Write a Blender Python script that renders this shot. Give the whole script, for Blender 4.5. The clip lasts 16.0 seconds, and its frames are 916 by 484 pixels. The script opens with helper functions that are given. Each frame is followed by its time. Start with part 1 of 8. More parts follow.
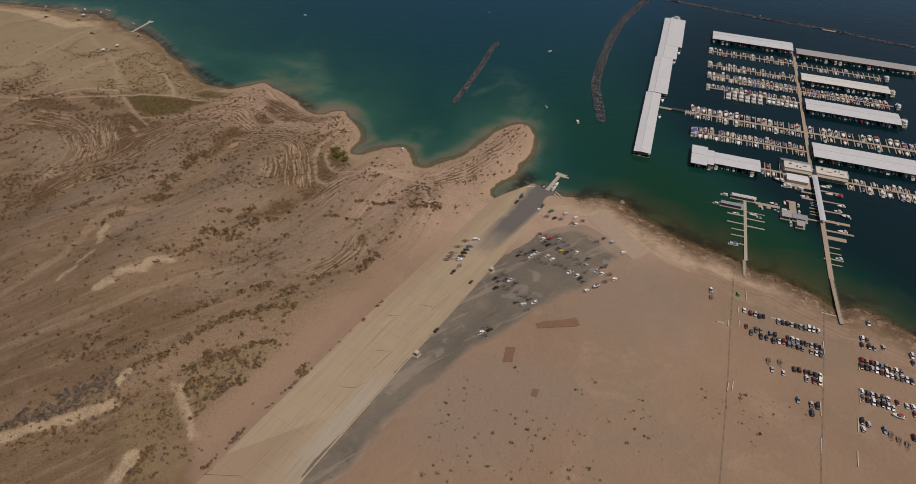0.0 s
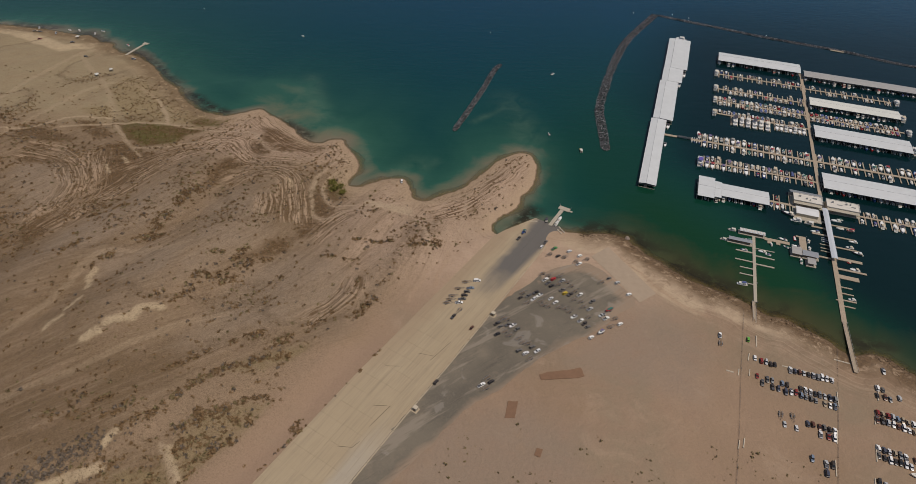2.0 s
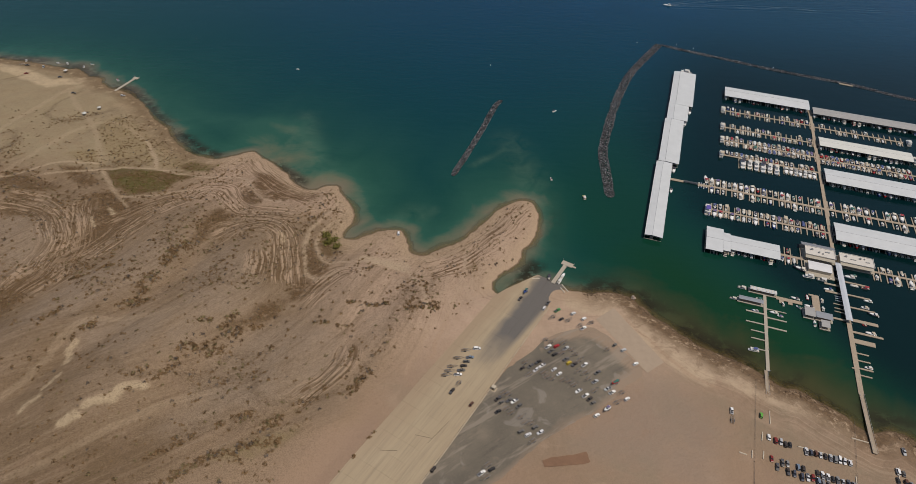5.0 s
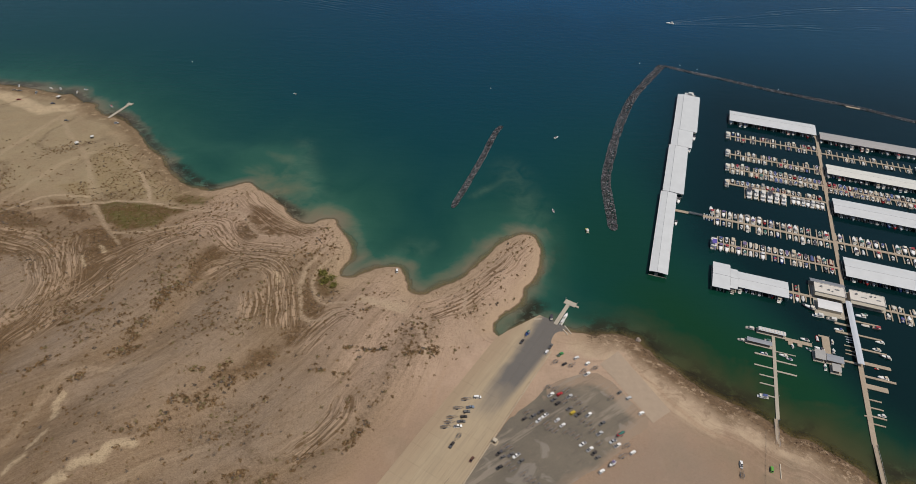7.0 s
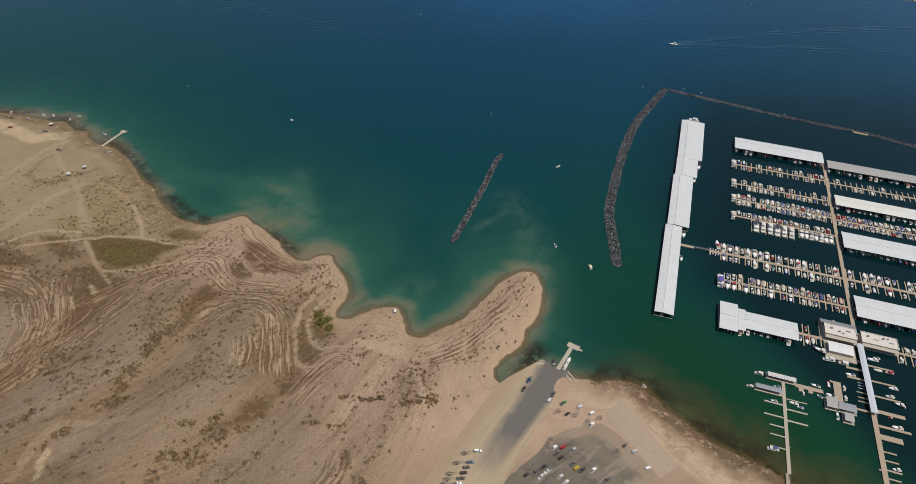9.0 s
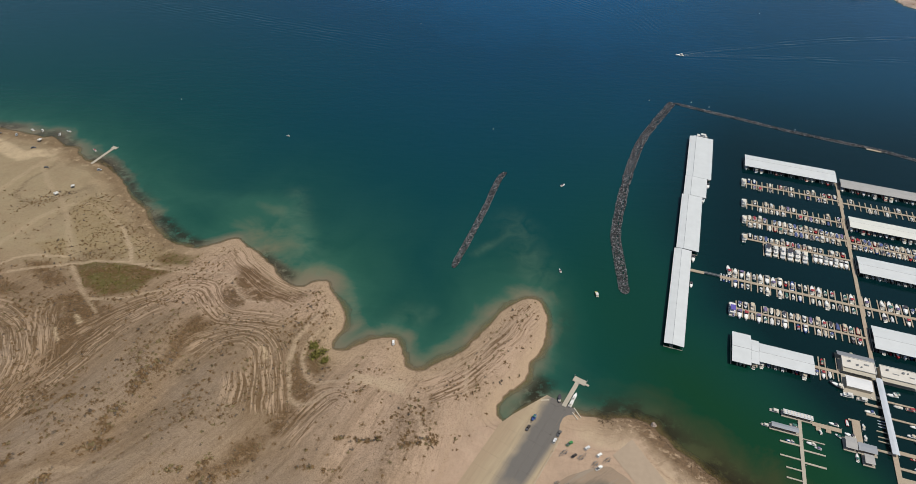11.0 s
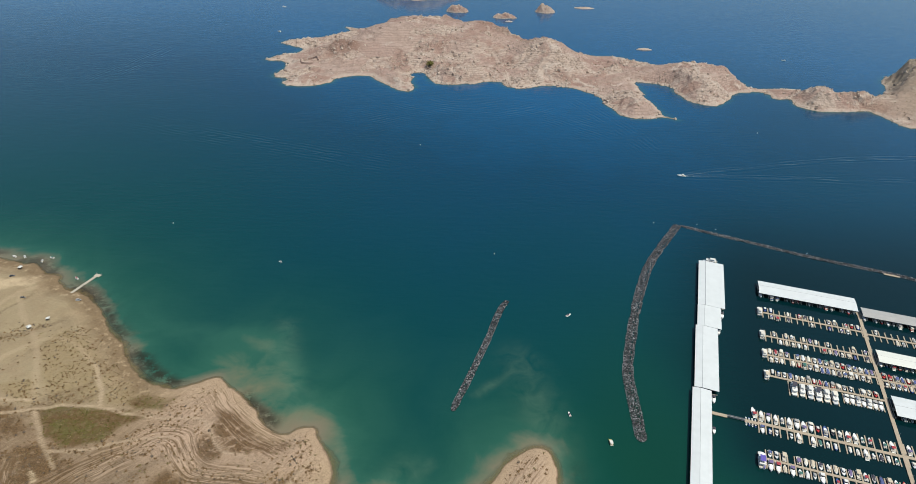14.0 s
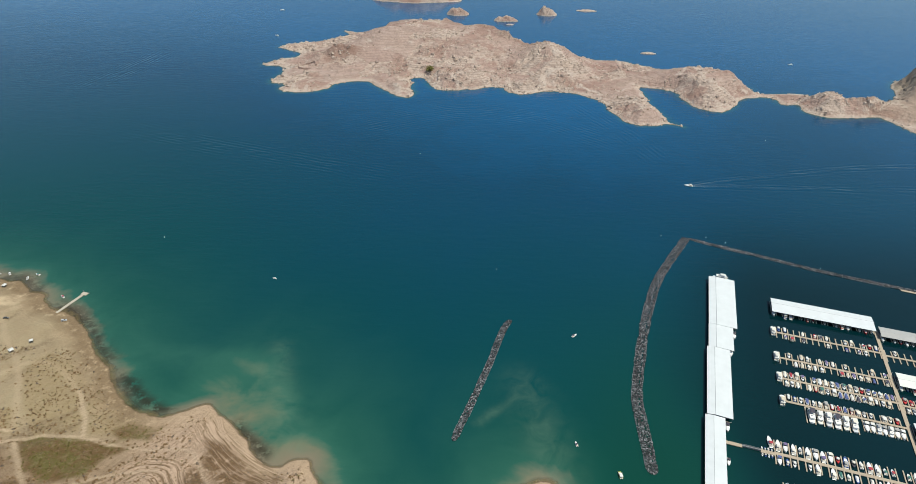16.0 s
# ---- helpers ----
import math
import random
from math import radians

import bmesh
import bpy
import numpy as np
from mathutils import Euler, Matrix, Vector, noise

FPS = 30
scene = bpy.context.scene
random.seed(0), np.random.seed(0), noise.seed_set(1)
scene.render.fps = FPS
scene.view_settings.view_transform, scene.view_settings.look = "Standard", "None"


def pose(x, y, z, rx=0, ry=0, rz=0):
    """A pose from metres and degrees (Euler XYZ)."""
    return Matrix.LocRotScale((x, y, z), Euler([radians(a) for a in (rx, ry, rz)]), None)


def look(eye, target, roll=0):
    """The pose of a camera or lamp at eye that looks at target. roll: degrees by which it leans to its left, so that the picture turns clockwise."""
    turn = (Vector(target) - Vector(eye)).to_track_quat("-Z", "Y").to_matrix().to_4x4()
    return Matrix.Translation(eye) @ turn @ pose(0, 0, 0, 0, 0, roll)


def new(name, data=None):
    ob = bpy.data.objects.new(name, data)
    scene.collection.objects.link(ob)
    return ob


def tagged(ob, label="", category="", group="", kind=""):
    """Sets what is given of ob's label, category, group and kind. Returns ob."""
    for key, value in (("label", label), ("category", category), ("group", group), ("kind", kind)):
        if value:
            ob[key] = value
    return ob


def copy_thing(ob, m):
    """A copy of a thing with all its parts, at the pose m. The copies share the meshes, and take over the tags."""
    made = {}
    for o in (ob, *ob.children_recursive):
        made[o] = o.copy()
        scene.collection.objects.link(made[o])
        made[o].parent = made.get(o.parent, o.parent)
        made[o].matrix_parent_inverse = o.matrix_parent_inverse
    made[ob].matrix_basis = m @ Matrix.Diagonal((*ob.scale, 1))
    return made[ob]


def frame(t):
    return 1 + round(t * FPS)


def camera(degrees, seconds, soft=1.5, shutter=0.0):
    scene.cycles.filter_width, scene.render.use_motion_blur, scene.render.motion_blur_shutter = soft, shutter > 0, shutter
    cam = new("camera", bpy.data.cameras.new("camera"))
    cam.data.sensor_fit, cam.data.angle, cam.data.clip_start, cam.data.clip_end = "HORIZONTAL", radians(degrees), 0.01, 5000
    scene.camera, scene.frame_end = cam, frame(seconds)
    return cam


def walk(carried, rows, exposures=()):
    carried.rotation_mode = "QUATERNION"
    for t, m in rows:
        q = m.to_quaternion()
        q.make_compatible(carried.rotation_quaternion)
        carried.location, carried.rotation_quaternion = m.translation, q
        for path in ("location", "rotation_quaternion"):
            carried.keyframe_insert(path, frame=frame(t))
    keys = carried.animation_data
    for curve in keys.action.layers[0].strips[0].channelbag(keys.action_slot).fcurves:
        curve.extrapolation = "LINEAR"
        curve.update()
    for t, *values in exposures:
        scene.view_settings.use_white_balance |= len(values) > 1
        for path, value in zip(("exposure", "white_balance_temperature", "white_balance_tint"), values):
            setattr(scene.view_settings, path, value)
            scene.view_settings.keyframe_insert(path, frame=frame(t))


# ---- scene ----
# ---- camera ----
cam = camera(69.6, 16.0, soft=0.7)
PATH = [
    (0, (0.815, -1.675, 300.083), (0.827, -0.169, 298.767), 2.3),
    (0.5, (1.101, 5.226, 302.373), (1.108, 6.734, 301.059), 2.2),
    (1, (0.898, 12.028, 305.076), (0.906, 13.536, 303.763), 2.2),
    (1.5, (0.81, 19.079, 308.017), (0.818, 20.587, 306.703), 2.2),
    (2, (0.579, 25.999, 310.956), (0.587, 27.507, 309.642), 2.2),
    (2.5, (0.109, 32.984, 314.306), (0.119, 34.492, 312.991), 2.2),
    (3, (-0.08, 39.946, 317.288), (-0.07, 41.453, 315.973), 2.2),
    (3.5, (-0.268, 46.897, 320.062), (-0.258, 48.404, 318.748), 2.3),
    (6, (-0.818, 81.457, 335.845), (-0.807, 82.967, 334.533), 2.3),
    (6.5, (-0.715, 88.034, 338.664), (-0.706, 89.545, 337.354), 2.2),
    (7, (-0.837, 94.95, 341.708), (-0.829, 96.461, 340.398), 2.1),
    (7.5, (-0.918, 102.071, 344.669), (-0.91, 103.584, 343.361), 2.1),
    (8, (-0.937, 108.966, 347.657), (-0.931, 110.48, 346.35), 2.1),
    (8.5, (-0.833, 115.736, 350.512), (-0.827, 117.251, 349.207), 2.1),
    (9, (-0.786, 122.423, 352.808), (-0.781, 123.941, 351.506), 2.0),
    (11.3, (-2.299, 154.691, 355.316), (-2.295, 156.208, 354.013), 2.1),
    (11.4, (-2.365, 156.094, 355.425), (-2.361, 157.613, 354.123), 2.1),
    (11.5, (-2.431, 157.497, 355.534), (-2.427, 159.029, 354.248), 2.1),
    (11.6, (-2.393, 158.888, 355.474), (-2.39, 160.439, 354.21), 2.1),
    (11.7, (-2.355, 160.279, 355.413), (-2.353, 161.861, 354.19), 2.0),
    (11.8, (-2.317, 161.671, 355.353), (-2.317, 163.273, 354.156), 2.0),
    (11.9, (-2.279, 163.062, 355.292), (-2.28, 164.691, 354.133), 1.9),
    (12, (-2.241, 164.453, 355.232), (-2.243, 166.103, 354.101), 1.9),
    (12.1, (-2.158, 165.697, 355.092), (-2.161, 167.361, 353.982), 1.9),
    (12.2, (-2.075, 166.941, 354.952), (-2.078, 168.624, 353.87), 1.9),
    (12.3, (-1.991, 168.186, 354.813), (-1.996, 169.88, 353.75), 1.8),
    (12.4, (-1.908, 169.43, 354.673), (-1.913, 171.132, 353.623), 1.8),
    (12.5, (-1.825, 170.674, 354.533), (-1.831, 172.378, 353.485), 1.8),
    (13, (-1.76, 177.299, 354.37), (-1.767, 179.003, 353.321), 1.7),
    (13.5, (-2.467, 184.556, 354.41), (-2.473, 186.259, 353.361), 1.7),
    (14, (-3.005, 191.42, 354.537), (-3.01, 193.121, 353.486), 1.8),
    (14.5, (-3.132, 198.083, 354.646), (-3.138, 199.785, 353.595), 1.8),
    (15, (-3.551, 205.154, 354.649), (-3.557, 206.856, 353.598), 1.8),
    (15.5, (-3.878, 212.097, 354.756), (-3.885, 213.799, 353.705), 1.7),
    (16, (-3.809, 218.558, 354.77), (-3.816, 220.26, 353.719), 1.7),
]
EXPOSURES = [(0, -0.45, 7250, 18), (1, -0.41, 7100, 14), (3.5, -0.33, 7000, 13), (6, -0.2, 6900, 12), (9, -0.03, 6800, 10), (11.5, 0.11, 6710, 7), (13, 0.27, 6620, 5), (16, 0.5, 6550, 2)]
walk(cam, [(t, look(eye, target, roll)) for t, eye, target, roll in PATH], EXPOSURES)

# ---- daylight ----
SUN_ELEVATION, SUN_AZIMUTH = radians(66), radians(120)  # azimuth clockwise from +y
world = bpy.data.worlds.new("clear_sky")
scene.world = world
world.use_nodes = True
wn = world.node_tree.nodes
sky = wn.new("ShaderNodeTexSky")
sky.sky_type, sky.sun_disc = "NISHITA", False
sky.sun_elevation, sky.sun_rotation = SUN_ELEVATION, SUN_AZIMUTH
sky.altitude, sky.dust_density = 400, 1.5
world.node_tree.links.new(sky.outputs[0], wn["Background"].inputs[0])
wn["Background"].inputs[1].default_value = 0.09
sun_data = bpy.data.lights.new("sun", "SUN")
sun_data.energy, sun_data.angle, sun_data.color = 3.4, radians(0.53), (1.0, 0.95, 0.87)
sun = new("sun", sun_data)
sun_way = Vector((math.cos(SUN_ELEVATION) * math.sin(SUN_AZIMUTH), math.cos(SUN_ELEVATION) * math.cos(SUN_AZIMUTH), math.sin(SUN_ELEVATION)))
sun.matrix_world = look(sun_way * 800, (0, 0, 0))


# ---- material helpers ----
class Nodes:
    """A short way to write a node material."""

    def __init__(self, name):
        self.mat = bpy.data.materials.new(name)
        self.mat.use_nodes = True
        self.tree = self.mat.node_tree
        self.bsdf = self.tree.nodes["Principled BSDF"]
        self.out = self.tree.nodes["Material Output"]

    def node(self, kind):
        return self.tree.nodes.new(kind)

    def put(self, socket, value):
        if isinstance(value, bpy.types.NodeSocket):
            self.tree.links.new(value, socket)
        elif isinstance(value, (tuple, list)) and len(value) == 3 and socket.type == "RGBA":
            socket.default_value = (*value, 1)
        else:
            socket.default_value = value

    def noise(self, scale, detail=4.0, rough=0.55, vector=None, distort=0.0):
        n = self.node("ShaderNodeTexNoise")
        n.inputs["Scale"].default_value, n.inputs["Detail"].default_value = scale, detail
        n.inputs["Roughness"].default_value, n.inputs["Distortion"].default_value = rough, distort
        self.put(n.inputs["Vector"], vector or self.place())
        return n.outputs["Fac"]

    def place(self):
        return self.node("ShaderNodeNewGeometry").outputs["Position"]

    def local(self):
        return self.node("ShaderNodeTexCoord").outputs["Object"]

    def attr(self, name):
        n = self.node("ShaderNodeAttribute")
        n.attribute_name = name
        return n

    def math(self, op, a, b=0.0, clamp=False):
        n = self.node("ShaderNodeMath")
        n.operation, n.use_clamp = op, clamp
        self.put(n.inputs[0], a)
        self.put(n.inputs[1], b)
        return n.outputs[0]

    def ramp(self, fac, lo, hi, a=0.0, b=1.0):
        n = self.node("ShaderNodeMapRange")
        for socket, value in zip(n.inputs, (fac, lo, hi, a, b)):
            self.put(socket, value)
        return n.outputs[0]

    def mix(self, fac, a, b, blend="MIX"):
        n = self.node("ShaderNodeMix")
        n.data_type, n.blend_type = "RGBA", blend
        self.put(n.inputs[0], fac)
        self.put(n.inputs[6], a)
        self.put(n.inputs[7], b)
        return n.outputs[2]

    def colors(self, fac, stops):
        n = self.node("ShaderNodeValToRGB")
        ramp = n.color_ramp
        while len(ramp.elements) < len(stops):
            ramp.elements.new(0.5)
        for e, (p, c) in zip(ramp.elements, stops):
            e.position, e.color = p, (*c, 1)
        self.put(n.inputs[0], fac)
        return n.outputs[0]

    def bump(self, height, strength=0.3, distance=0.1):
        n = self.node("ShaderNodeBump")
        n.inputs["Strength"].default_value, n.inputs["Distance"].default_value = strength, distance
        self.put(n.inputs["Height"], height)
        self.put(self.bsdf.inputs["Normal"], n.outputs[0])

    def finish(self, color, rough=0.8, metal=0.0, ior=1.45):
        self.put(self.bsdf.inputs["Base Color"], color)
        self.put(self.bsdf.inputs["Roughness"], rough)
        self.put(self.bsdf.inputs["Metallic"], metal)
        self.put(self.bsdf.inputs["IOR"], ior)
        return self.mat


def worn(name, color, rough=0.7, metal=0.0, spread=0.25, scale=0.6, fine=6.0, bump=0.15):
    """A plain material with stains at one scale and grain at another."""
    n = Nodes(name)
    dark, light = [c * (1 - spread) for c in color], [min(1, c * (1 + spread * 0.5)) for c in color]
    c = n.mix(n.noise(scale, 5), dark, light)
    g = n.noise(fine, 3)
    c = n.mix(n.ramp(g, 0.3, 0.7, 0.0, 0.35), c, [c_ * (1 - spread * 0.8) for c_ in color])
    if bump:
        n.bump(g, bump, 0.02)
    return n.finish(c, rough, metal)


def painted(name, rough=0.35, metal=0.0, spread=0.12):
    """Paint whose colour is the object's own."""
    n = Nodes(name)
    info = n.node("ShaderNodeObjectInfo")
    dust = n.ramp(n.noise(1.3, 4), 0.35, 0.75, 0.0, spread * 2)
    return n.finish(n.mix(dust, info.outputs["Color"], (0.3, 0.25, 0.2)), rough, metal)


# ---- the lie of the land ----
def hashed(ix, iy, seed):
    h = (ix * 374761393 + iy * 668265263 + seed * 974634777) & 0xFFFFFFFF
    h = ((h ^ (h >> 13)) * 1274126177) & 0xFFFFFFFF
    return ((h ^ (h >> 16)) & 0xFFFF) / 65535.0


def lattice(x, y, size, seed=0):
    """Smooth noise, 0 to 1, of that grain in metres."""
    x, y = np.asarray(x, float) / size, np.asarray(y, float) / size
    ix, iy = np.floor(x).astype(np.int64), np.floor(y).astype(np.int64)
    fx, fy = x - ix, y - iy
    fx, fy = fx * fx * (3 - 2 * fx), fy * fy * (3 - 2 * fy)
    a, b = hashed(ix, iy, seed), hashed(ix + 1, iy, seed)
    c, d = hashed(ix, iy + 1, seed), hashed(ix + 1, iy + 1, seed)
    return (a * (1 - fx) + b * fx) * (1 - fy) + (c * (1 - fx) + d * fx) * fy


def layered(x, y, size, octaves=4, seed=0, fall=0.5):
    total, weight, norm = 0.0, 1.0, 0.0
    for k in range(octaves):
        total = total + weight * lattice(x, y, size, seed + k * 17)
        norm, weight, size = norm + weight, weight * fall, size * 0.5
    return total / norm


def step(a, lo, hi):
    s = np.clip((a - lo) / (hi - lo), 0, 1)
    return s * s * (3 - 2 * s)


def rounded(points, passes=2, closed=True):
    p = np.array(points, float)
    for _ in range(passes):
        q = np.roll(p, -1, 0) if closed else p[1:]
        a = p if closed else p[:-1]
        p2 = np.stack([0.78 * a + 0.22 * q, 0.22 * a + 0.78 * q], 1).reshape(-1, 2)
        p = p2 if closed else np.vstack([p[:1], p2, p[-1:]])
    return p


def line_distance(x, y, points, closed=False):
    """Distance to a line of points, and how far along it the nearest place lies."""
    p = np.asarray(points, float)
    q = np.roll(p, -1, 0) if closed else p[1:]
    a = p if closed else p[:-1]
    best = np.full(x.shape, 1e9)
    for (ax, ay), (bx, by) in zip(a, q):
        dx, dy = bx - ax, by - ay
        t = np.clip(((x - ax) * dx + (y - ay) * dy) / max(1e-9, dx * dx + dy * dy), 0, 1)
        np.minimum(best, (x - ax - t * dx) ** 2 + (y - ay - t * dy) ** 2, out=best)
    return np.sqrt(best)


def inside(x, y, points):
    p = np.asarray(points, float)
    q = np.roll(p, -1, 0)
    r = np.zeros(x.shape, bool)
    for (ax, ay), (bx, by) in zip(p, q):
        if ay != by:
            r ^= ((ay > y) != (by > y)) & (x < (bx - ax) * (y - ay) / (by - ay) + ax)
    return r


def signed(x, y, points):
    """Distance to a closed outline, positive inside."""
    d = line_distance(x, y, points, True)
    return np.where(inside(x, y, points), d, -d)


# the shore, from the west cape past the little coves and the launch ramp to the piers
WEST_SHORE = [(-900, 790), (-640, 740), (-475, 715), (-442, 710), (-415, 698), (-401, 702), (-388, 686), (-368, 684), (-366, 673), (-350, 663), (-331, 657), (-308, 635),
              (-291, 612), (-274, 595), (-259, 575), (-239, 555), (-221, 546), (-211, 545), (-198, 551), (-184, 560), (-173, 551), (-158, 536), (-143, 522), (-131, 510)]
COVE_SHORE = [(-120, 504), (-108, 512), (-98, 513), (-96, 503), (-86, 492), (-80, 480), (-80, 466), (-85, 457), (-85, 446), (-76, 445), (-63, 454), (-42, 460), (-38, 447),
              (-36, 435), (-28, 429), (-21, 431), (-14, 438), (-3, 443), (9, 453), (24, 473), (37, 490), (50, 501), (60, 501), (65, 490), (66, 476), (62, 456), (51, 436),
              (46, 424), (32, 411), (26, 400), (31, 390), (45, 401), (57, 407)]
EAST_SHORE = [(72, 404), (76, 399), (80, 398), (98, 394), (103, 398), (116, 397), (124, 393), (131, 383), (142, 372), (152, 362), (161, 354), (169, 346), (180, 341), (190, 336), (199, 327), (204, 320), (215, 318), (222, 312), (229, 305), (237, 300), (243, 293), (247, 289), (256, 291), (263, 290), (271, 283), (279, 273), (330, 232), (430, 195), (900, 115)]
MAINLAND = rounded(WEST_SHORE + COVE_SHORE + EAST_SHORE + [(2600, -300), (2600, -2600), (-2600, -2600), (-2600, 900)], 2)

# hills: x, y, height, radius
HILLS = [(-215, 300, 7, 85), (-150, 365, 4, 48), (-310, 365, 6, 60), (-40, 362, 3, 34), (-200, 200, 8, 70), (-95, 240, 6, 50), (-165, 455, 2, 30), (-380, 470, 6, 60), (60, 245, 3, 60), (30, 470, 2.5, 14), (-110, 425, 2, 30)]
# gravelly spurs that run down to the lake: their crest lines, height and half width
SPURS = [([(-345, 375), (-319, 398), (-300, 418), (-285, 428)], 3.5, 27), ([(-262, 300), (-247, 330), (-230, 345), (-217, 377), (-207, 414), (-203, 448)], 7.5, 25),
         ([(-194, 282), (-179, 310), (-165, 345), (-146, 394), (-134, 436)], 8.0, 27), ([(-103, 293), (-93, 325), (-84, 359), (-70, 393)], 4.5, 18), ([(-70, 279), (-58, 313), (-44, 348), (-26, 382)], 3.5, 15)]
RAMP_A, RAMP_B = (64, 406), (-100, 131)  # the launch ramp's middle line, from the water up


def mainland_height(x, y):
    """Height of the ground; below 0 the bed of the lake."""
    wx = x + 5 * (layered(x, y, 22, 3, 3) - 0.5) + 1.6 * (lattice(x, y, 4, 9) - 0.5)
    wy = y + 5 * (layered(x, y, 22, 3, 5) - 0.5) + 1.6 * (lattice(x, y, 4, 11) - 0.5)
    d = signed(wx, wy, MAINLAND)
    land = 0.9 * (1 - np.exp(-np.maximum(d, 0) / 4)) + 0.072 * np.minimum(np.maximum(d, 0), 170) + 0.008 * np.maximum(d - 170, 0)
    for hx, hy, amp, radius in HILLS:
        land = land + amp * np.exp(-((x - hx) ** 2 + (y - hy) ** 2) / radius ** 2) * step(d, 4, 40)
    land = land + spur_field(x, y)[0] * step(d, 4, 40)
    # the west is gullied and stepped by old water lines; the lots and the ramp are graded smooth
    wild = wild_mask(x, y) * step(d, 2, 18)
    land = land + wild * (5.0 * (np.minimum(gully_field(x, y), 0.3) - 0.12) + 0.9 * (layered(x, y, 24, 3, 31) - 0.5))
    land = np.maximum(land, 0.25 * np.minimum(np.maximum(d, 0), 3))
    bench = land / 1.15
    frac = bench - np.floor(bench)
    land = land + wild * step(land, 1.5, 3) * 0.42 * (step(frac, 0.25, 0.75) - frac)
    land = land + (0.10 + 0.10 * wild) * (layered(x, y, 5, 3, 41) - 0.5) * step(d, 0, 6)
    along, across = ramp_frame(x, y)
    graded = 0.15 + 0.066 * np.minimum(along, 195) + 0.012 * np.maximum(along - 195, 0)
    w = step(20 + 22 * step(along, 5, 60) - np.abs(across), 0, 15) * step(along, -9, 1)
    land = np.where(d > 0, land * (1 - w) + np.maximum(graded, 0.1) * w, land)
    out = np.maximum(-d, 0)
    shelf = 11 * step(x, 66, 100) + 5 * step(layered(x, y, 60, 2, 57), 0.45, 0.6)
    bed = -0.12 * (1 - np.exp(-out / 2)) - 0.045 * np.minimum(out, shelf) - 0.12 * np.maximum(out - shelf, 0) + 0.5 * (layered(x, y, 9, 3, 51) - 0.5) * step(-d, 0, 8)
    return np.where(d >= 0, land, np.maximum(bed, -40)), d


def spur_field(x, y):
    """Rise of the spurs, and how near their crests a place is."""
    wx, wy = x + 9 * (layered(x, y, 40, 2, 131) - 0.5), y + 9 * (layered(x, y, 40, 2, 133) - 0.5)
    rise, crest = np.zeros_like(x), np.zeros_like(x)
    for line, tall, half in SPURS:
        q = line_distance(wx, wy, rounded(line, 2, False)) / half
        rise = np.maximum(rise, tall * np.exp(-q ** 2))
        crest = np.maximum(crest, np.exp(-(q / 0.58) ** 4))
    return rise, crest


def flow_frame(x, y):
    """Metres along and over the way in which the washes fall."""
    turn = 0.62 + 0.45 * step(y, 260, 420)
    px, py = x + 150, y - 330
    return px * np.cos(turn) + py * np.sin(turn), py * np.cos(turn) - px * np.sin(turn)


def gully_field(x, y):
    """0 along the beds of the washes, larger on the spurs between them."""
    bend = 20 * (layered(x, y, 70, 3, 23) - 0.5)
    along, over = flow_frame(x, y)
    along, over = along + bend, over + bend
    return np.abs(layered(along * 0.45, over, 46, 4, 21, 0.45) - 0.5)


def ramp_frame(x, y):
    """Metres along and across the launch ramp; across is negative to the west."""
    ax, ay = RAMP_B[0] - RAMP_A[0], RAMP_B[1] - RAMP_A[1]
    n = math.hypot(ax, ay)
    ax, ay = ax / n, ay / n
    return (x - RAMP_A[0]) * ax + (y - RAMP_A[1]) * ay, -(x - RAMP_A[0]) * ay + (y - RAMP_A[1]) * ax


def wild_mask(x, y):
    along, across = ramp_frame(x, y)
    return step(-across, 24, 60)


# islands across the lake: front shores read from west to east, the far shores closed behind
ISLE_FRONT = [(-366, 1367), (-325, 1365), (-312, 1333), (-326, 1274), (-297, 1268), (-298, 1230), (-268, 1230), (-229, 1252), (-223, 1275), (-172, 1300), (-148, 1273), (-119, 1230), (-94, 1221),
              (-86, 1242), (-98, 1272), (-88, 1290), (-97, 1315), (-74, 1328), (-64, 1286), (-48, 1259), (2, 1267), (52, 1291), (78, 1250), (100, 1255), (116, 1266), (161, 1271), (198, 1256),
              (216, 1214), (216, 1186), (237, 1148), (252, 1132), (280, 1137), (295, 1146), (324, 1128), (296, 1154), (302, 1194), (291, 1230), (295, 1260), (290, 1306), (327, 1300)]
ISLE_EAST = [(347, 1280), (346, 1265), (356, 1219), (382, 1196), (425, 1225), (448, 1266), (492, 1279), (501, 1277), (503, 1242), (538, 1245), (528, 1216), (546, 1196), (570, 1187), (603, 1198),
             (640, 1196), (649, 1161), (661, 1132), (684, 1130), (760, 1110), (900, 1150), (930, 1300), (830, 1402), (768, 1390), (740, 1352), (730, 1318), (676, 1262), (636, 1254), (592, 1268), (560, 1300), (507, 1293),
             (480, 1291), (480, 1325), (455, 1372), (400, 1400), (345, 1408), (290, 1460), (240, 1458)]
ISLE_BACK = [(190, 1490), (140, 1510), (90, 1530), (40, 1580), (0, 1640), (-60, 1650), (-130, 1660), (-175, 1640), (-215, 1600), (-268, 1628), (-240, 1580), (-300, 1530), (-371, 1484), (-322, 1455), (-310, 1425), (-345, 1395)]
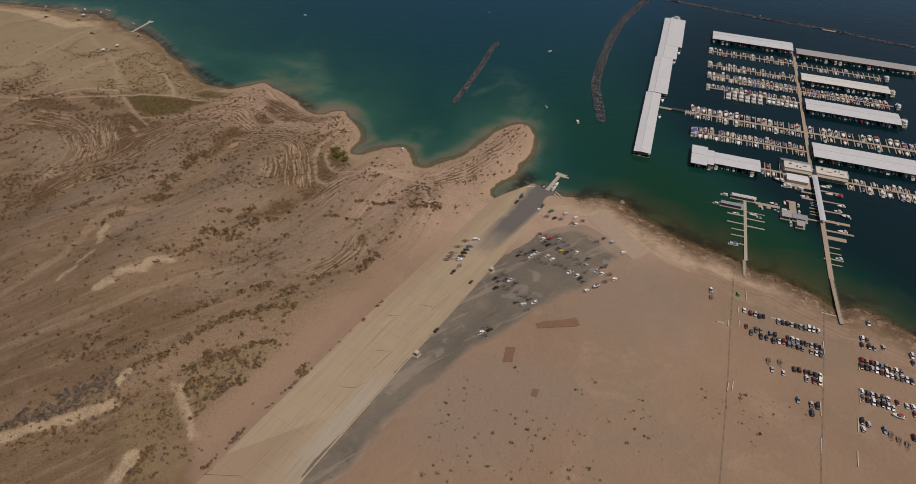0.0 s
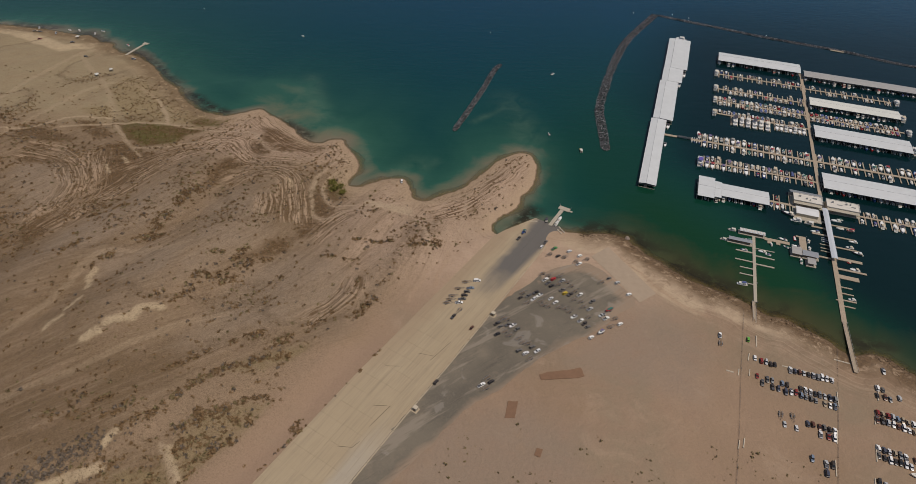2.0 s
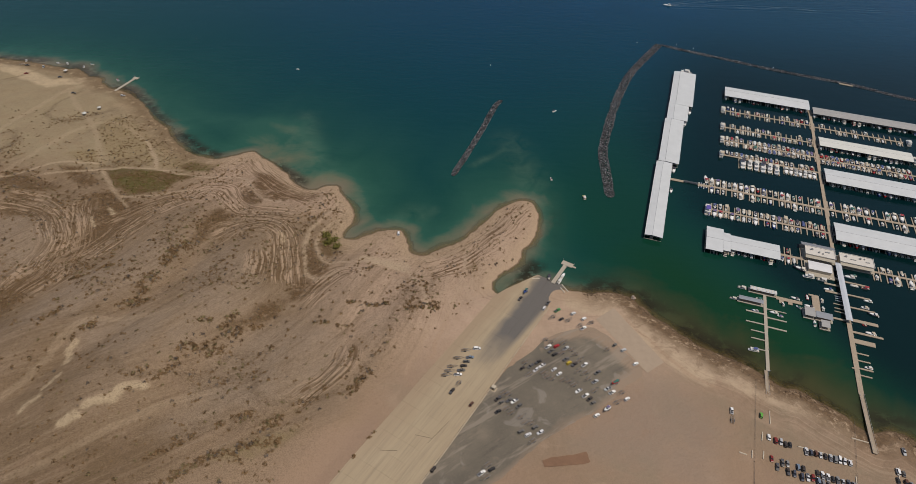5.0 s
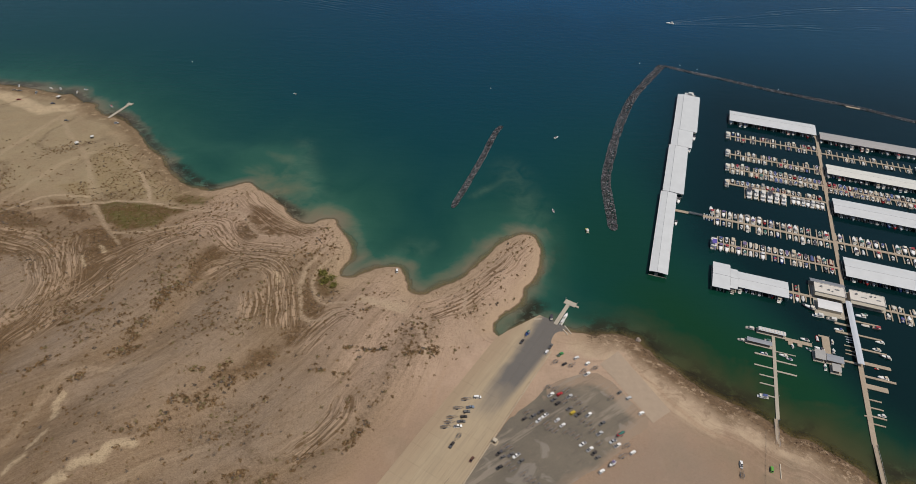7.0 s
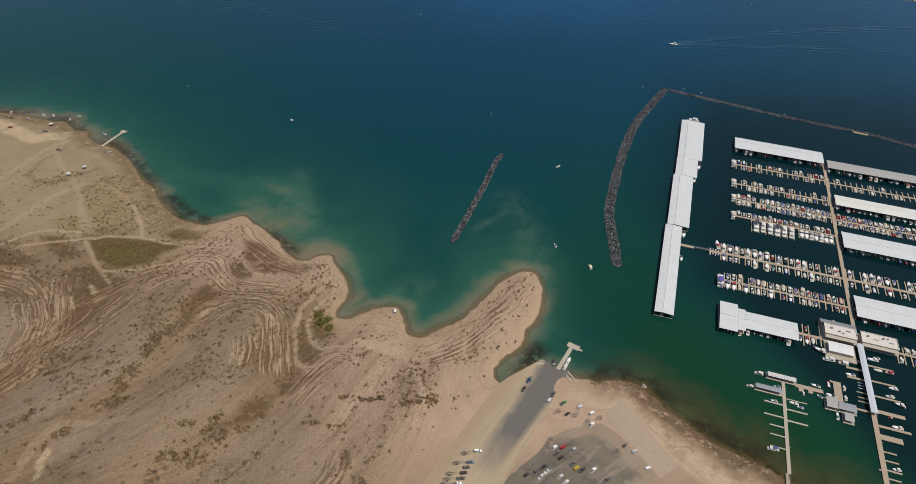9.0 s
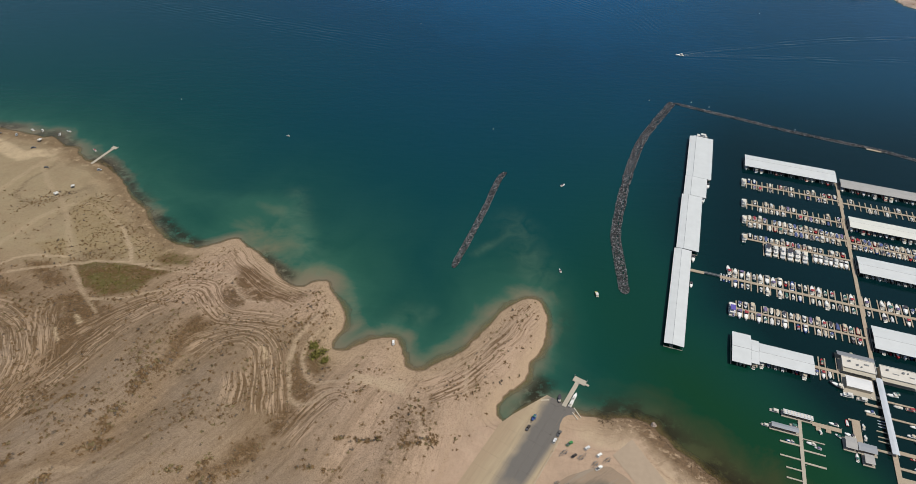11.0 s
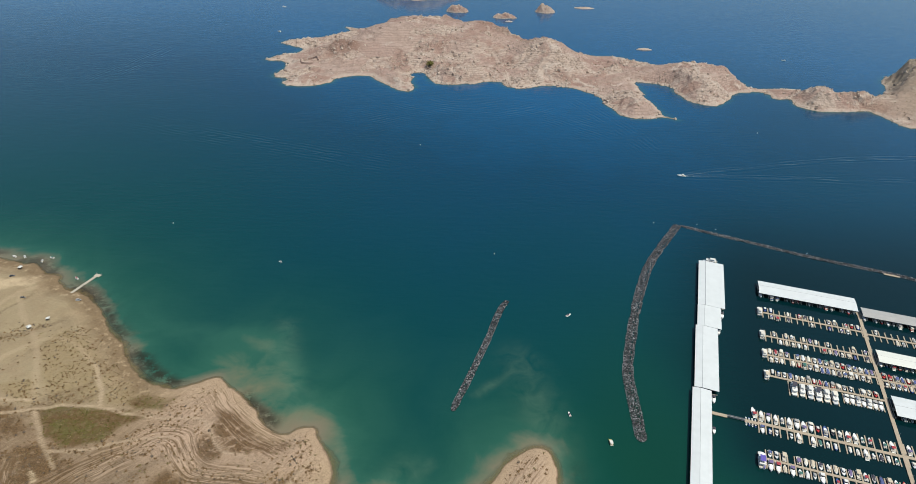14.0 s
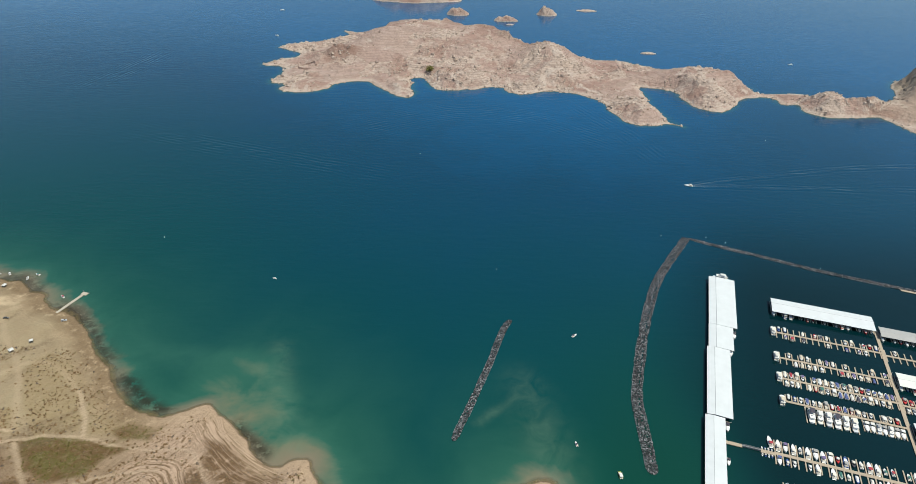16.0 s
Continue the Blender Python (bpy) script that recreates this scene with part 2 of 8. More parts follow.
ISLAND = rounded(ISLE_FRONT + ISLE_EAST + ISLE_BACK, 1)
# x, y, height, radius along x, radius along y
ISLE_HILLS = [(-10, 1480, 30, 120, 110), (-160, 1500, 22, 70, 80), (-235, 1410, 10, 60, 40), (150, 1400, 34, 50, 60), (45, 1560, 18, 60, 50), (-100, 1580, 22, 60, 50), (270, 1180, 9, 40, 50), (-290, 1255, 5, 40, 25), (-100, 1260, 7, 28, 30), (-20, 1300, 11, 60, 35), (150, 1310, 8, 60, 40),
              (400, 1325, 24, 85, 62), (385, 1240, 6, 40, 40), (565, 1235, 14, 42, 30), (625, 1228, 14, 55, 30), (480, 1330, 10, 40, 50), (810, 1270, 42, 95, 80), (776, 1348, 24, 34, 32)]


# dark craggy tops on the skyline
CAPS = ((-225, 1402), (-151, 1620), (143, 1470), (-32, 1610), (70, 1520))


def island_height(x, y):
    wx = x + 14 * (layered(x, y, 50, 3, 61) - 0.5) + 10 * (layered(x, y, 13, 3, 63, 0.6) - 0.5)
    wy = y + 14 * (layered(x, y, 50, 3, 67) - 0.5) + 10 * (layered(x, y, 13, 3, 69, 0.6) - 0.5)
    d = signed(wx, wy, ISLAND)
    inner = np.maximum(d, 0)
    land = 1.6 * (1 - np.exp(-inner / 3)) + 0.05 * inner
    for hx, hy, amp, rx, ry in ISLE_HILLS:
        land = land + amp * np.exp(-((x - hx) / rx) ** 2 - ((y - hy) / ry) ** 2) * step(d, 0, 34)
    rock = np.abs(layered(x + 0.4 * y, y * 1.3, 42, 5, 71, 0.58) - 0.5)
    crag = layered(x, y, 24, 4, 75, 0.55) - 0.5
    small = np.abs(layered(x, y * 1.6, 30, 3, 78, 0.55) - 0.5)
    bare = outcrop(x, y)
    land = land + step(d, 1, 20) * (10 * (0.14 - rock) + (2.0 + 14 * bare) * crag + 26 * bare * np.maximum(0, 0.12 - small))
    for px, py in CAPS:
        land = land + step(d, 2, 24) * 11 * np.exp(-((x - px) / 30) ** 2 - ((y - py) / 24) ** 2) * (0.35 + 1.3 * layered(x, y, 15, 3, 173))
    bench = (land + 3 * layered(x, y, 45, 3, 177)) / 2.6
    frac = bench - np.floor(bench)
    land = land + (0.15 + 0.55 * bare) * step(land, 1, 3) * (step(frac, 0.3, 0.7) - frac)
    land = np.maximum(land, 0.35 * np.minimum(inner, 5))
    return np.where(d >= 0, land, np.maximum(0.22 * d - 0.2, -20)), d


def outcrop(x, y):
    """Where bare rock breaks through the gravel of the islands."""
    m = step(layered(x, y, 75, 4, 79, 0.6), 0.50, 0.60)
    for px, py, r in ((-235, 1380, 45), (-60, 1440, 40), (40, 1400, 45), (-285, 1268, 30), (-105, 1250, 32), (10, 1300, 50), (250, 1200, 50), (400, 1270, 60), (150, 1395, 45), (570, 1225, 35), (860, 1200, 60)):
        m = np.maximum(m, np.exp(-((x - px) ** 2 + (y - py) ** 2) / r ** 2) * step(layered(x, y, 26, 3, 89), 0.36, 0.52))
    return m


def graded_axis(lo, hi, size, far_lo, far_hi, grow=1.25):
    core = list(np.arange(lo, hi + size * 0.5, size))
    s, a = size, core[0]
    while a > far_lo:
        s *= grow
        a -= s
        core.insert(0, a)
    s, a = size, core[-1]
    while a < far_hi:
        s *= grow
        a += s
        core.append(a)
    return np.array(core)


def sheet(name, xs, ys, z, material, attributes=(), smooth=True):
    """One mesh over a net of places, with named attributes on its corners."""
    nx, ny = len(xs), len(ys)
    gx, gy = np.meshgrid(xs, ys)
    co = np.stack([gx, gy, z], -1).reshape(-1, 3)
    i = np.arange(nx * ny).reshape(ny, nx)
    quads = np.stack([i[:-1, :-1], i[:-1, 1:], i[1:, 1:], i[1:, :-1]], -1).reshape(-1, 4)
    me = bpy.data.meshes.new(name)
    me.vertices.add(len(co))
    me.vertices.foreach_set("co", co.astype(np.float32).ravel())
    me.loops.add(quads.size)
    me.loops.foreach_set("vertex_index", quads.astype(np.int32).ravel())
    me.polygons.add(len(quads))
    me.polygons.foreach_set("loop_start", np.arange(0, quads.size, 4, dtype=np.int32))
    me.polygons.foreach_set("use_smooth", np.full(len(quads), smooth))
    for key, values in attributes:
        a = me.attributes.new(key, "FLOAT", "POINT")
        a.data.foreach_set("value", np.asarray(values, np.float32).ravel())
    me.update()
    me.materials.append(material)
    return new(name, me)


# ---- materials of land and water ----
def soil_material():
    n = Nodes("desert_soil")
    z = n.node("ShaderNodeSeparateXYZ")
    n.put(z.inputs[0], n.place())
    height = z.outputs[2]
    wild = n.attr("wild").outputs["Fac"]
    big, mid, fine, grain = n.noise(0.012, 5), n.noise(0.07, 6, 0.65), n.noise(0.5, 5, 0.7), n.noise(1.3, 4, 0.7)
    c = n.mix(n.ramp(big, 0.35, 0.65), (0.246, 0.174, 0.112), (0.300, 0.212, 0.142))
    c = n.mix(n.ramp(n.noise(0.016, 3), 0.48, 0.62, 0.0, 0.7), c, (0.232, 0.184, 0.125))
    c = n.mix(n.ramp(n.noise(0.033, 5, 0.65, distort=0.8), 0.55, 0.66, 0.0, 0.6), c, (0.325, 0.240, 0.165))
    hill = n.mix(n.ramp(big, 0.35, 0.65), (0.184, 0.127, 0.080), (0.250, 0.171, 0.111))
    c = n.mix(n.math("MULTIPLY", n.attr("ashen").outputs["Fac"], n.ramp(mid, 0.3, 0.62, 0.35, 0.9)), c, (0.238, 0.188, 0.142))
    c = n.mix(wild, c, hill)
    c = n.mix(n.math("MULTIPLY", n.attr("umber").outputs["Fac"], n.ramp(mid, 0.3, 0.6, 0.6, 0.9)), c, (0.118, 0.075, 0.039))
    c = n.mix(n.ramp(mid, 0.45, 0.72, 0.0, 0.8), c, n.mix(wild, (0.270, 0.188, 0.128), (0.226, 0.155, 0.106)))
    c = n.mix(n.math("MULTIPLY", n.attr("pale").outputs["Fac"], n.ramp(mid, 0.3, 0.6, 0.55, 1.0)), c, (0.405, 0.298, 0.212))
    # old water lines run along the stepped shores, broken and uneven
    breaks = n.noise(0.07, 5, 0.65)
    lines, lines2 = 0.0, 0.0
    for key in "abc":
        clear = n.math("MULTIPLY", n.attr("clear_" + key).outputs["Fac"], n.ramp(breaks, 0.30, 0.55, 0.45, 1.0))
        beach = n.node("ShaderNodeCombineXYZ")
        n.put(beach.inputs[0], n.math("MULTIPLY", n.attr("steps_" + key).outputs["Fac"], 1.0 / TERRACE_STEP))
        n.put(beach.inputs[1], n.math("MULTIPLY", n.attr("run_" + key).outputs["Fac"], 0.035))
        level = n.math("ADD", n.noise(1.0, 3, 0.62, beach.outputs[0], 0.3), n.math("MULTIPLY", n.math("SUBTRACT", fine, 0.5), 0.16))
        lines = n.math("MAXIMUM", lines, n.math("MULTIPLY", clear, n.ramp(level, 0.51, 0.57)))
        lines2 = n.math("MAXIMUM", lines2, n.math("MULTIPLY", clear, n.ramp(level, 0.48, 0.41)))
    # rain has combed the slopes along the fall of the washes
    comb = n.node("ShaderNodeCombineXYZ")
    n.put(comb.inputs[0], n.math("MULTIPLY", n.attr("along").outputs["Fac"], 0.11))
    n.put(comb.inputs[1], n.attr("over").outputs["Fac"])
    combed = n.noise(0.11, 6, 0.68, comb.outputs[0], 0.5)
    c = n.mix(n.math("MULTIPLY", wild, n.ramp(combed, 0.50, 0.66, 0.0, 0.62)), c, (0.138, 0.092, 0.056))
    c = n.mix(n.math("MULTIPLY", wild, n.ramp(combed, 0.48, 0.34, 0.0, 0.5)), c, (0.292, 0.205, 0.142))
    comb2 = n.node("ShaderNodeCombineXYZ")
    n.put(comb2.inputs[0], n.math("MULTIPLY", n.attr("along").outputs["Fac"], 0.07))
    n.put(comb2.inputs[1], n.attr("over").outputs["Fac"])
    rilled = n.noise(0.42, 4, 0.6, comb2.outputs[0], 0.3)
    c = n.mix(n.math("MULTIPLY", n.attr("gravel").outputs["Fac"], n.ramp(mid, 0.3, 0.6, 0.45, 0.92)), c, (0.246, 0.184, 0.138))
    c = n.mix(n.math("MULTIPLY", n.attr("flats").outputs["Fac"], n.ramp(mid, 0.3, 0.6, 0.6, 0.95)), c, (0.272, 0.190, 0.130))
    slopes = n.math("MULTIPLY", wild, n.math("SUBTRACT", 1.0, n.math("MAXIMUM", n.attr("flats").outputs["Fac"], n.math("MAXIMUM", n.attr("flat").outputs["Fac"], n.attr("lined").outputs["Fac"])), True))
    c = n.mix(n.math("MULTIPLY", slopes, n.ramp(rilled, 0.53, 0.66, 0.0, 0.5)), c, (0.122, 0.080, 0.046))
    c = n.mix(n.math("MULTIPLY", slopes, n.ramp(rilled, 0.46, 0.34, 0.0, 0.4)), c, (0.290, 0.222, 0.158))
    c = n.mix(n.math("MULTIPLY", n.attr("flat").outputs["Fac"], n.ramp(mid, 0.3, 0.6, 0.5, 0.95)), c, (0.268, 0.214, 0.138))
    c = n.mix(n.math("MULTIPLY", n.attr("shrubby").outputs["Fac"], n.ramp(n.noise(0.2, 5, 0.7), 0.35, 0.55, 0.3, 0.85)), c, (0.222, 0.166, 0.092))
    c = n.mix(n.math("MULTIPLY", n.attr("rust").outputs["Fac"], n.ramp(n.noise(0.25, 5, 0.7), 0.38, 0.48, 0.25, 1.0)), c, n.mix(n.ramp(n.noise(0.9, 3, 0.6), 0.4, 0.6), (0.066, 0.036, 0.013), (0.132, 0.076, 0.032)))
    c = n.mix(n.math("MULTIPLY", n.attr("green").outputs["Fac"], n.ramp(n.noise(0.3, 5, 0.7), 0.3, 0.5, 0.5, 1.0)), c, n.mix(n.ramp(n.noise(0.06, 4, 0.7), 0.45, 0.6), (0.090, 0.050, 0.014), (0.076, 0.070, 0.012)))
    c = n.mix(n.math("MULTIPLY", n.attr("wash").outputs["Fac"], n.ramp(n.noise(0.2, 5, 0.7), 0.3, 0.55, 0.45, 1.0)), c, (0.425, 0.334, 0.228))
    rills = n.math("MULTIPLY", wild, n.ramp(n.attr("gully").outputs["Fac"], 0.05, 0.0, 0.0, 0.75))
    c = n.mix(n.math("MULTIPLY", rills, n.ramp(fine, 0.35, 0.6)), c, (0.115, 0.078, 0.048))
    c = n.mix(n.math("MULTIPLY", n.attr("track").outputs["Fac"], 0.85), c, n.mix(wild, (0.335, 0.235, 0.155), (0.405, 0.312, 0.222)))
    wrack = n.node("ShaderNodeCombineXYZ")
    n.put(wrack.inputs[0], n.math("MULTIPLY", n.attr("inland").outputs["Fac"], 0.42))
    n.put(wrack.inputs[1], n.math("MULTIPLY", n.math("ADD", z.outputs[0], z.outputs[1]), 0.02))
    strand = n.noise(1.0, 3, 0.65, wrack.outputs[0], 0.3)
    reach = n.math("MULTIPLY", n.ramp(n.attr("inland").outputs["Fac"], 42.0, 16.0), n.ramp(n.attr("inland").outputs["Fac"], 0.5, 3.0))
    reach = n.math("MULTIPLY", reach, n.math("SUBTRACT", 1.0, n.math("MULTIPLY", wild, 0.6)))
    c = n.mix(n.math("MULTIPLY", reach, n.ramp(strand, 0.52, 0.60, 0.0, 0.5)), c, (0.40, 0.310, 0.215))
    c = n.mix(n.math("MULTIPLY", reach, n.ramp(strand, 0.46, 0.39, 0.0, 0.38)), c, (0.195, 0.138, 0.088))
    mottle = n.math("MULTIPLY", n.math("MULTIPLY", reach, n.attr("rocky").outputs["Fac"]), n.ramp(n.noise(0.11, 6, 0.75, distort=0.6), 0.52, 0.60))
    c = n.mix(n.math("MULTIPLY", mottle, 0.5), c, (0.175, 0.118, 0.074))
    # strand: washed sand above the water, a dark wet rim, silt below
    c = n.mix(n.math("MULTIPLY", n.ramp(height, 2.2, 0.8), n.ramp(mid, 0.3, 0.6, 0.45, 0.9)), c, (0.37, 0.275, 0.18))
    rocky = n.math("MULTIPLY", n.attr("rocky").outputs["Fac"], n.math("MULTIPLY", n.ramp(n.math("ADD", n.attr("inland").outputs["Fac"], n.math("MULTIPLY", n.noise(0.05, 4), 18.0)), 30.0, 16.0), n.ramp(n.noise(0.16, 5, 0.75), 0.34, 0.47)))
    c = n.mix(n.math("MULTIPLY", rocky, 0.88), c, n.mix(n.ramp(n.noise(0.6, 4, 0.7), 0.42, 0.58), (0.070, 0.041, 0.019), (0.120, 0.074, 0.035)))
    c = n.mix(n.ramp(height, 0.24, 0.07, 0.0, 0.8), c, (0.105, 0.070, 0.040))
    c = n.mix(n.ramp(height, 0.02, -0.15), c, (0.27, 0.195, 0.115))
    weed = n.math("MULTIPLY", n.math("MULTIPLY", n.attr("rocky").outputs["Fac"], n.ramp(height, 0.06, -0.1)), n.ramp(n.noise(0.05, 5, 0.75), 0.51, 0.60))
    c = n.mix(weed, c, (0.028, 0.024, 0.012))
    bare = n.ramp(n.math("MAXIMUM", n.math("MULTIPLY", n.attr("umber").outputs["Fac"], 0.8), n.math("MAXIMUM", n.attr("rust").outputs["Fac"], n.attr("green").outputs["Fac"])), 0.0, 1.0, 1.0, 0.15)
    calm = n.math("MULTIPLY", n.ramp(wild, 0.0, 1.0, 0.14, 0.75), n.math("SUBTRACT", 1.0, n.math("MULTIPLY", n.attr("flat").outputs["Fac"], 0.65)))
    c = n.mix(n.math("MULTIPLY", calm, n.ramp(fine, 0.42, 0.75, 0.0, 0.55)), c, (0.125, 0.082, 0.050))
    c = n.mix(n.math("MULTIPLY", n.math("MULTIPLY", bare, calm), n.ramp(fine, 0.42, 0.25, 0.0, 0.5)), c, (0.318, 0.236, 0.158))
    c = n.mix(n.math("MULTIPLY", calm, n.ramp(grain, 0.52, 0.62, 0.0, 0.7)), c, (0.080, 0.052, 0.030))
    c = n.mix(n.math("MULTIPLY", n.math("MULTIPLY", bare, calm), n.ramp(grain, 0.45, 0.34, 0.0, 0.5)), c, (0.350, 0.270, 0.182))
    pebble = n.noise(2.4, 2, 0.6)
    c = n.mix(n.math("MULTIPLY", calm, n.ramp(pebble, 0.54, 0.66, 0.0, 0.5)), c, (0.090, 0.060, 0.036))
    c = n.mix(n.math("MULTIPLY", n.math("MULTIPLY", bare, calm), n.ramp(pebble, 0.46, 0.34, 0.0, 0.45)), c, (0.340, 0.258, 0.176))
    untrodden = n.math("SUBTRACT", 1.0, n.math("MAXIMUM", n.attr("track").outputs["Fac"], n.math("MULTIPLY", n.attr("rust").outputs["Fac"], 0.3)), True)
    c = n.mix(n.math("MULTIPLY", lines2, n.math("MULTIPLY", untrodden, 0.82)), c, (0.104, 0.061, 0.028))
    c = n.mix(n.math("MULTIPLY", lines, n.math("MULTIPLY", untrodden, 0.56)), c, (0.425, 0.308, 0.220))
    c = n.mix(1.0, c, n.mix(n.math("MULTIPLY", wild, n.math("SUBTRACT", 1.0, n.math("MULTIPLY", n.attr("pale").outputs["Fac"], 0.75))), (1.03, 0.99, 0.985), (1.02, 1.0, 0.925)), "MULTIPLY")
    n.bump(n.math("ADD", n.math("ADD", n.math("MULTIPLY", fine, 0.5), n.noise(0.25, 5)), n.math("MULTIPLY", lines, 0.5)), 0.6, 0.8)
    return n.finish(c, 0.95)


def rock_material():
    n = Nodes("island_rock")
    z = n.node("ShaderNodeSeparateXYZ")
    n.put(z.inputs[0], n.place())
    height = z.outputs[2]
    big, mid, fine = n.noise(0.010, 4), n.noise(0.045, 7, 0.7, distort=0.6), n.noise(0.22, 5, 0.7)
    c = n.mix(n.ramp(big, 0.40, 0.60), (0.372, 0.272, 0.226), (0.348, 0.243, 0.204))
    c = n.mix(n.ramp(mid, 0.50, 0.36, 0.0, 0.75), c, (0.262, 0.184, 0.150))
    # bare outcrops stand out pale, with dark cracks
    bare = n.attr("bare").outputs["Fac"]
    out = n.ramp(n.math("ADD", n.math("MULTIPLY", bare, 0.8), n.math("MULTIPLY", n.math("SUBTRACT", fine, 0.5), 1.4)), 0.35, 0.55)
    c = n.mix(n.math("MULTIPLY", out, 0.66), c, (0.455, 0.368, 0.305))
    c = n.mix(n.math("MULTIPLY", bare, n.ramp(n.noise(0.35, 5, 0.75), 0.55, 0.66, 0.0, 0.45)), c, (0.20, 0.145, 0.108))
    # old water lines, thin and broken
    level = n.math("ADD", n.math("MULTIPLY", height, 2.6), n.math("ADD", n.math("MULTIPLY", mid, 7.0), n.math("MULTIPLY", fine, 1.6)))
    c = n.mix(n.math("MULTIPLY", n.ramp(n.math("SINE", level), 0.25, 0.8), n.ramp(mid, 0.4, 0.55, 0.2, 0.5)), c, (0.225, 0.158, 0.118))
    c = n.mix(n.ramp(n.noise(0.016, 5, 0.65, distort=0.5), 0.50, 0.60, 0.0, 0.75), c, (0.262, 0.160, 0.126))
    c = n.mix(n.ramp(n.noise(0.021, 5, 0.7, distort=0.8), 0.55, 0.62, 0.0, 0.7), c, (0.47, 0.385, 0.325))
    c = n.mix(n.ramp(z.outputs[0], 600, 760, 0.0, 0.55), c, (0.270, 0.222, 0.148))
    c = n.mix(n.math("MULTIPLY", n.attr("cap").outputs["Fac"], n.ramp(mid, 0.38, 0.55, 0.3, 0.95)), c, (0.175, 0.105, 0.080))
    c = n.mix(n.math("MULTIPLY", n.ramp(n.math("ADD", height, n.math("MULTIPLY", mid, 3.0)), 4.3, 3.1, 0.0, 0.8), n.ramp(fine, 0.3, 0.6, 0.4, 1.0)), c, (0.465, 0.375, 0.310))
    c = n.mix(n.ramp(height, 0.5, 0.15), c, (0.15, 0.115, 0.07))
    c = n.mix(n.ramp(n.noise(0.7, 3, 0.6), 0.66, 0.74, 0.0, 0.25), c, (0.13, 0.095, 0.055))
    n.bump(n.math("ADD", n.math("MULTIPLY", fine, 1.5), n.math("MULTIPLY", mid, 2.0)), 0.9, 2.5)
    return n.finish(c, 0.95)


def water_material():
    n = Nodes("lake_water")
    depth, off = n.attr("depth").outputs["Fac"], n.attr("off").outputs["Fac"]
    silt, calm = n.attr("silt").outputs["Fac"], n.attr("harbour").outputs["Fac"]
    swirl = n.noise(0.016, 6, 0.6, distort=0.7)
    o = n.math("MULTIPLY", off, n.ramp(swirl, 0.3, 0.7, 0.93, 1.07))
    # green to blue offshore; the brighter far blue has sky reflection put into the colour
    c = n.colors(n.math("DIVIDE", o, 700.0), [(0.0, (0.004, 0.050, 0.034)), (0.10, (0.0022, 0.041, 0.040)), (0.30, (0.0012, 0.036, 0.052)), (0.6, (0.001, 0.035, 0.074)), (1.0, (0.0009, 0.060, 0.150))])
    c = n.mix(n.math("MULTIPLY", n.attr("east").outputs["Fac"], 0.92), c, (0.0046, 0.038, 0.0122))
    shoal = n.math("MULTIPLY", n.attr("east").outputs["Fac"], n.ramp(n.math("MULTIPLY", off, n.ramp(swirl, 0.3, 0.7, 1.5, 0.6)), 34.0, 4.0, 0.0, 0.9))
    c = n.mix(n.math("MULTIPLY", calm, 0.9), c, (0.0008, 0.0100, 0.0110))
    murk = n.math("MULTIPLY", silt, n.ramp(swirl, 0.25, 0.7, 0.45, 1.15))
    c = n.mix(n.ramp(murk, 0.05, 0.75, 0.0, 0.8), c, (0.034, 0.112, 0.076))
    c = n.mix(n.ramp(murk, 0.58, 1.0, 0.0, 0.8), c, (0.128, 0.128, 0.078))
    brim = n.math("MULTIPLY", n.ramp(n.math("MULTIPLY", off, n.ramp(swirl, 0.3, 0.7, 1.5, 0.6)), 15.0, 1.5, 0.0, 0.8), n.math("SUBTRACT", 1.0, n.attr("east").outputs["Fac"], True))
    c = n.mix(n.math("MULTIPLY", brim, n.ramp(n.noise(0.022, 4, 0.6), 0.42, 0.58, 0.15, 1.0)), c, (0.185, 0.142, 0.096))
    c = n.mix(shoal, c, (0.060, 0.050, 0.017))
    c = n.mix(n.ramp(n.noise(0.004, 3, 0.5), 0.4, 0.65, 0.0, 0.08), c, (0.002, 0.028, 0.040))
    streak = n.math("MULTIPLY", n.attr("plume").outputs["Fac"], n.ramp(n.noise(0.05, 5, 0.6, distort=0.8), 0.35, 0.7))
    c = n.mix(n.math("MULTIPLY", streak, 0.26), c, (0.105, 0.170, 0.115))
    weed = n.math("MULTIPLY", n.attr("weed").outputs["Fac"], n.ramp(n.noise(0.12, 5, 0.75), 0.38, 0.5))
    c = n.mix(n.math("MULTIPLY", weed, 0.9), c, (0.020, 0.016, 0.008))
    fine = n.noise(0.35, 5, 0.7)
    gust = n.ramp(n.noise(0.010, 4), 0.3, 0.75, 0.7, 1.0)
    flow = n.node("ShaderNodeVectorMath")
    flow.operation = "MULTIPLY"
    n.put(flow.inputs[0], n.place())
    flow.inputs[1].default_value = (0.35, 1.0, 1.0)
    swell = n.noise(0.16, 3, 0.5, flow.outputs[0])
    ripple = n.math("ADD", n.math("MULTIPLY", n.math("ADD", fine, n.math("MULTIPLY", swell, 2.2)), gust), n.math("MULTIPLY", n.noise(0.05, 2), 0.8))
    train = n.math("SINE", n.math("ADD", n.math("MULTIPLY", n.attr("crest").outputs["Fac"], 0.85), n.math("MULTIPLY", n.noise(0.02, 3), 9.0)))
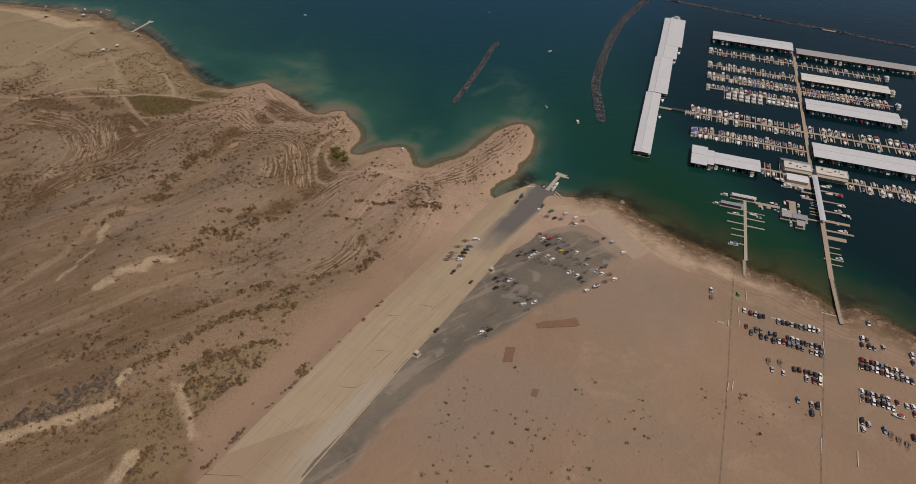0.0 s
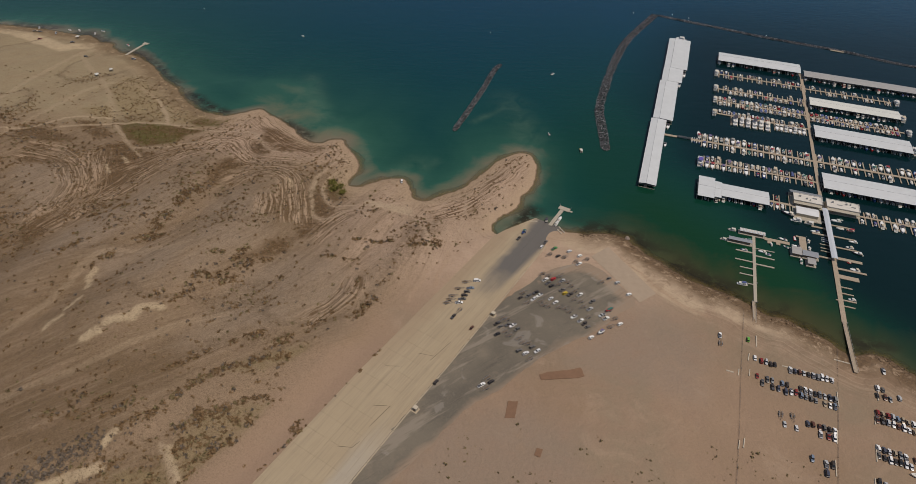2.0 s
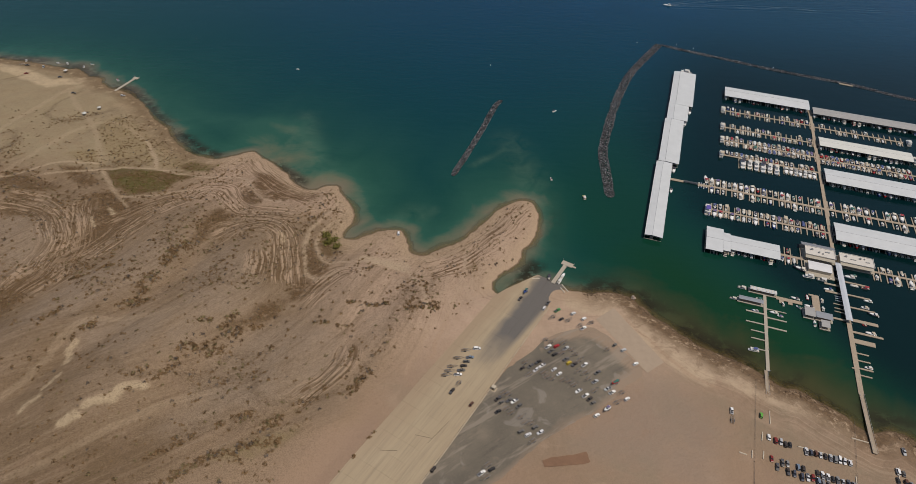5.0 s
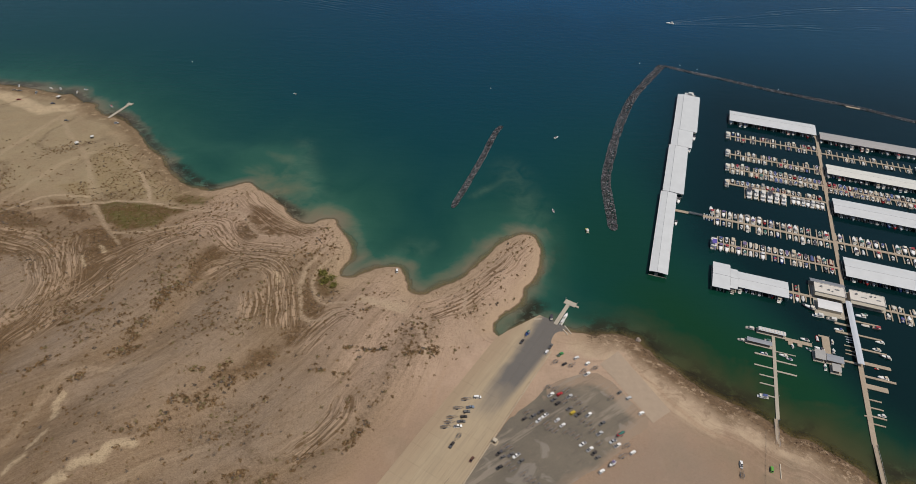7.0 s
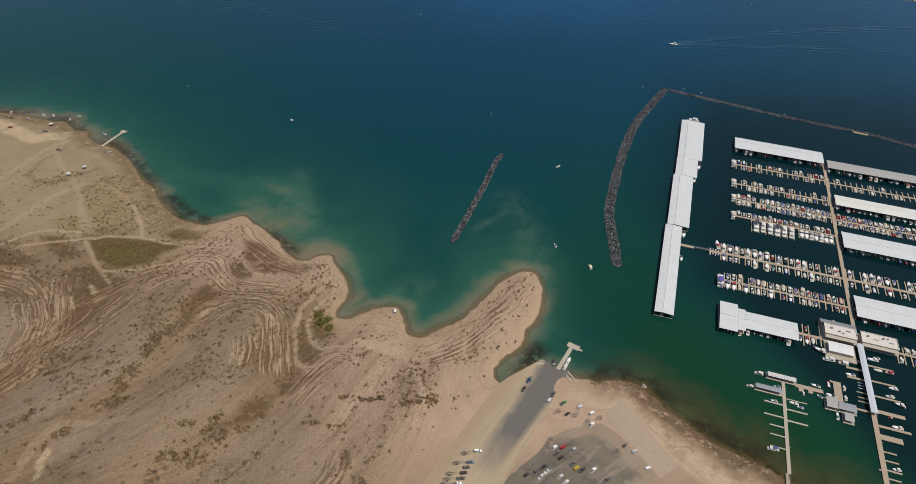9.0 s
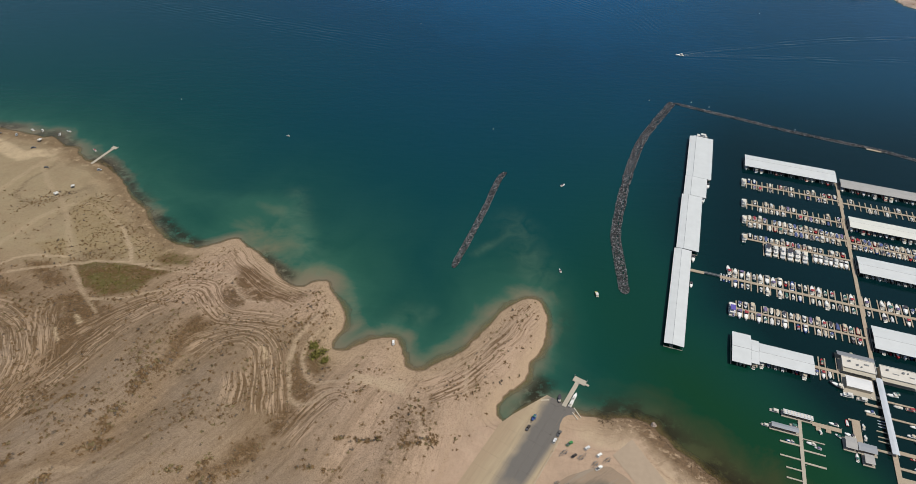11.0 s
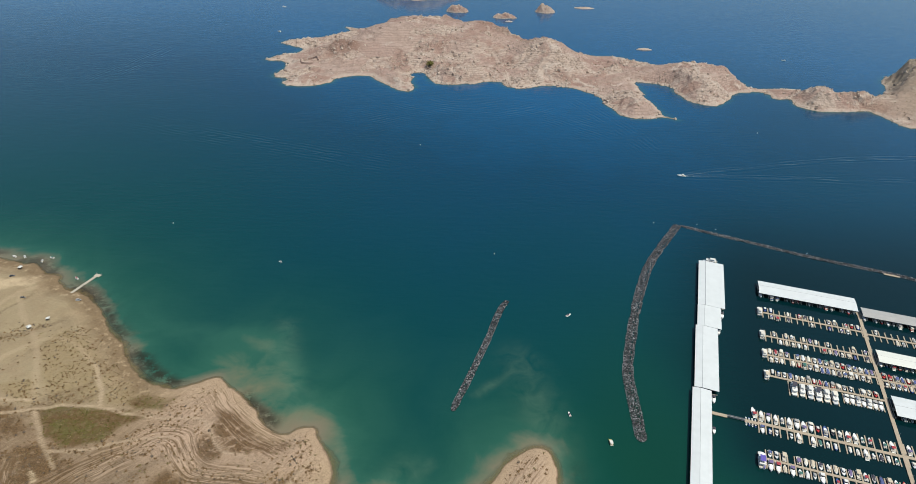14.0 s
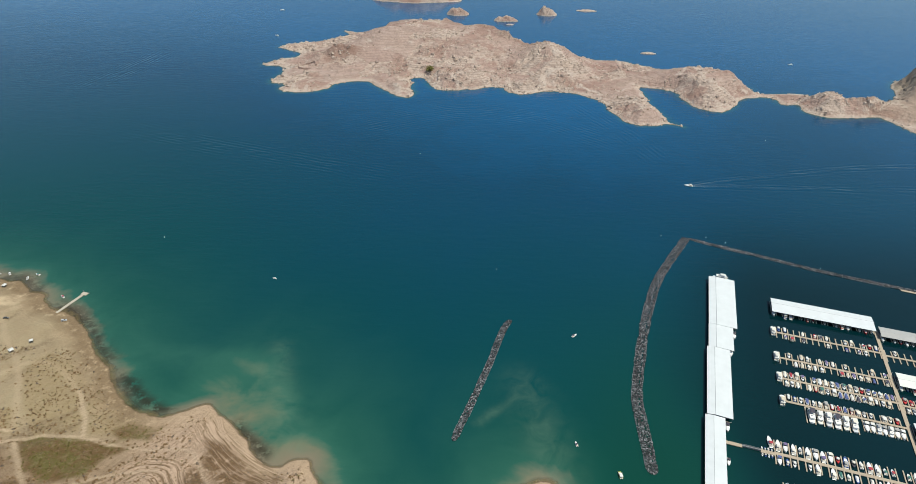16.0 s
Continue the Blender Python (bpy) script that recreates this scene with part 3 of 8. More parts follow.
    ripple = n.math("ADD", ripple, n.math("MULTIPLY", n.math("MULTIPLY", train, n.math("MULTIPLY", n.attr("surge").outputs["Fac"], 0.6)), n.ramp(n.noise(0.025, 3), 0.35, 0.6)))
    b = n.node("ShaderNodeBump")
    b.inputs["Strength"].default_value, b.inputs["Distance"].default_value = 0.23, 0.6
    n.put(b.inputs["Height"], ripple)
    n.put(n.bsdf.inputs["Normal"], b.outputs[0])
    n.finish(c, 0.10, 0.0, 1.33)
    clear = n.node("ShaderNodeBsdfTransparent")
    clear.inputs[0].default_value = (0.88, 0.88, 0.74, 1)
    m = n.node("ShaderNodeMixShader")
    n.put(m.inputs[0], n.ramp(depth, 0.0, 0.4, 0.2, 1.0))
    n.tree.links.new(clear.outputs[0], m.inputs[1])
    n.tree.links.new(n.bsdf.outputs[0], m.inputs[2])
    n.tree.links.new(m.outputs[0], n.out.inputs[0])
    return n.mat


# ---- ground, islands, water ----
# worn tracks, pale washes and plant cover: each a line or an outline on the plan
TRACKS = {
    "upper_road": [(-257, 257), (-245, 274), (-234, 295), (-229, 322), (-223, 334), (-207, 337), (-185, 341), (-173, 346)],
    "lower_road": [(-236, 219), (-222, 228), (-204, 238), (-187, 251), (-173, 264), (-155, 279), (-133, 290)],
    "spur": [(-140, 201), (-134, 191), (-128, 183), (-120, 173)],
    "outer_loop": [(-96, 486), (-103, 467), (-112, 446), (-108, 415), (-106, 404), (-102, 396), (-94, 393), (-87, 397), (-80, 407), (-71, 411), (-64, 398)],
    "inner_loop": [(-89, 468), (-100, 456), (-104, 439), (-99, 420), (-92, 413), (-81, 416), (-63, 415), (-41, 424), (-9, 427), (9, 440), (38, 470), (54, 486)],
    "cross": [(-294, 513), (-278, 492), (-263, 473), (-255, 466)],
    "cape": [(-333, 500), (-294, 517), (-273, 523), (-253, 522), (-229, 516), (-201, 513), (-178, 516), (-167, 501), (-155, 484), (-140, 483)],
    "north_spur": [(-253, 522), (-265, 545), (-278, 566)],
    "meadow_edge": [(-268, 479), (-243, 481), (-224, 490), (-193, 496)],
    "shore_road": [(-409, 532), (-405, 581), (-396, 619), (-388, 652), (-374, 668), (-367, 681)],
    "wide_road": [(-373, 470), (-363, 493), (-358, 530), (-349, 568), (-333, 593), (-311, 594), (-279, 566)],
    "link": [(-382, 485), (-356, 489), (-346, 506), (-333, 521), (-304, 524)],
    "east_path": [(-41, 424), (-26, 398), (-15, 366), (-18, 340), (-28, 315)],
    "point_path": [(9, 440), (5, 395), (-7, 355), (-12, 329)],
    "beach_road": [(108, 380), (123, 362), (135, 342), (148, 325), (164, 315)],
    "dock_path": [(-388, 652), (-365, 620), (-338, 590), (-322, 566), (-302, 525)],
}
WASHES = [([(-193, 272), (-185, 277), (-179, 284), (-170, 289)], 3.2), ([(-202, 260), (-196, 266)], 2.8), ([(-220, 302), (-222, 311), (-221, 317)], 2.6), ([(-223, 282), (-220, 292)], 1.5), ([(-227, 270), (-221, 277)], 1.5), ([(-265, 460), (-259, 453)], 1.5), ([(-273, 447), (-265, 435)], 1.5), ([(-129, 433), (-125, 426)], 1.6), ([(-66, 419), (-53, 416), (-36, 414)], 5),
          ([(-208, 166), (-197, 171), (-183, 177), (-171, 183), (-164, 188)], 4.0), ([(-166, 201), (-163, 207)], 2.2), ([(-149, 148), (-147, 156), (-145, 162)], 4), ([(-136, 198), (-129, 188), (-121, 174)], 2),
          ([(-510, 708), (-461, 689), (-410, 661), (-389, 674)], 10), ([(97, 392), (124, 391), (131, 363), (150, 351), (170, 334), (189, 318), (213, 308), (235, 294)], 13), ([(84, 384), (104, 377), (121, 358), (140, 338), (158, 324)], 9), ([(29, 374), (40, 387), (56, 400)], 7)]
RUSTY = [[(-288, 481), (-272, 485), (-240, 467), (-243, 441), (-256, 412), (-267, 388), (-271, 354), (-278, 334), (-287, 350), (-280, 377), (-269, 406), (-267, 427)], [(-328, 514), (-313, 515), (-288, 496), (-292, 489), (-313, 495)], [(-363, 491), (-343, 494), (-327, 488), (-314, 483), (-325, 476), (-355, 477)], [(-187, 437), (-188, 456), (-182, 467), (-170, 461), (-176, 441), (-182, 421), (-187, 423)], [(-177, 496), (-166, 501), (-153, 486), (-160, 477), (-170, 478)]]
RUSTY_MORE = [[(-173, 525), (-152, 520), (-114, 497), (-117, 488), (-148, 485), (-166, 500)], [(-111, 426), (-107, 436), (-96, 415), (-88, 409), (-94, 396), (-105, 401), (-109, 414)], [(-125, 361), (-113, 371), (-112, 355), (-128, 345), (-140, 337), (-135, 346)], [(-108, 397), (-93, 389), (-85, 388), (-102, 374), (-111, 370), (-112, 385)], [(-339, 455), (-320, 449), (-294, 446), (-295, 436), (-315, 442), (-331, 440)]]
GREENS = [[(-293, 515), (-282, 520), (-254, 521), (-219, 515), (-232, 500), (-240, 488), (-262, 483), (-275, 493)], [(-101, 432), (-99, 450), (-89, 445), (-85, 428), (-90, 419), (-97, 424)], [(-238, 529), (-226, 537), (-205, 536), (-212, 524), (-230, 520)]]
SPIT_SHRUBS = [[(33, 444), (42, 430), (28, 421), (21, 397), (5, 403), (16, 428)]]
SHRUBBY = [[(-328, 594), (-301, 600), (-267, 549), (-281, 530), (-309, 554)], [(-331, 581), (-321, 605), (-293, 591), (-278, 571), (-259, 527), (-284, 519)], [(-274, 566), (-258, 564), (-221, 531), (-209, 523), (-251, 525)], [(-335, 534), (-312, 545), (-296, 522), (-310, 522)]]
WEEDS = [[(-262, 590), (-252, 576), (-236, 559), (-217, 547), (-205, 552), (-228, 565), (-249, 584)], [(-160, 540), (-143, 524), (-128, 510), (-125, 518), (-140, 531), (-155, 545)], [(40, 402), (60, 409), (64, 424), (56, 430), (48, 418)], [(-345, 664), (-308, 637), (-275, 597), (-272, 603), (-302, 641), (-338, 668)]]
GRAVELS = [[(-269, 320), (-260, 354), (-241, 384), (-221, 416), (-199, 427), (-193, 409), (-197, 382), (-205, 363), (-219, 347), (-236, 331)], [(-178, 393), (-176, 415), (-156, 421), (-136, 408), (-128, 377), (-136, 352), (-151, 333), (-159, 316), (-169, 309), (-171, 350)], [(-133, 329), (-108, 349), (-77, 345), (-64, 329), (-67, 306), (-92, 282), (-116, 278), (-141, 260), (-155, 258), (-141, 288), (-144, 316)], [(-231, 334), (-170, 347), (-172, 321), (-186, 303), (-217, 310)], [(-339, 439), (-308, 444), (-282, 417), (-280, 392), (-295, 364)]]
THICKETS_LOW = [([(-212, 174), (-204, 177)], 4.5), ([(-196, 177), (-189, 184), (-181, 192), (-175, 197), (-169, 202)], 5), ([(-200, 162), (-192, 167), (-184, 172), (-174, 182), (-164, 192)], 1.5), ([(-167, 204), (-160, 211), (-148, 221), (-140, 232), (-132, 241), (-122, 249), (-107, 254), (-90, 259)], 2.2), ([(-171, 214), (-162, 223)], 2.4), ([(-154, 246), (-146, 252), (-135, 260), (-126, 266), (-117, 273)], 1.8)]
THICKETS_SOUTH = [([(-103, 265), (-94, 269), (-84, 280)], 1.8), ([(-128, 220), (-115, 223), (-104, 228), (-94, 230)], 2.2), ([(-136, 196), (-128, 204)], 2.4), ([(-125, 184), (-121, 191), (-114, 201), (-105, 206)], 2), ([(-136, 210), (-128, 216)], 2.6), ([(-179, 222), (-173, 227)], 1.8), ([(-81, 215), (-73, 226)], 1.4), ([(-142, 151), (-142, 159), (-138, 165)], 2.5), ([(-107, 216), (-101, 216)], 2.5)]
THICKETS_MID = [([(-177, 292), (-172, 297)], 3), ([(-167, 294), (-163, 301), (-157, 309), (-147, 316), (-136, 323)], 3.2), ([(-159, 316), (-152, 318)], 4), ([(-147, 322), (-140, 330), (-132, 335)], 2.4), ([(-142, 336), (-137, 350)], 2.2), ([(-139, 334), (-130, 341), (-120, 343)], 2), ([(-197, 390), (-196, 407), (-191, 417)], 3.2), ([(-203, 362), (-201, 375), (-197, 384)], 4), ([(-156, 338), (-150, 340)], 2), ([(-86, 283), (-78, 291), (-74, 298)], 2.6)]
THICKETS_HIGH = [([(-129, 263), (-120, 271), (-107, 276)], 2.2), ([(-102, 268), (-93, 274), (-85, 281)], 2), ([(-59, 293), (-55, 301), (-49, 313)], 2.2), ([(-62, 322), (-60, 331)], 1.4), ([(-225, 324), (-216, 331)], 2.6), ([(-189, 273), (-181, 281), (-171, 289)], 1.6), ([(-250, 372), (-240, 376), (-229, 386)], 1.8), ([(-248, 330), (-240, 340)], 1.8), ([(-208, 351), (-196, 356)], 3.5), ([(-28, 368), (-13, 373)], 4), ([(-70, 369), (-44, 370)], 1.6), ([(-87, 347), (-64, 349)], 1.4)]
THICKETS_RAMP = [([(-112, 158), (-90, 195), (-64, 233), (-40, 273)], 0.8)]
THICKETS = THICKETS_LOW + THICKETS_SOUTH + THICKETS_MID + THICKETS_HIGH + THICKETS_RAMP
# bare graded flats, brown soil, and the lines that the stepped old shores follow, with their half widths
ASHEN = [[(76, 388), (100, 384), (113, 378), (127, 348), (97, 323), (65, 333), (54, 351)], [(120, 328), (144, 312), (156, 286), (138, 245), (100, 259), (66, 265), (83, 288), (105, 311)], [(-21, 214), (10, 230), (43, 235), (67, 220), (70, 191), (39, 171), (5, 169), (-23, 175)]]
FLATS = [[(-168, 193), (-158, 205), (-145, 219), (-135, 238), (-121, 244), (-90, 253), (-77, 265), (-53, 274), (-40, 278), (-54, 232), (-79, 196), (-100, 162), (-107, 151), (-114, 151), (-119, 173), (-124, 182), (-112, 199), (-102, 210), (-93, 228), (-127, 221), (-139, 203), (-150, 199)]]
UMBER = [[(-265, 234), (-225, 233), (-187, 251), (-150, 265), (-145, 247), (-169, 204), (-228, 172)], [(-220, 157), (-191, 165), (-163, 188), (-138, 197), (-117, 170), (-112, 142), (-209, 136)]]
SHRUBBY_SOUTH = [[(-135, 202), (-129, 218), (-115, 222), (-94, 229), (-101, 215), (-105, 206), (-114, 199), (-120, 188), (-125, 183), (-132, 191)], [(-162, 185), (-135, 190), (-120, 167), (-123, 150), (-148, 148)], [(-121, 246), (-108, 258), (-80, 270), (-87, 256), (-105, 246)]]
TERRACES = {"a": [([(-179, 425), (-163, 443), (-142, 446), (-128, 438), (-120, 419), (-116, 398), (-114, 380)], 9), ([(-278, 356), (-268, 383), (-256, 412), (-246, 445), (-232, 464), (-211, 481)], 13)],
            "b": [([(-220, 480), (-205, 496), (-190, 498), (-178, 481), (-166, 469), (-147, 462), (-120, 461)], 9), ([(-346, 459), (-318, 458), (-293, 439), (-279, 417), (-276, 398), (-277, 373), (-284, 354)], 11), ([(-103, 363), (-95, 377), (-86, 394), (-76, 403), (-66, 397)], 8), ([(-23, 410), (5, 423), (31, 449), (50, 478), (58, 490)], 9)],
            "c": [([(-180, 544), (-167, 523), (-144, 504), (-112, 488)], 9), ([(-296, 470), (-277, 439), (-269, 417), (-266, 390), (-269, 361)], 8), ([(-65, 336), (-64, 317), (-75, 300), (-92, 281)], 6), ([(-134, 384), (-135, 402), (-142, 416)], 7)]}
TERRACE_STEP = 1.75


TRAINS = [([(-597, 1242), (-578, 1315), (-560, 1412)], 22, 1.6),
          ([(-446, 1061), (-354, 1024), (-275, 998), (-220, 980), (-120, 950)], 26, 1.6),
          ([(-132, 1100), (-89, 1131), (3, 1180), (116, 1149), (182, 1087)], 40, 1.2),
          ([(179, 1186), (218, 1107), (243, 1034)], 26, 1.2),
          ([(273, 940), (306, 953), (348, 965), (434, 990), (505, 1007), (622, 1021), (760, 1030)], 9, 3.0),
          ([(273, 938), (310, 940), (378, 942), (480, 943), (578, 944), (760, 946)], 8, 3.0)]
SILT_BAY = [(-328, 676), (-241, 632), (-171, 628), (-144, 618), (-122, 575), (-109, 535), (-98, 513), (-125, 500), (-185, 540), (-231, 540), (-290, 600), (-345, 651)]
PLUMES = [([(-49, 457), (-36, 466), (-23, 479), (-17, 484)], 5), ([(16, 467), (37, 489), (57, 510), (69, 499)], 5), ([(-82, 507), (-75, 484), (-79, 463)], 6), ([(-147, 624), (-131, 575), (-115, 535)], 9), ([(-150, 596), (-130, 562), (-112, 525)], 12), ([(47, 591), (55, 558), (64, 514)], 15), ([(12, 549), (28, 564), (45, 580)], 4), ([(-88, 480), (-100, 497), (-108, 518)], 14), ([(-45, 470), (-33, 481)], 10)]


def cover(x, y, outlines, soft=4.0):
    best = np.full(x.shape, -1e9)
    for o in outlines:
        np.maximum(best, signed(x, y, o), out=best)
    return step(best, -soft, soft)


def line_frame(x, y, points):
    """Metres off a line, with a sign for the side, and metres along it."""
    p = np.asarray(points, float)
    best, side, run, done = np.full(x.shape, 1e9), np.ones(x.shape), np.zeros(x.shape), 0.0
    for (ax, ay), (bx, by) in zip(p[:-1], p[1:]):
        dx, dy = bx - ax, by - ay
        long = math.hypot(dx, dy)
        t = ((x - ax) * dx + (y - ay) * dy) / long
        q = (x - ax - np.clip(t, 0, long) * dx / long) ** 2 + (y - ay - np.clip(t, 0, long) * dy / long) ** 2
        closer = q < best
        best = np.where(closer, q, best)
        side = np.where(closer, np.sign((x - ax) * dy - (y - ay) * dx + 1e-9), side)
        run = np.where(closer, done + np.clip(t, 0, long), run)
        done += long
    return np.sqrt(best) * side, run, done


def terrace_field(x, y, lines):
    """Metres off the nearest stepped old shore, metres along it, and how clearly it shows there."""
    wx, wy = x + 9 * (layered(x, y, 34, 3, 161) - 0.5), y + 9 * (layered(x, y, 34, 3, 163) - 0.5)
    near, along, clear, best = np.full(x.shape, 60.0), np.zeros_like(x), np.zeros_like(x), np.full(x.shape, 1e9)
    patchy = 0.75 + 0.9 * layered(x, y, 28, 3, 167)
    for k, (line, half) in enumerate(lines):
        off, run, long = line_frame(wx, wy, rounded(line, 2, False))
        closer = np.abs(off) / half < best
        best = np.where(closer, np.abs(off) / half, best)
        near, along = np.where(closer, off, near), np.where(closer, run + 400 * k, along)
        fade = (1 - step(np.abs(off), half * 0.7, half * 1.7)) * step(np.minimum(run, long - run), 0.3, 9)
        clear = np.where(closer, fade, clear)
    return near, along, np.clip(clear * patchy, 0, 1) * wild_mask(x, y)


def ground_masks(x, y, d):
    wx, wy = x + 7 * (layered(x, y, 12, 3, 81) - 0.5), y + 7 * (layered(x, y, 12, 3, 83) - 0.5)
    sx, sy = x + 2 * (lattice(x, y, 9, 85) - 0.5), y + 2 * (lattice(x, y, 9, 87) - 0.5)
    track, pale = np.zeros_like(x), np.zeros_like(x)
    for name, line in TRACKS.items():
        half, wear = (3.0, 0.38) if name in ("wide_road", "shore_road", "upper_road", "lower_road", "dock_path") else (1.9, 0.95)
        dist = line_distance(sx, sy, rounded(line, 2, False))
        track = np.maximum(track, wear * step(-dist, -half, -half * 0.35) * (1 - 0.35 * step(-dist, -0.9, -0.3)))
    for line, half in WASHES:
        pale = np.maximum(pale, step(-line_distance(wx, wy, line), -half * 1.05, -half * 0.55))
    fields = {}
    for key, lines in TERRACES.items():
        fields["steps_" + key], fields["run_" + key], fields["clear_" + key] = terrace_field(x, y, lines)
    fields["lined"] = np.maximum(np.maximum(fields["clear_a"], fields["clear_b"]), fields["clear_c"])
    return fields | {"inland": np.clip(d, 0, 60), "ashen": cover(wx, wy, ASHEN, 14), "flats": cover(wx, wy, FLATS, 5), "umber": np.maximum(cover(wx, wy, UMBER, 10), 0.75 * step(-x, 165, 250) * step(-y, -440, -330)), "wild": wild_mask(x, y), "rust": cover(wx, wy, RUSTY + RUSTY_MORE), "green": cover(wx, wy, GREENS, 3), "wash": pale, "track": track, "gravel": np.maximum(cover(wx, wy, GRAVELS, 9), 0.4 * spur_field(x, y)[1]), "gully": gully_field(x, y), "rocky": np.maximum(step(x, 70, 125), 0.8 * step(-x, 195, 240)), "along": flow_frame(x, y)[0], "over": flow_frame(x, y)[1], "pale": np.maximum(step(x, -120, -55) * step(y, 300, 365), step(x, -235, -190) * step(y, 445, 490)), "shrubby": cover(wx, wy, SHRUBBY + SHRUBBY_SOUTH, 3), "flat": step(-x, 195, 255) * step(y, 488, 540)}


xs = graded_axis(-545, 345, 1.4, -4200, 4200)
ys = graded_axis(118, 735, 1.4, -4200, 4200)
gx, gy = np.meshgrid(xs, ys)
gz, gd = mainland_height(gx, gy)
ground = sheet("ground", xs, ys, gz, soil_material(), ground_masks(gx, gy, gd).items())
tagged(ground, "tan desert soil with gullies, old water lines and a sandy shore", "ground", kind="structure")

xs = graded_axis(-440, 950, 3.2, -440, 950)
ys = graded_axis(1095, 1690, 3.2, 1095, 1690)
gx, gy = np.meshgrid(xs, ys)
gz, gd = island_height(gx, gy)
island = sheet("island", xs, ys, gz, rock_material(), [("bare", outcrop(gx, gy)), ("cap", sum(np.exp(-((gx - px) / 34) ** 2 - ((gy - py) / 30) ** 2) for px, py in CAPS))], smooth=False)
tagged(island, "long barren island of pale and reddish rock across the lake", "island", kind="structure")

xs = np.concatenate([graded_axis(-545, 345, 3.0, -4900, 345), graded_axis(352, 960, 8.0, 352, 4900)])
ys = np.concatenate([graded_axis(220, 735, 3.0, -4900, 735), graded_axis(741, 1700, 7.0, 741, 4900)])
gx, gy = np.meshgrid(xs, ys)
bed, off = mainland_height(gx, gy)
bed2, off2 = island_height(gx, gy)
deep = np.maximum(0, np.minimum(-bed, np.where(off2 < 0, -off2 * 0.5, 0)))
shore = np.maximum(0, -off)
east = step(gx, 40, 170)
reach = 66 - 45 * east
silt = np.exp(-shore / reach) * step(-gx, -260, 0) * (1 - 0.8 * east) * (0.38 + 0.36 * np.exp(-((gx + 150) / 110) ** 2) + 0.10 * np.exp(-((gx - 10) / 80) ** 2)) + (1.0 - 0.45 * east) * np.exp(-shore / (9 + 8 * step(-gx, 70, 130)))
silt = np.maximum(silt, 0.55 * np.exp(-np.maximum(0, -off2) / 6))
harbour = step(gx - 0.30 * (gy - 520), 90, 230) * step(-gy, -930, -700) * step(shore + 0.35 * (gx - 270) + 60 * step(gx, 205, 290), 45, 135)
east_green = np.exp(-np.maximum(0, shore - 45) / 80) * step(gx, 60, 170) * (1 - 0.4 * step(gx, 215, 300))
bx, by = gx + 26 * (layered(gx, gy, 40, 4, 151) - 0.5), gy + 26 * (layered(gx, gy, 40, 4, 153) - 0.5)
silt = np.maximum(silt, (0.52 + 0.28 * step(gx, -215, -150)) * cover(bx, by, [SILT_BAY], 20))
plume = np.zeros_like(gx)
for line, half in PLUMES:
    plume = np.maximum(plume, np.exp(-(line_distance(gx, gy, rounded(line, 2, False)) / half) ** 2))
weeds = np.maximum(cover(gx + 8 * (layered(gx, gy, 12, 3, 137) - 0.5), gy, WEEDS, 5), 0.9 * np.exp(-((shore - 6) / 9) ** 2) * step(gx, 66, 100) * step(layered(gx, gy, 22, 3, 139), 0.32, 0.48))
weeds = np.maximum(weeds, 0.7 * np.exp(-((shore - 5) / 8) ** 2) * step(-gx, 185, 235) * step(layered(gx, gy, 18, 3, 145), 0.46, 0.6))
# wave trains left by passing boats: distance from the middle crest, and how strong
far_off, surge = np.full(gx.shape, 1e6), np.zeros_like(gx)
for line, half, gain in TRAINS:
    q = line_distance(gx, gy, rounded(line, 2, False))
    closer = q / half < far_off / 40
    far_off = np.where(closer, q * 40 / half, far_off)
    surge = np.where(closer, gain * np.exp(-(q / half) ** 2), surge)
crest_gap = np.full(gx.shape, 1e6)
for line, half, gain in TRAINS:
    ends = [(3 * line[0][0] - 2 * line[1][0], 3 * line[0][1] - 2 * line[1][1])] + line + [(3 * line[-1][0] - 2 * line[-2][0], 3 * line[-1][1] - 2 * line[-2][1])]
    q = line_distance(gx, gy, rounded(line, 2, False))
    long = line_distance(gx, gy, rounded(ends, 2, False))
    crest_gap = np.where(q * 40 / half <= far_off + 1e-6, long, crest_gap)
# off shrinks to east and west, so less reflected sky is painted there
lake = [("crest", np.minimum(crest_gap, 400)), ("surge", surge), ("weed", weeds), ("east", east_green), ("plume", plume), ("depth", deep), ("off", np.minimum(shore * (1 - 0.4 * step(gx, 150, 520) - 0.3 * step(-gx, 150, 500)), 1500)), ("silt", np.clip(silt, 0, 1)), ("harbour", harbour)]
water = sheet("water", xs, ys, np.zeros_like(gx), water_material(), lake)
tagged(water, "calm lake water, green by the shore and deep blue further out", "lake", kind="structure")


# ---- building helpers ----
def part(name, bm, material, parent=None, label="", smooth=False, color=None):
    """Links a bmesh as one mesh object under a thing or a part."""
    me = bpy.data.meshes.new(name)
    bm.normal_update()
    bm.to_mesh(me)
    bm.free()
    for m in material if isinstance(material, (list, tuple)) else [material]:
        me.materials.append(m)
    if smooth:
        me.polygons.foreach_set("use_smooth", [True] * len(me.polygons))
    ob = new(name, me)
    ob.parent = parent
    if color:
        ob.color = (*color, 1)
    return tagged(ob, label)


def thing(name, m, label, category, group="", kind=""):
    ob = new(name)
    ob.empty_display_size = 0.5
    ob.matrix_basis = m
    return tagged(ob, label, category, group, kind)


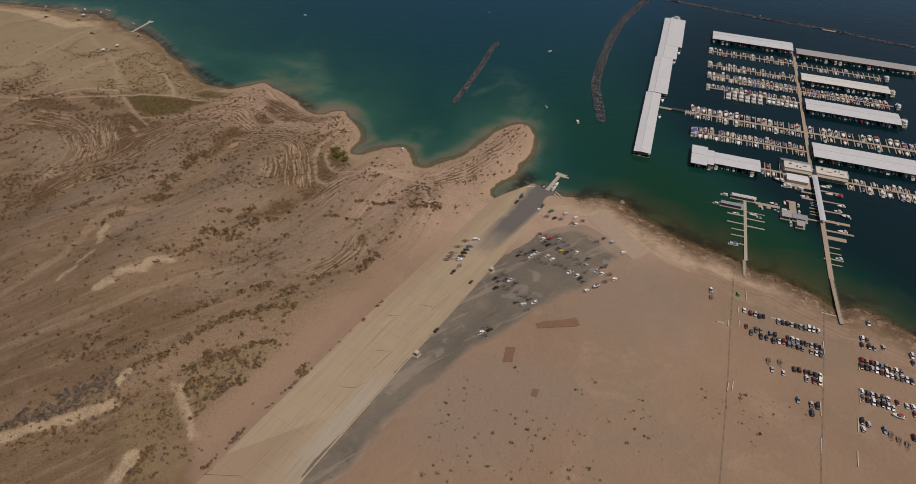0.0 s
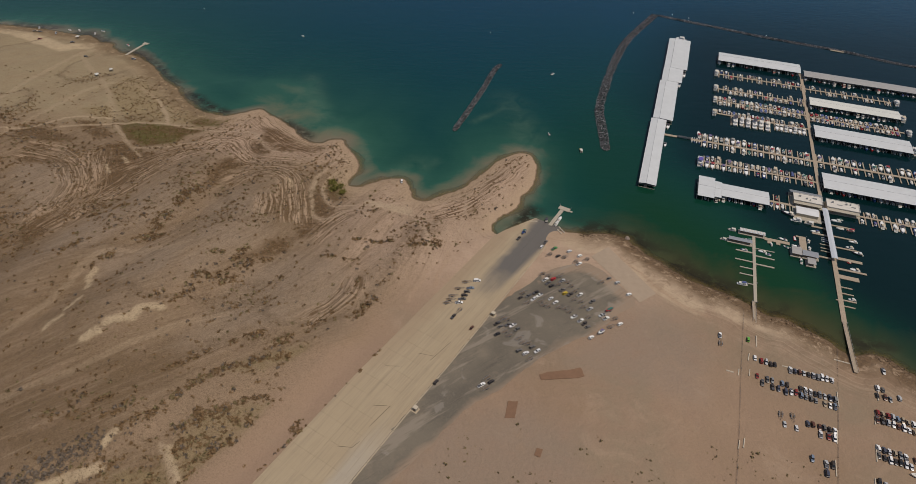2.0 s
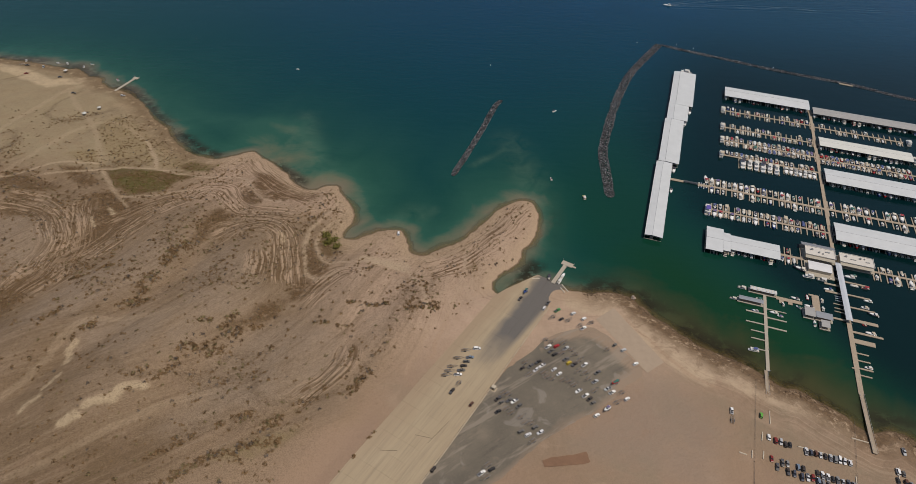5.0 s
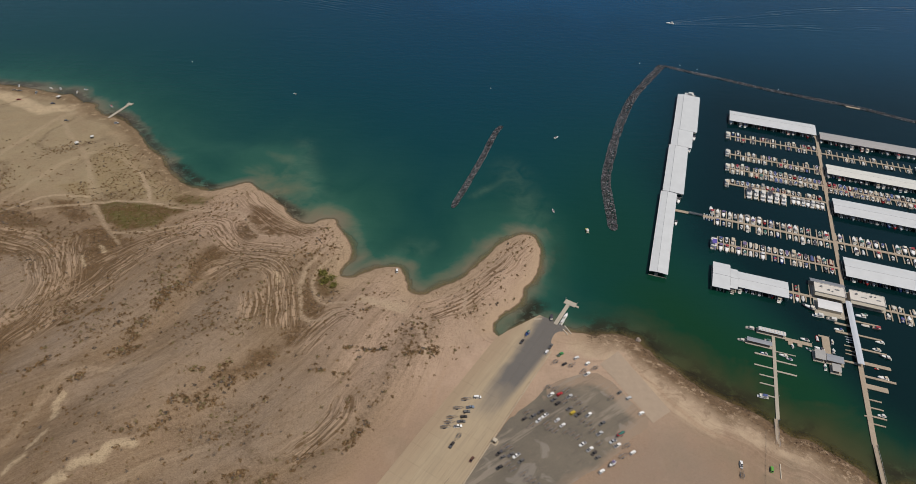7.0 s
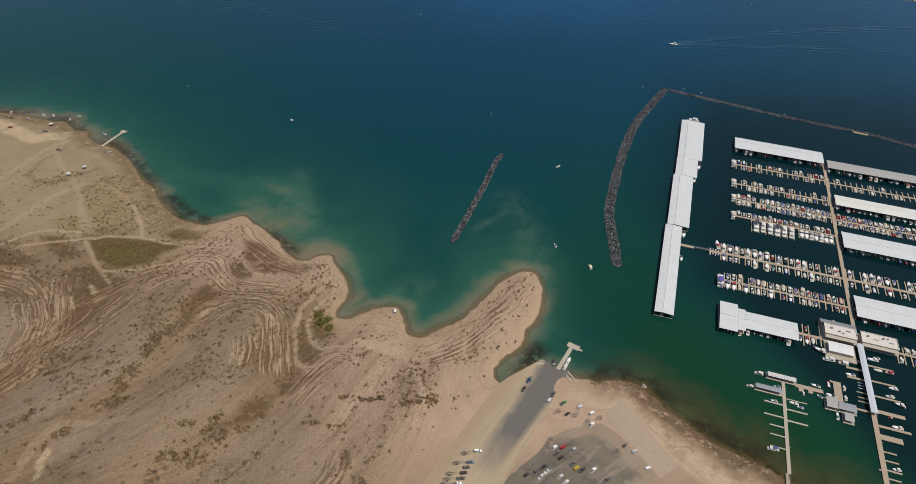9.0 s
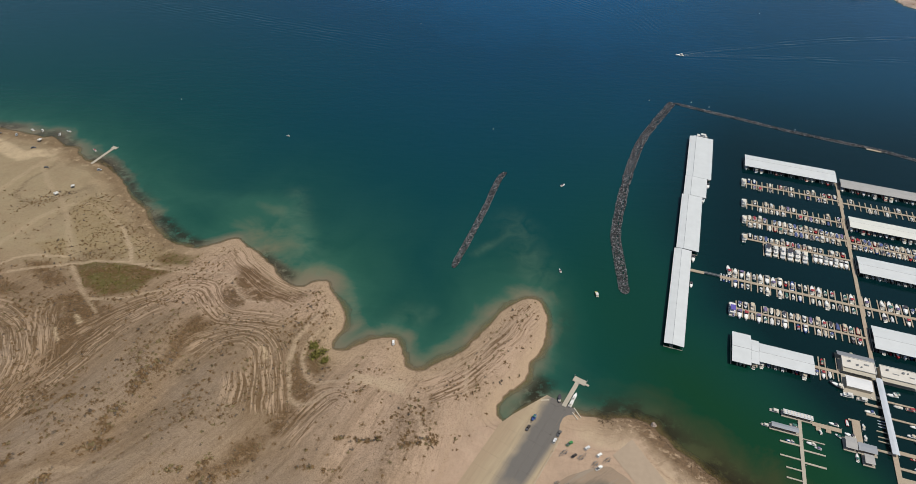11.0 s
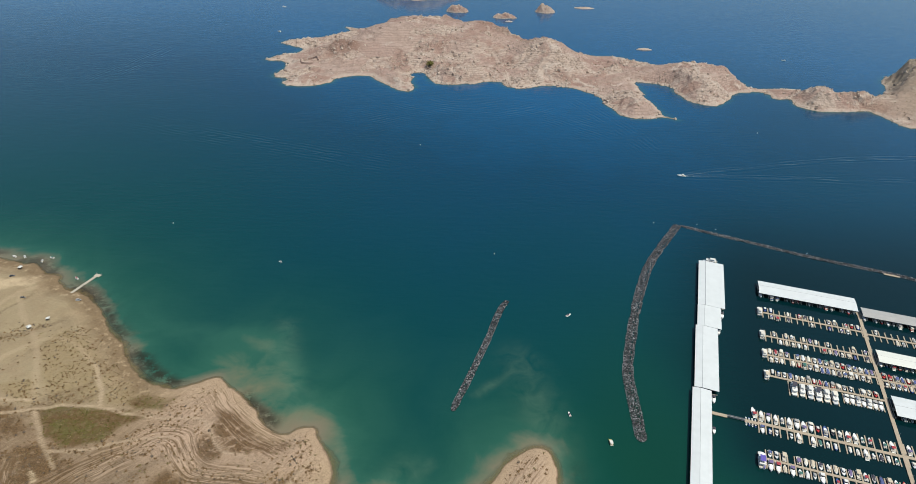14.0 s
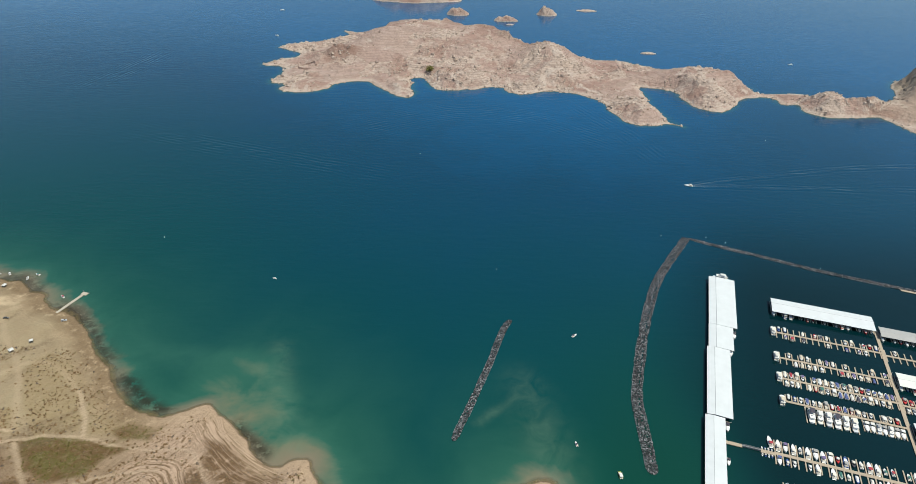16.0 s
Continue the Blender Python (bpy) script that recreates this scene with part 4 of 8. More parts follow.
def box(bm, x0, x1, y0, y1, z0, z1, bevel=0.0):
    made = bmesh.ops.create_cube(bm, size=1, matrix=Matrix.Translation(((x0 + x1) / 2, (y0 + y1) / 2, (z0 + z1) / 2)) @ Matrix.Diagonal((x1 - x0, y1 - y0, z1 - z0, 1)))
    if bevel:
        edges = {e for v in made["verts"] for e in v.link_edges}
        bmesh.ops.bevel(bm, geom=list(edges), offset=bevel, segments=1, affect="EDGES")
    return bm


def boxes(*all_boxes, bevel=0.0):
    bm = bmesh.new()
    for b in all_boxes:
        box(bm, *b, bevel=bevel)
    return bm


def rod(bm, a, b, r, sides=6):
    a, b = Vector(a), Vector(b)
    m = Matrix.Translation((a + b) / 2) @ (b - a).to_track_quat("Z", "Y").to_matrix().to_4x4()
    bmesh.ops.create_cone(bm, cap_ends=True, segments=sides, radius1=r, radius2=r, depth=(b - a).length, matrix=m)
    return bm


def table(x0, x1, y0, y1, z0, z1, leg=0.07):
    """A thin frame on four legs, in one piece."""
    bm = bmesh.new()
    xs, ys = (x0, x0 + leg, x1 - leg, x1), (y0, y0 + leg, y1 - leg, y1)
    net = [[bm.verts.new((x, y, z1)) for x in xs] for y in ys]
    corners = []
    for j in range(3):
        for i in range(3):
            if i == 1 and j == 1:
                continue
            f = bm.faces.new((net[j][i], net[j][i + 1], net[j + 1][i + 1], net[j + 1][i]))
            if i != 1 and j != 1:
                corners.append(f)
    for f in corners:
        made = bmesh.ops.extrude_face_region(bm, geom=[f])
        for v in made["geom"]:
            if isinstance(v, bmesh.types.BMVert):
                v.co.z = z0
    bmesh.ops.recalc_face_normals(bm, faces=bm.faces)
    return bm


def loft(sections, cap=True):
    """Skins rings of equal length, one after the other."""
    bm = bmesh.new()
    rings = [[bm.verts.new(p) for p in s] for s in sections]
    for a, b in zip(rings, rings[1:]):
        for i in range(len(a)):
            j = (i + 1) % len(a)
            bm.faces.new((a[i], a[j], b[j], b[i]))
    if cap:
        bm.faces.new(rings[0][::-1])
        bm.faces.new(rings[-1])
    bmesh.ops.recalc_face_normals(bm, faces=bm.faces)
    return bm


rng = random.Random(7)
ORIGIN, TURNED = (304.3, 505.8), radians(-16.75)
MARINA = Matrix.Translation((ORIGIN[0], ORIGIN[1], 0)) @ Matrix.Rotation(TURNED, 4, "Z")


def berth(u, v, turn=0.0, z=0.0, size=1.0):
    return MARINA @ pose(u, v, z, 0, 0, turn) @ Matrix.Diagonal((size, size, size, 1))


# ---- materials of made things ----
def roof_material(name, color, seam=1.2):
    n = Nodes(name)
    stain = n.noise(0.15, 5, 0.6)
    c = n.mix(n.ramp(stain, 0.3, 0.75), [v * 0.90 for v in color], color)
    c = n.mix(n.ramp(n.noise(1.2, 4), 0.55, 0.8, 0.0, 0.25), c, [v * 0.72 for v in color])
    w = n.node("ShaderNodeTexWave")
    w.inputs["Scale"].default_value = 1.0 / seam
    n.put(w.inputs["Vector"], n.local())
    n.bump(w.outputs["Fac"], 0.15, 0.03)
    return n.finish(c, 0.45)


def timber_material():
    n = Nodes("weathered_dock_boards")
    w = n.node("ShaderNodeTexWave")
    w.inputs["Scale"].default_value, w.inputs["Distortion"].default_value = 2.2, 0.6
    n.put(w.inputs["Vector"], n.local())
    c = n.mix(n.noise(0.25, 5), (0.30, 0.235, 0.170), (0.43, 0.355, 0.270))
    c = n.mix(n.ramp(w.outputs["Fac"], 0.0, 0.25, 0.35, 0.0), c, (0.16, 0.12, 0.08))
    c = n.mix(n.ramp(n.noise(1.6, 4), 0.55, 0.75, 0.0, 0.5), c, (0.20, 0.155, 0.11))
    return n.finish(c, 0.9)


WHITE_ROOF = roof_material("white_painted_roof_sheet", (0.575, 0.595, 0.600))
GREY_ROOF = roof_material("grey_galvanised_roof_sheet", (0.52, 0.54, 0.56))
DARK_ROOF = roof_material("dark_grey_roof_sheet", (0.22, 0.23, 0.25))
BLUE_ROOF = roof_material("pale_blue_roof_sheet", (0.50, 0.53, 0.57))
ASH_ROOF = roof_material("ash_grey_roof_sheet", (0.36, 0.35, 0.335))
TAN_ROOF = roof_material("tan_roof_sheet", (0.40, 0.36, 0.29))
CREAM_ROOF = worn("cream_flat_roof", (0.60, 0.565, 0.51), 0.85, spread=0.18, scale=0.2)
TIMBER = timber_material()
CONCRETE_DECK = worn("pale_float_deck", (0.40, 0.355, 0.285), 0.9, spread=0.2, scale=0.3)
STEEL = worn("galvanised_steel", (0.34, 0.35, 0.36), 0.5, 0.6, 0.2)
DARK_STEEL = worn("dark_steel", (0.10, 0.10, 0.11), 0.6, 0.4, 0.2)
RUBBER = worn("black_rubber", (0.022, 0.022, 0.023), 0.85, spread=0.3)
GLASS = Nodes("tinted_glass").finish((0.018, 0.022, 0.027), 0.06)
GELCOAT = painted("gelcoat", 0.25, spread=0.06)
CANVAS = painted("canvas", 0.85, spread=0.1)
CARPAINT = painted("car_paint", 0.28, spread=0.10)
VINYL = worn("cream_vinyl", (0.55, 0.50, 0.42), 0.6, spread=0.2)
PLASTER = worn("tan_plaster", (0.50, 0.43, 0.33), 0.9, spread=0.2)
WOODWORK = worn("brown_planks", (0.22, 0.15, 0.095), 0.85, spread=0.3)


# ---- boats ----
def hull_bm(length, width, free=0.75, blunt=0.15, draft=0.3):
    """A hull with a pointed bow at +y and a square stern."""
    sections = []
    for k in range(11):
        s = k / 10
        taper = 1 - max(0, (s - 0.55) / 0.45) ** 2.2 * (1 - blunt)
        w = width / 2 * (0.92 + 0.08 * min(1, s * 4)) * taper
        rise = free * (1 + 0.3 * s * s)
        y = -length / 2 + s * length
        sections.append([(-w, y, rise), (-w * 1.0, y, rise * 0.75), (-w * 0.82, y, -0.02), (0, y, -draft * (1 - s * s)), (w * 0.82, y, -0.02), (w, y, rise * 0.75), (w, y, rise), (w * 0.8, y, rise + 0.04), (-w * 0.8, y, rise + 0.04)])
    return loft(sections)


def cockpit_bm(length, width, y0, y1, z):
    bm = bmesh.new()
    w = width * 0.36
    box(bm, -w, w, y0, y1, z, z + 0.05)
    return bm


def runabout(m, covered):
    b = thing("motorboat", m, "", "boat", "boats in the open slips")
    L, W = 6.6, 2.4
    part("hull", hull_bm(L, W), GELCOAT, b, color=(0.78, 0.78, 0.76), smooth=False)
    if covered:
        sections = []
        for k in range(6):
            s = k / 5
            y, w = -L * 0.46 + s * L * 0.8, W * (0.47 - 0.16 * s * s)
            top = 1.15 + 0.35 * math.sin(math.pi * min(1, s * 1.15))
            sections.append([(-w, y, 0.82), (-w * 0.7, y, top - 0.1), (0, y, top), (w * 0.7, y, top - 0.1), (w, y, 0.82)])
        part("cover", loft(sections), CANVAS, b, "stretched canvas cover", color=(0.1, 0.2, 0.4))
    else:
        part("cockpit", cockpit_bm(L, W, -L * 0.44, L * 0.12, 0.78), VINYL, b)
        part("seat", boxes((-0.85, 0.85, -2.7, -2.0, 0.8, 1.2), bevel=0.05), VINYL, b)
        ws = bmesh.new()
        pts = [(-0.95, 0.45, 0.85), (-0.55, 1.05, 0.85), (0.55, 1.05, 0.85), (0.95, 0.45, 0.85)]
        low = [ws.verts.new(p) for p in pts]
        high = [ws.verts.new((x * 0.9, y - 0.25, z + 0.5)) for x, y, z in pts]
        for i in range(3):
            ws.faces.new((low[i], low[i + 1], high[i + 1], high[i]))
        bmesh.ops.solidify(ws, geom=ws.faces, thickness=0.04)
        part("windshield", ws, GLASS, b)
        part("canopy", boxes((-1.0, 1.0, -1.9, 0.3, 2.05, 2.13), bevel=0.03), CANVAS, b, "canvas sun canopy", color=(0.6, 0.6, 0.58))
        part("canopy_frame", table(-0.97, 0.97, -1.85, 0.25, 0.8, 2.04), STEEL, b)
    part("outboard", boxes((-0.25, 0.25, -L / 2 - 0.5, -L / 2 + 0.05, 0.4, 1.15), bevel=0.08), DARK_STEEL, b)
    return b


def cruiser(m):
    b = thing("cabin_cruiser", m, "", "boat", "boats in the open slips")
    L, W = 10.0, 3.3
    part("hull", hull_bm(L, W, 1.05, 0.12), GELCOAT, b, color=(0.80, 0.80, 0.78))
    sections = []
    for k in range(5):
        s = k / 4
        y, w = -L * 0.12 + s * L * 0.42, W * (0.40 - 0.17 * s * s)
        top = 1.75 - 0.42 * s * s
        sections.append([(-w, y, 1.1), (-w * 0.85, y, top - 0.08), (0, y, top), (w * 0.85, y, top - 0.08), (w, y, 1.1)])
    part("cabin", loft(sections), GELCOAT, b, color=(0.82, 0.82, 0.80))
    part("windshield", boxes((-1.2, 1.2, -L * 0.14, -L * 0.06, 1.6, 2.2), bevel=0.06), GLASS, b)
    part("cockpit", cockpit_bm(L, W, -L * 0.47, -L * 0.14, 1.10), VINYL, b)
    part("seat", boxes((-1.2, 1.2, -L * 0.46, -L * 0.39, 1.1, 1.6), bevel=0.05), VINYL, b)
    part("canopy", boxes((-1.35, 1.35, -L * 0.36, -L * 0.10, 2.6, 2.72), bevel=0.05), CANVAS, b, "canvas cockpit canopy", color=(0.7, 0.7, 0.68))
    part("canopy_frame", table(-1.32, 1.32, -L * 0.355, -L * 0.105, 1.1, 2.59, 0.09), STEEL, b)
    part("swim_platform", boxes((-1.4, 1.4, -L / 2 - 0.8, -L / 2 + 0.05, 0.25, 0.37), bevel=0.04), GELCOAT, b, color=(0.7, 0.68, 0.62))
    rail = bmesh.new()
    for x in (-1, 1):
        rod(rail, (x * 1.45, 0.5, 1.55), (x * 1.0, L * 0.36, 1.75), 0.03, 5)
        rod(rail, (x * 1.0, L * 0.36, 1.75), (0, L * 0.48, 1.85), 0.03, 5)
    part("bow_rail", rail, STEEL, b)
    return b


def houseboat(m):
    b = thing("houseboat", m, "", "houseboat", "houseboats in the marina")
    L, W = 15.0, 4.8
    part("hull", hull_bm(L, W, 0.9, 0.7), GELCOAT, b, color=(0.74, 0.73, 0.70))
    part("deck", boxes((-W * 0.47, W * 0.47, -L * 0.49, L * 0.46, 0.93, 1.0)), VINYL, b)
    part("cabin", boxes((-W * 0.42, W * 0.42, -L * 0.34, L * 0.26, 1.0, 3.3), bevel=0.12), GELCOAT, b, color=(0.80, 0.79, 0.75))
    for x in (-1, 1):
        for k in range(4):
            y = -L * 0.28 + k * L * 0.145
            part("window", boxes((x * W * 0.42 - 0.03, x * W * 0.42 + 0.03, y, y + 1.4, 2.0, 2.8)), GLASS, b)
    part("roof_deck", boxes((-W * 0.47, W * 0.47, -L * 0.42, L * 0.32, 3.3, 3.45), bevel=0.04), GELCOAT, b, color=(0.72, 0.70, 0.66))
    part("canopy", boxes((-W * 0.40, W * 0.40, -L * 0.34, L * 0.05, 5.35, 5.47), bevel=0.05), CANVAS, b, "canvas canopy over the top deck", color=(0.75, 0.75, 0.73))
    part("canopy_frame", table(-W * 0.39, W * 0.39, -L * 0.335, L * 0.045, 3.45, 5.34, 0.11), STEEL, b)
    rail = bmesh.new()
    for z in (3.9, 4.35):
        for a, c in (((-1, -0.42), (1, -0.42)), ((1, -0.42), (1, 0.32)), ((1, 0.32), (-1, 0.32)), ((-1, 0.32), (-1, -0.42))):
            rod(rail, (a[0] * W * 0.46, a[1] * L, z), (c[0] * W * 0.46, c[1] * L, z), 0.03, 4)
    part("rail", rail, STEEL, b)
    part("helm", boxes((-0.7, 0.7, L * 0.12, L * 0.18, 3.45, 4.4), bevel=0.08), GELCOAT, b, color=(0.8, 0.8, 0.78))
    slide = bmesh.new()
    box(slide, 0.9, 1.6, -L * 0.5, -L * 0.42, 2.4, 2.5)
    box(slide, 0.9, 1.6, -L * 0.54, -L * 0.5, 1.4, 2.5)
    part("water_slide", slide, CANVAS, b, color=(0.1, 0.25, 0.5))
    return b


def pontoon(m):
    b = thing("pontoon_boat", m, "", "boat", "boats in the open slips")
    L, W = 7.4, 2.6
    for x in (-0.9, 0.9):
        f = bmesh.new()
        rod(f, (x, -L / 2, 0.15), (x, L / 2 - 0.6, 0.15), 0.32, 8)
        part("float", f, STEEL, b)
    part("deck", boxes((-W / 2, W / 2, -L / 2, L / 2, 0.48, 0.6)), VINYL, b)
    fence = boxes((-W / 2, -W / 2 + 0.06, -L / 2 + 0.8, L / 2 - 0.5, 0.6, 1.3), (W / 2 - 0.06, W / 2, -L / 2 + 0.8, L / 2 - 0.5, 0.6, 1.3), (-W / 2, W / 2, L / 2 - 0.56, L / 2 - 0.5, 0.6, 1.3))
    part("side_panel", fence, GELCOAT, b, color=(0.5, 0.5, 0.5))
    part("bench", boxes((-W / 2 + 0.1, -W / 2 + 0.75, -L / 2 + 1.0, -0.4, 0.6, 1.05), (W / 2 - 0.75, W / 2 - 0.1, 0.3, L / 2 - 0.7, 0.6, 1.05), bevel=0.05), VINYL, b)
    part("canopy", boxes((-W / 2, W / 2, -L / 2 + 0.5, 0.8, 2.45, 2.55), bevel=0.04), CANVAS, b, "canvas sun canopy", color=(0.1, 0.2, 0.4))
    part("canopy_frame", table(-W / 2 + 0.02, W / 2 - 0.02, -L / 2 + 0.55, 0.75, 0.6, 2.44), STEEL, b)
    part("outboard", boxes((-0.25, 0.25, -L / 2 - 0.45, -L / 2 + 0.05, 0.3, 1.1), bevel=0.08), DARK_STEEL, b)
    return b


HULLS = [((0.66, 0.66, 0.64), "white"), ((0.63, 0.61, 0.55), "cream"), ((0.52, 0.53, 0.54), "pale grey"), ((0.68, 0.68, 0.67), "white"), ((0.42, 0.03, 0.03), "red"), ((0.03, 0.07, 0.22), "navy blue"), ((0.64, 0.63, 0.60), "white"), ((0.05, 0.05, 0.06), "black")]
CLOTHS = [((0.58, 0.57, 0.54), "white"), ((0.50, 0.43, 0.33), "tan"), ((0.62, 0.58, 0.50), "beige"), ((0.05, 0.08, 0.22), "blue"), ((0.30, 0.02, 0.035), "dark red"), ((0.03, 0.03, 0.05), "black"), ((0.02, 0.12, 0.10), "green"), ((0.30, 0.29, 0.28), "grey"), ((0.55, 0.52, 0.47), "beige"), ((0.60, 0.60, 0.59), "white"), ((0.13, 0.10, 0.22), "purple-grey")]
KINDS = {"runabout": lambda m: runabout(m, False), "covered": lambda m: runabout(m, True), "cruiser": cruiser, "houseboat": houseboat, "pontoon": pontoon}
WORDS = {"runabout": "open motorboat with a {c} canopy at a dock", "covered": "motorboat under a {c} canvas cover in its slip", "cruiser": "cabin cruiser with a {c} cockpit canopy", "houseboat": "houseboat with a top deck and a {c} canopy", "pontoon": "pontoon boat with a {c} canopy at a dock"}
FIRST = {}


def moor(kind, m, hull=None, cloth=None, label=""):
    """Places a boat of that kind: the first is built, the others are copies of it in other colours."""
    hull = hull or HULLS[int(rng.random() ** 2.2 * len(HULLS))]
    cloth = cloth or CLOTHS[int(rng.random() ** 1.35 * len(CLOTHS))]
    if kind in FIRST:
        b = copy_thing(FIRST[kind], m)
    else:
        b = FIRST[kind] = KINDS[kind](m)
    for o in b.children:
        stem = o.name.split(".")[0]
        if stem == "hull" or stem == "side_panel":
            o.color = (*hull[0], 1)
        elif stem in ("canopy", "cover", "water_slide"):
            o.color = (*cloth[0], 1)
    return tagged(b, label or hull[1] + " " + WORDS[kind].format(c=cloth[1]))


# ---- docks ----
def dock(label, walk, fingers, material=None, group="floating docks of the marina", piles=True):
    """A floating dock: one walkway u0, u1, v0, v1 and its fingers, each a box on the plan of the marina."""
    d = thing("floating_dock", MARINA, label, "dock", group)
    material = material or TIMBER
    part("walkway", boxes((*walk, 0.12, 0.62), bevel=0.04), material, d)
    for f in fingers:
        part("finger", boxes((*f, 0.10, 0.55)), material, d)
    if piles:
        u0, u1, v0, v1 = walk
        long_u = u1 - u0 > v1 - v0
        count = max(2, int(max(u1 - u0, v1 - v0) / 18))
        for k in range(count + 1):
            s = k / count
            p = (u0 + s * (u1 - u0), v1 + 0.15) if long_u else (u1 + 0.15, v0 + s * (v1 - v0))
            part("mooring_post", rod(bmesh.new(), (p[0], p[1], -2), (p[0], p[1], 1.7), 0.16, 7), STEEL, d)
    return d


def slip_row(v, u0, u1, pitch, north, south, fill, kinds_n, kinds_s, size_n=1.0, size_s=1.0, half=1.0, gap=0.0):
    """A walkway at v with fingers and boats to its north and south."""
    fingers, spots = [], []
    count = int((u1 - u0 - 1) / pitch)
    for k in range(count + 1):
        u = u0 + 0.4 + k * pitch
        if north:
            fingers.append((u - 0.42, u + 0.42, v + half, v + half + north))
        if south:
            fingers.append((u - 0.42, u + 0.42, v - half - south, v - half))
        if k < count:
            for side, reach, kinds, size in ((1, north, kinds_n, size_n), (-1, south, kinds_s, size_s)):
                if reach and rng.random() < fill:
                    spots.append((u + pitch / 2 + rng.uniform(-0.2, 0.2), v + side * (half + reach * 0.5 + rng.uniform(0.2, 1.0)), side, rng.choice(kinds), size))
    dock("weathered timber dock with boat slips on both sides", (u0, u1, v - half, v + half), fingers)
    for u, y, side, kind, size in spots:
        bow_in = rng.random() < 0.5
        moor(kind, berth(u, y, (0 if side > 0 else 180) + (180 if bow_in else 0) + rng.uniform(-2, 2), 0, size * rng.uniform(0.9, 1.05)))


SMALL = ["runabout", "covered", "covered", "runabout", "pontoon"]
MIXED = ["runabout", "covered", "cruiser", "runabout"]
BIG = ["cruiser", "cruiser", "cruiser", "runabout"]
dock("long timber walkway that joins all the boat docks", (1.0, 3.8, -56, 172), [])
# west of the walkway, from the lake side inwards
slip_row(139.5, -80, 1, 4.7, 6.5, 6.5, 0.42, SMALL, SMALL, 0.98, 0.98)
slip_row(105.5, -80, 1, 4.7, 6.5, 6.5, 0.58, SMALL, SMALL, 0.98, 0.98)
slip_row(80.0, -80, 1, 4.2, 7.0, 7.0, 0.92, SMALL, SMALL, 1.05, 1.05)
slip_row(54.0, -80, 1, 4.3, 6.5, 0, 0.95, SMALL, SMALL, 1.0, 1.0)
slip_row(-1.5, -92, 1, 4.75, 11.0, 8.5, 0.86, BIG, MIXED, 1.0, 0.92, 1.3)
slip_row(-34.5, -89, 1, 4.6, 7.5, 7.5, 0.86, SMALL, MIXED, 1.08, 0.98)
# east of it
slip_row(137.5, 3.8, 84, 4.9, 6.5, 6.5, 0.36, SMALL, SMALL, 1.0, 1.0)
slip_row(78.5, 3.8, 86, 4.3, 7.0, 7.0, 0.94, SMALL, SMALL, 1.05, 1.05)
slip_row(-1.0, 3.8, 118, 5.4, 11.0, 8.5, 0.74, BIG, MIXED, 1.0, 0.92, 1.3)
slip_row(-71.5, 28, 92, 4.6, 5.5, 9.0, 0.82, SMALL, BIG, 0.9, 0.95)
# houseboats and large cruisers along the south side of the fourth dock
for k in range(6):
    u = -63.5 + k * 5.7
    moor("houseboat", berth(u, 53 - 1.2 - 8.2, 180 + rng.uniform(-1.5, 1.5), 0, rng.uniform(0.86, 1.0)), HULLS[k % 3], [CLOTHS[5], CLOTHS[0], CLOTHS[0], CLOTHS[5], CLOTHS[0], CLOTHS[2]][k])
for k in range(7):
    u = -26.5 + k * 3.9
    moor("houseboat" if k in (2, 4) else "cruiser", berth(u, 53 - 1.2 - 6.0, 180 + rng.uniform(-1.5, 1.5), 0, 0.68 if k in (2, 4) else rng.uniform(0.98, 1.12)), HULLS[k % 4])
dock("short finger docks between the houseboats", (-67, -32, 52.2, 52.9), [(-66.8 + k * 5.7 - 0.4, -66.8 + k * 5.7 + 0.4, 36, 52.2) for k in range(7)] + [(-28.4 + k * 3.9 - 0.4, -28.4 + k * 3.9 + 0.4, 41, 52.6) for k in range(8)], piles=False)
# boats lying across the dock ends
for u, v, kind, size, cloth in ((-82.4, 140, "houseboat", 0.85, CLOTHS[2]), (-82.4, 106, "houseboat", 0.85, CLOTHS[8]), (-82.3, 81, "houseboat", 0.8, CLOTHS[2]), (-82.4, 54, "houseboat", 0.82, CLOTHS[1]), (-91.8, -37, "houseboat", 1.05, ((0.09, 0.07, 0.34), "violet-blue")),
                                (88.5, 137.5, "houseboat", 0.8, CLOTHS[0]), (89.5, 78.5, "houseboat", 0.8, CLOTHS[0])):
    moor(kind, berth(u, v, 0, 0, size), HULLS[0], cloth)
moor("cruiser", berth(-94.5, 8, 10), HULLS[0], CLOTHS[4])


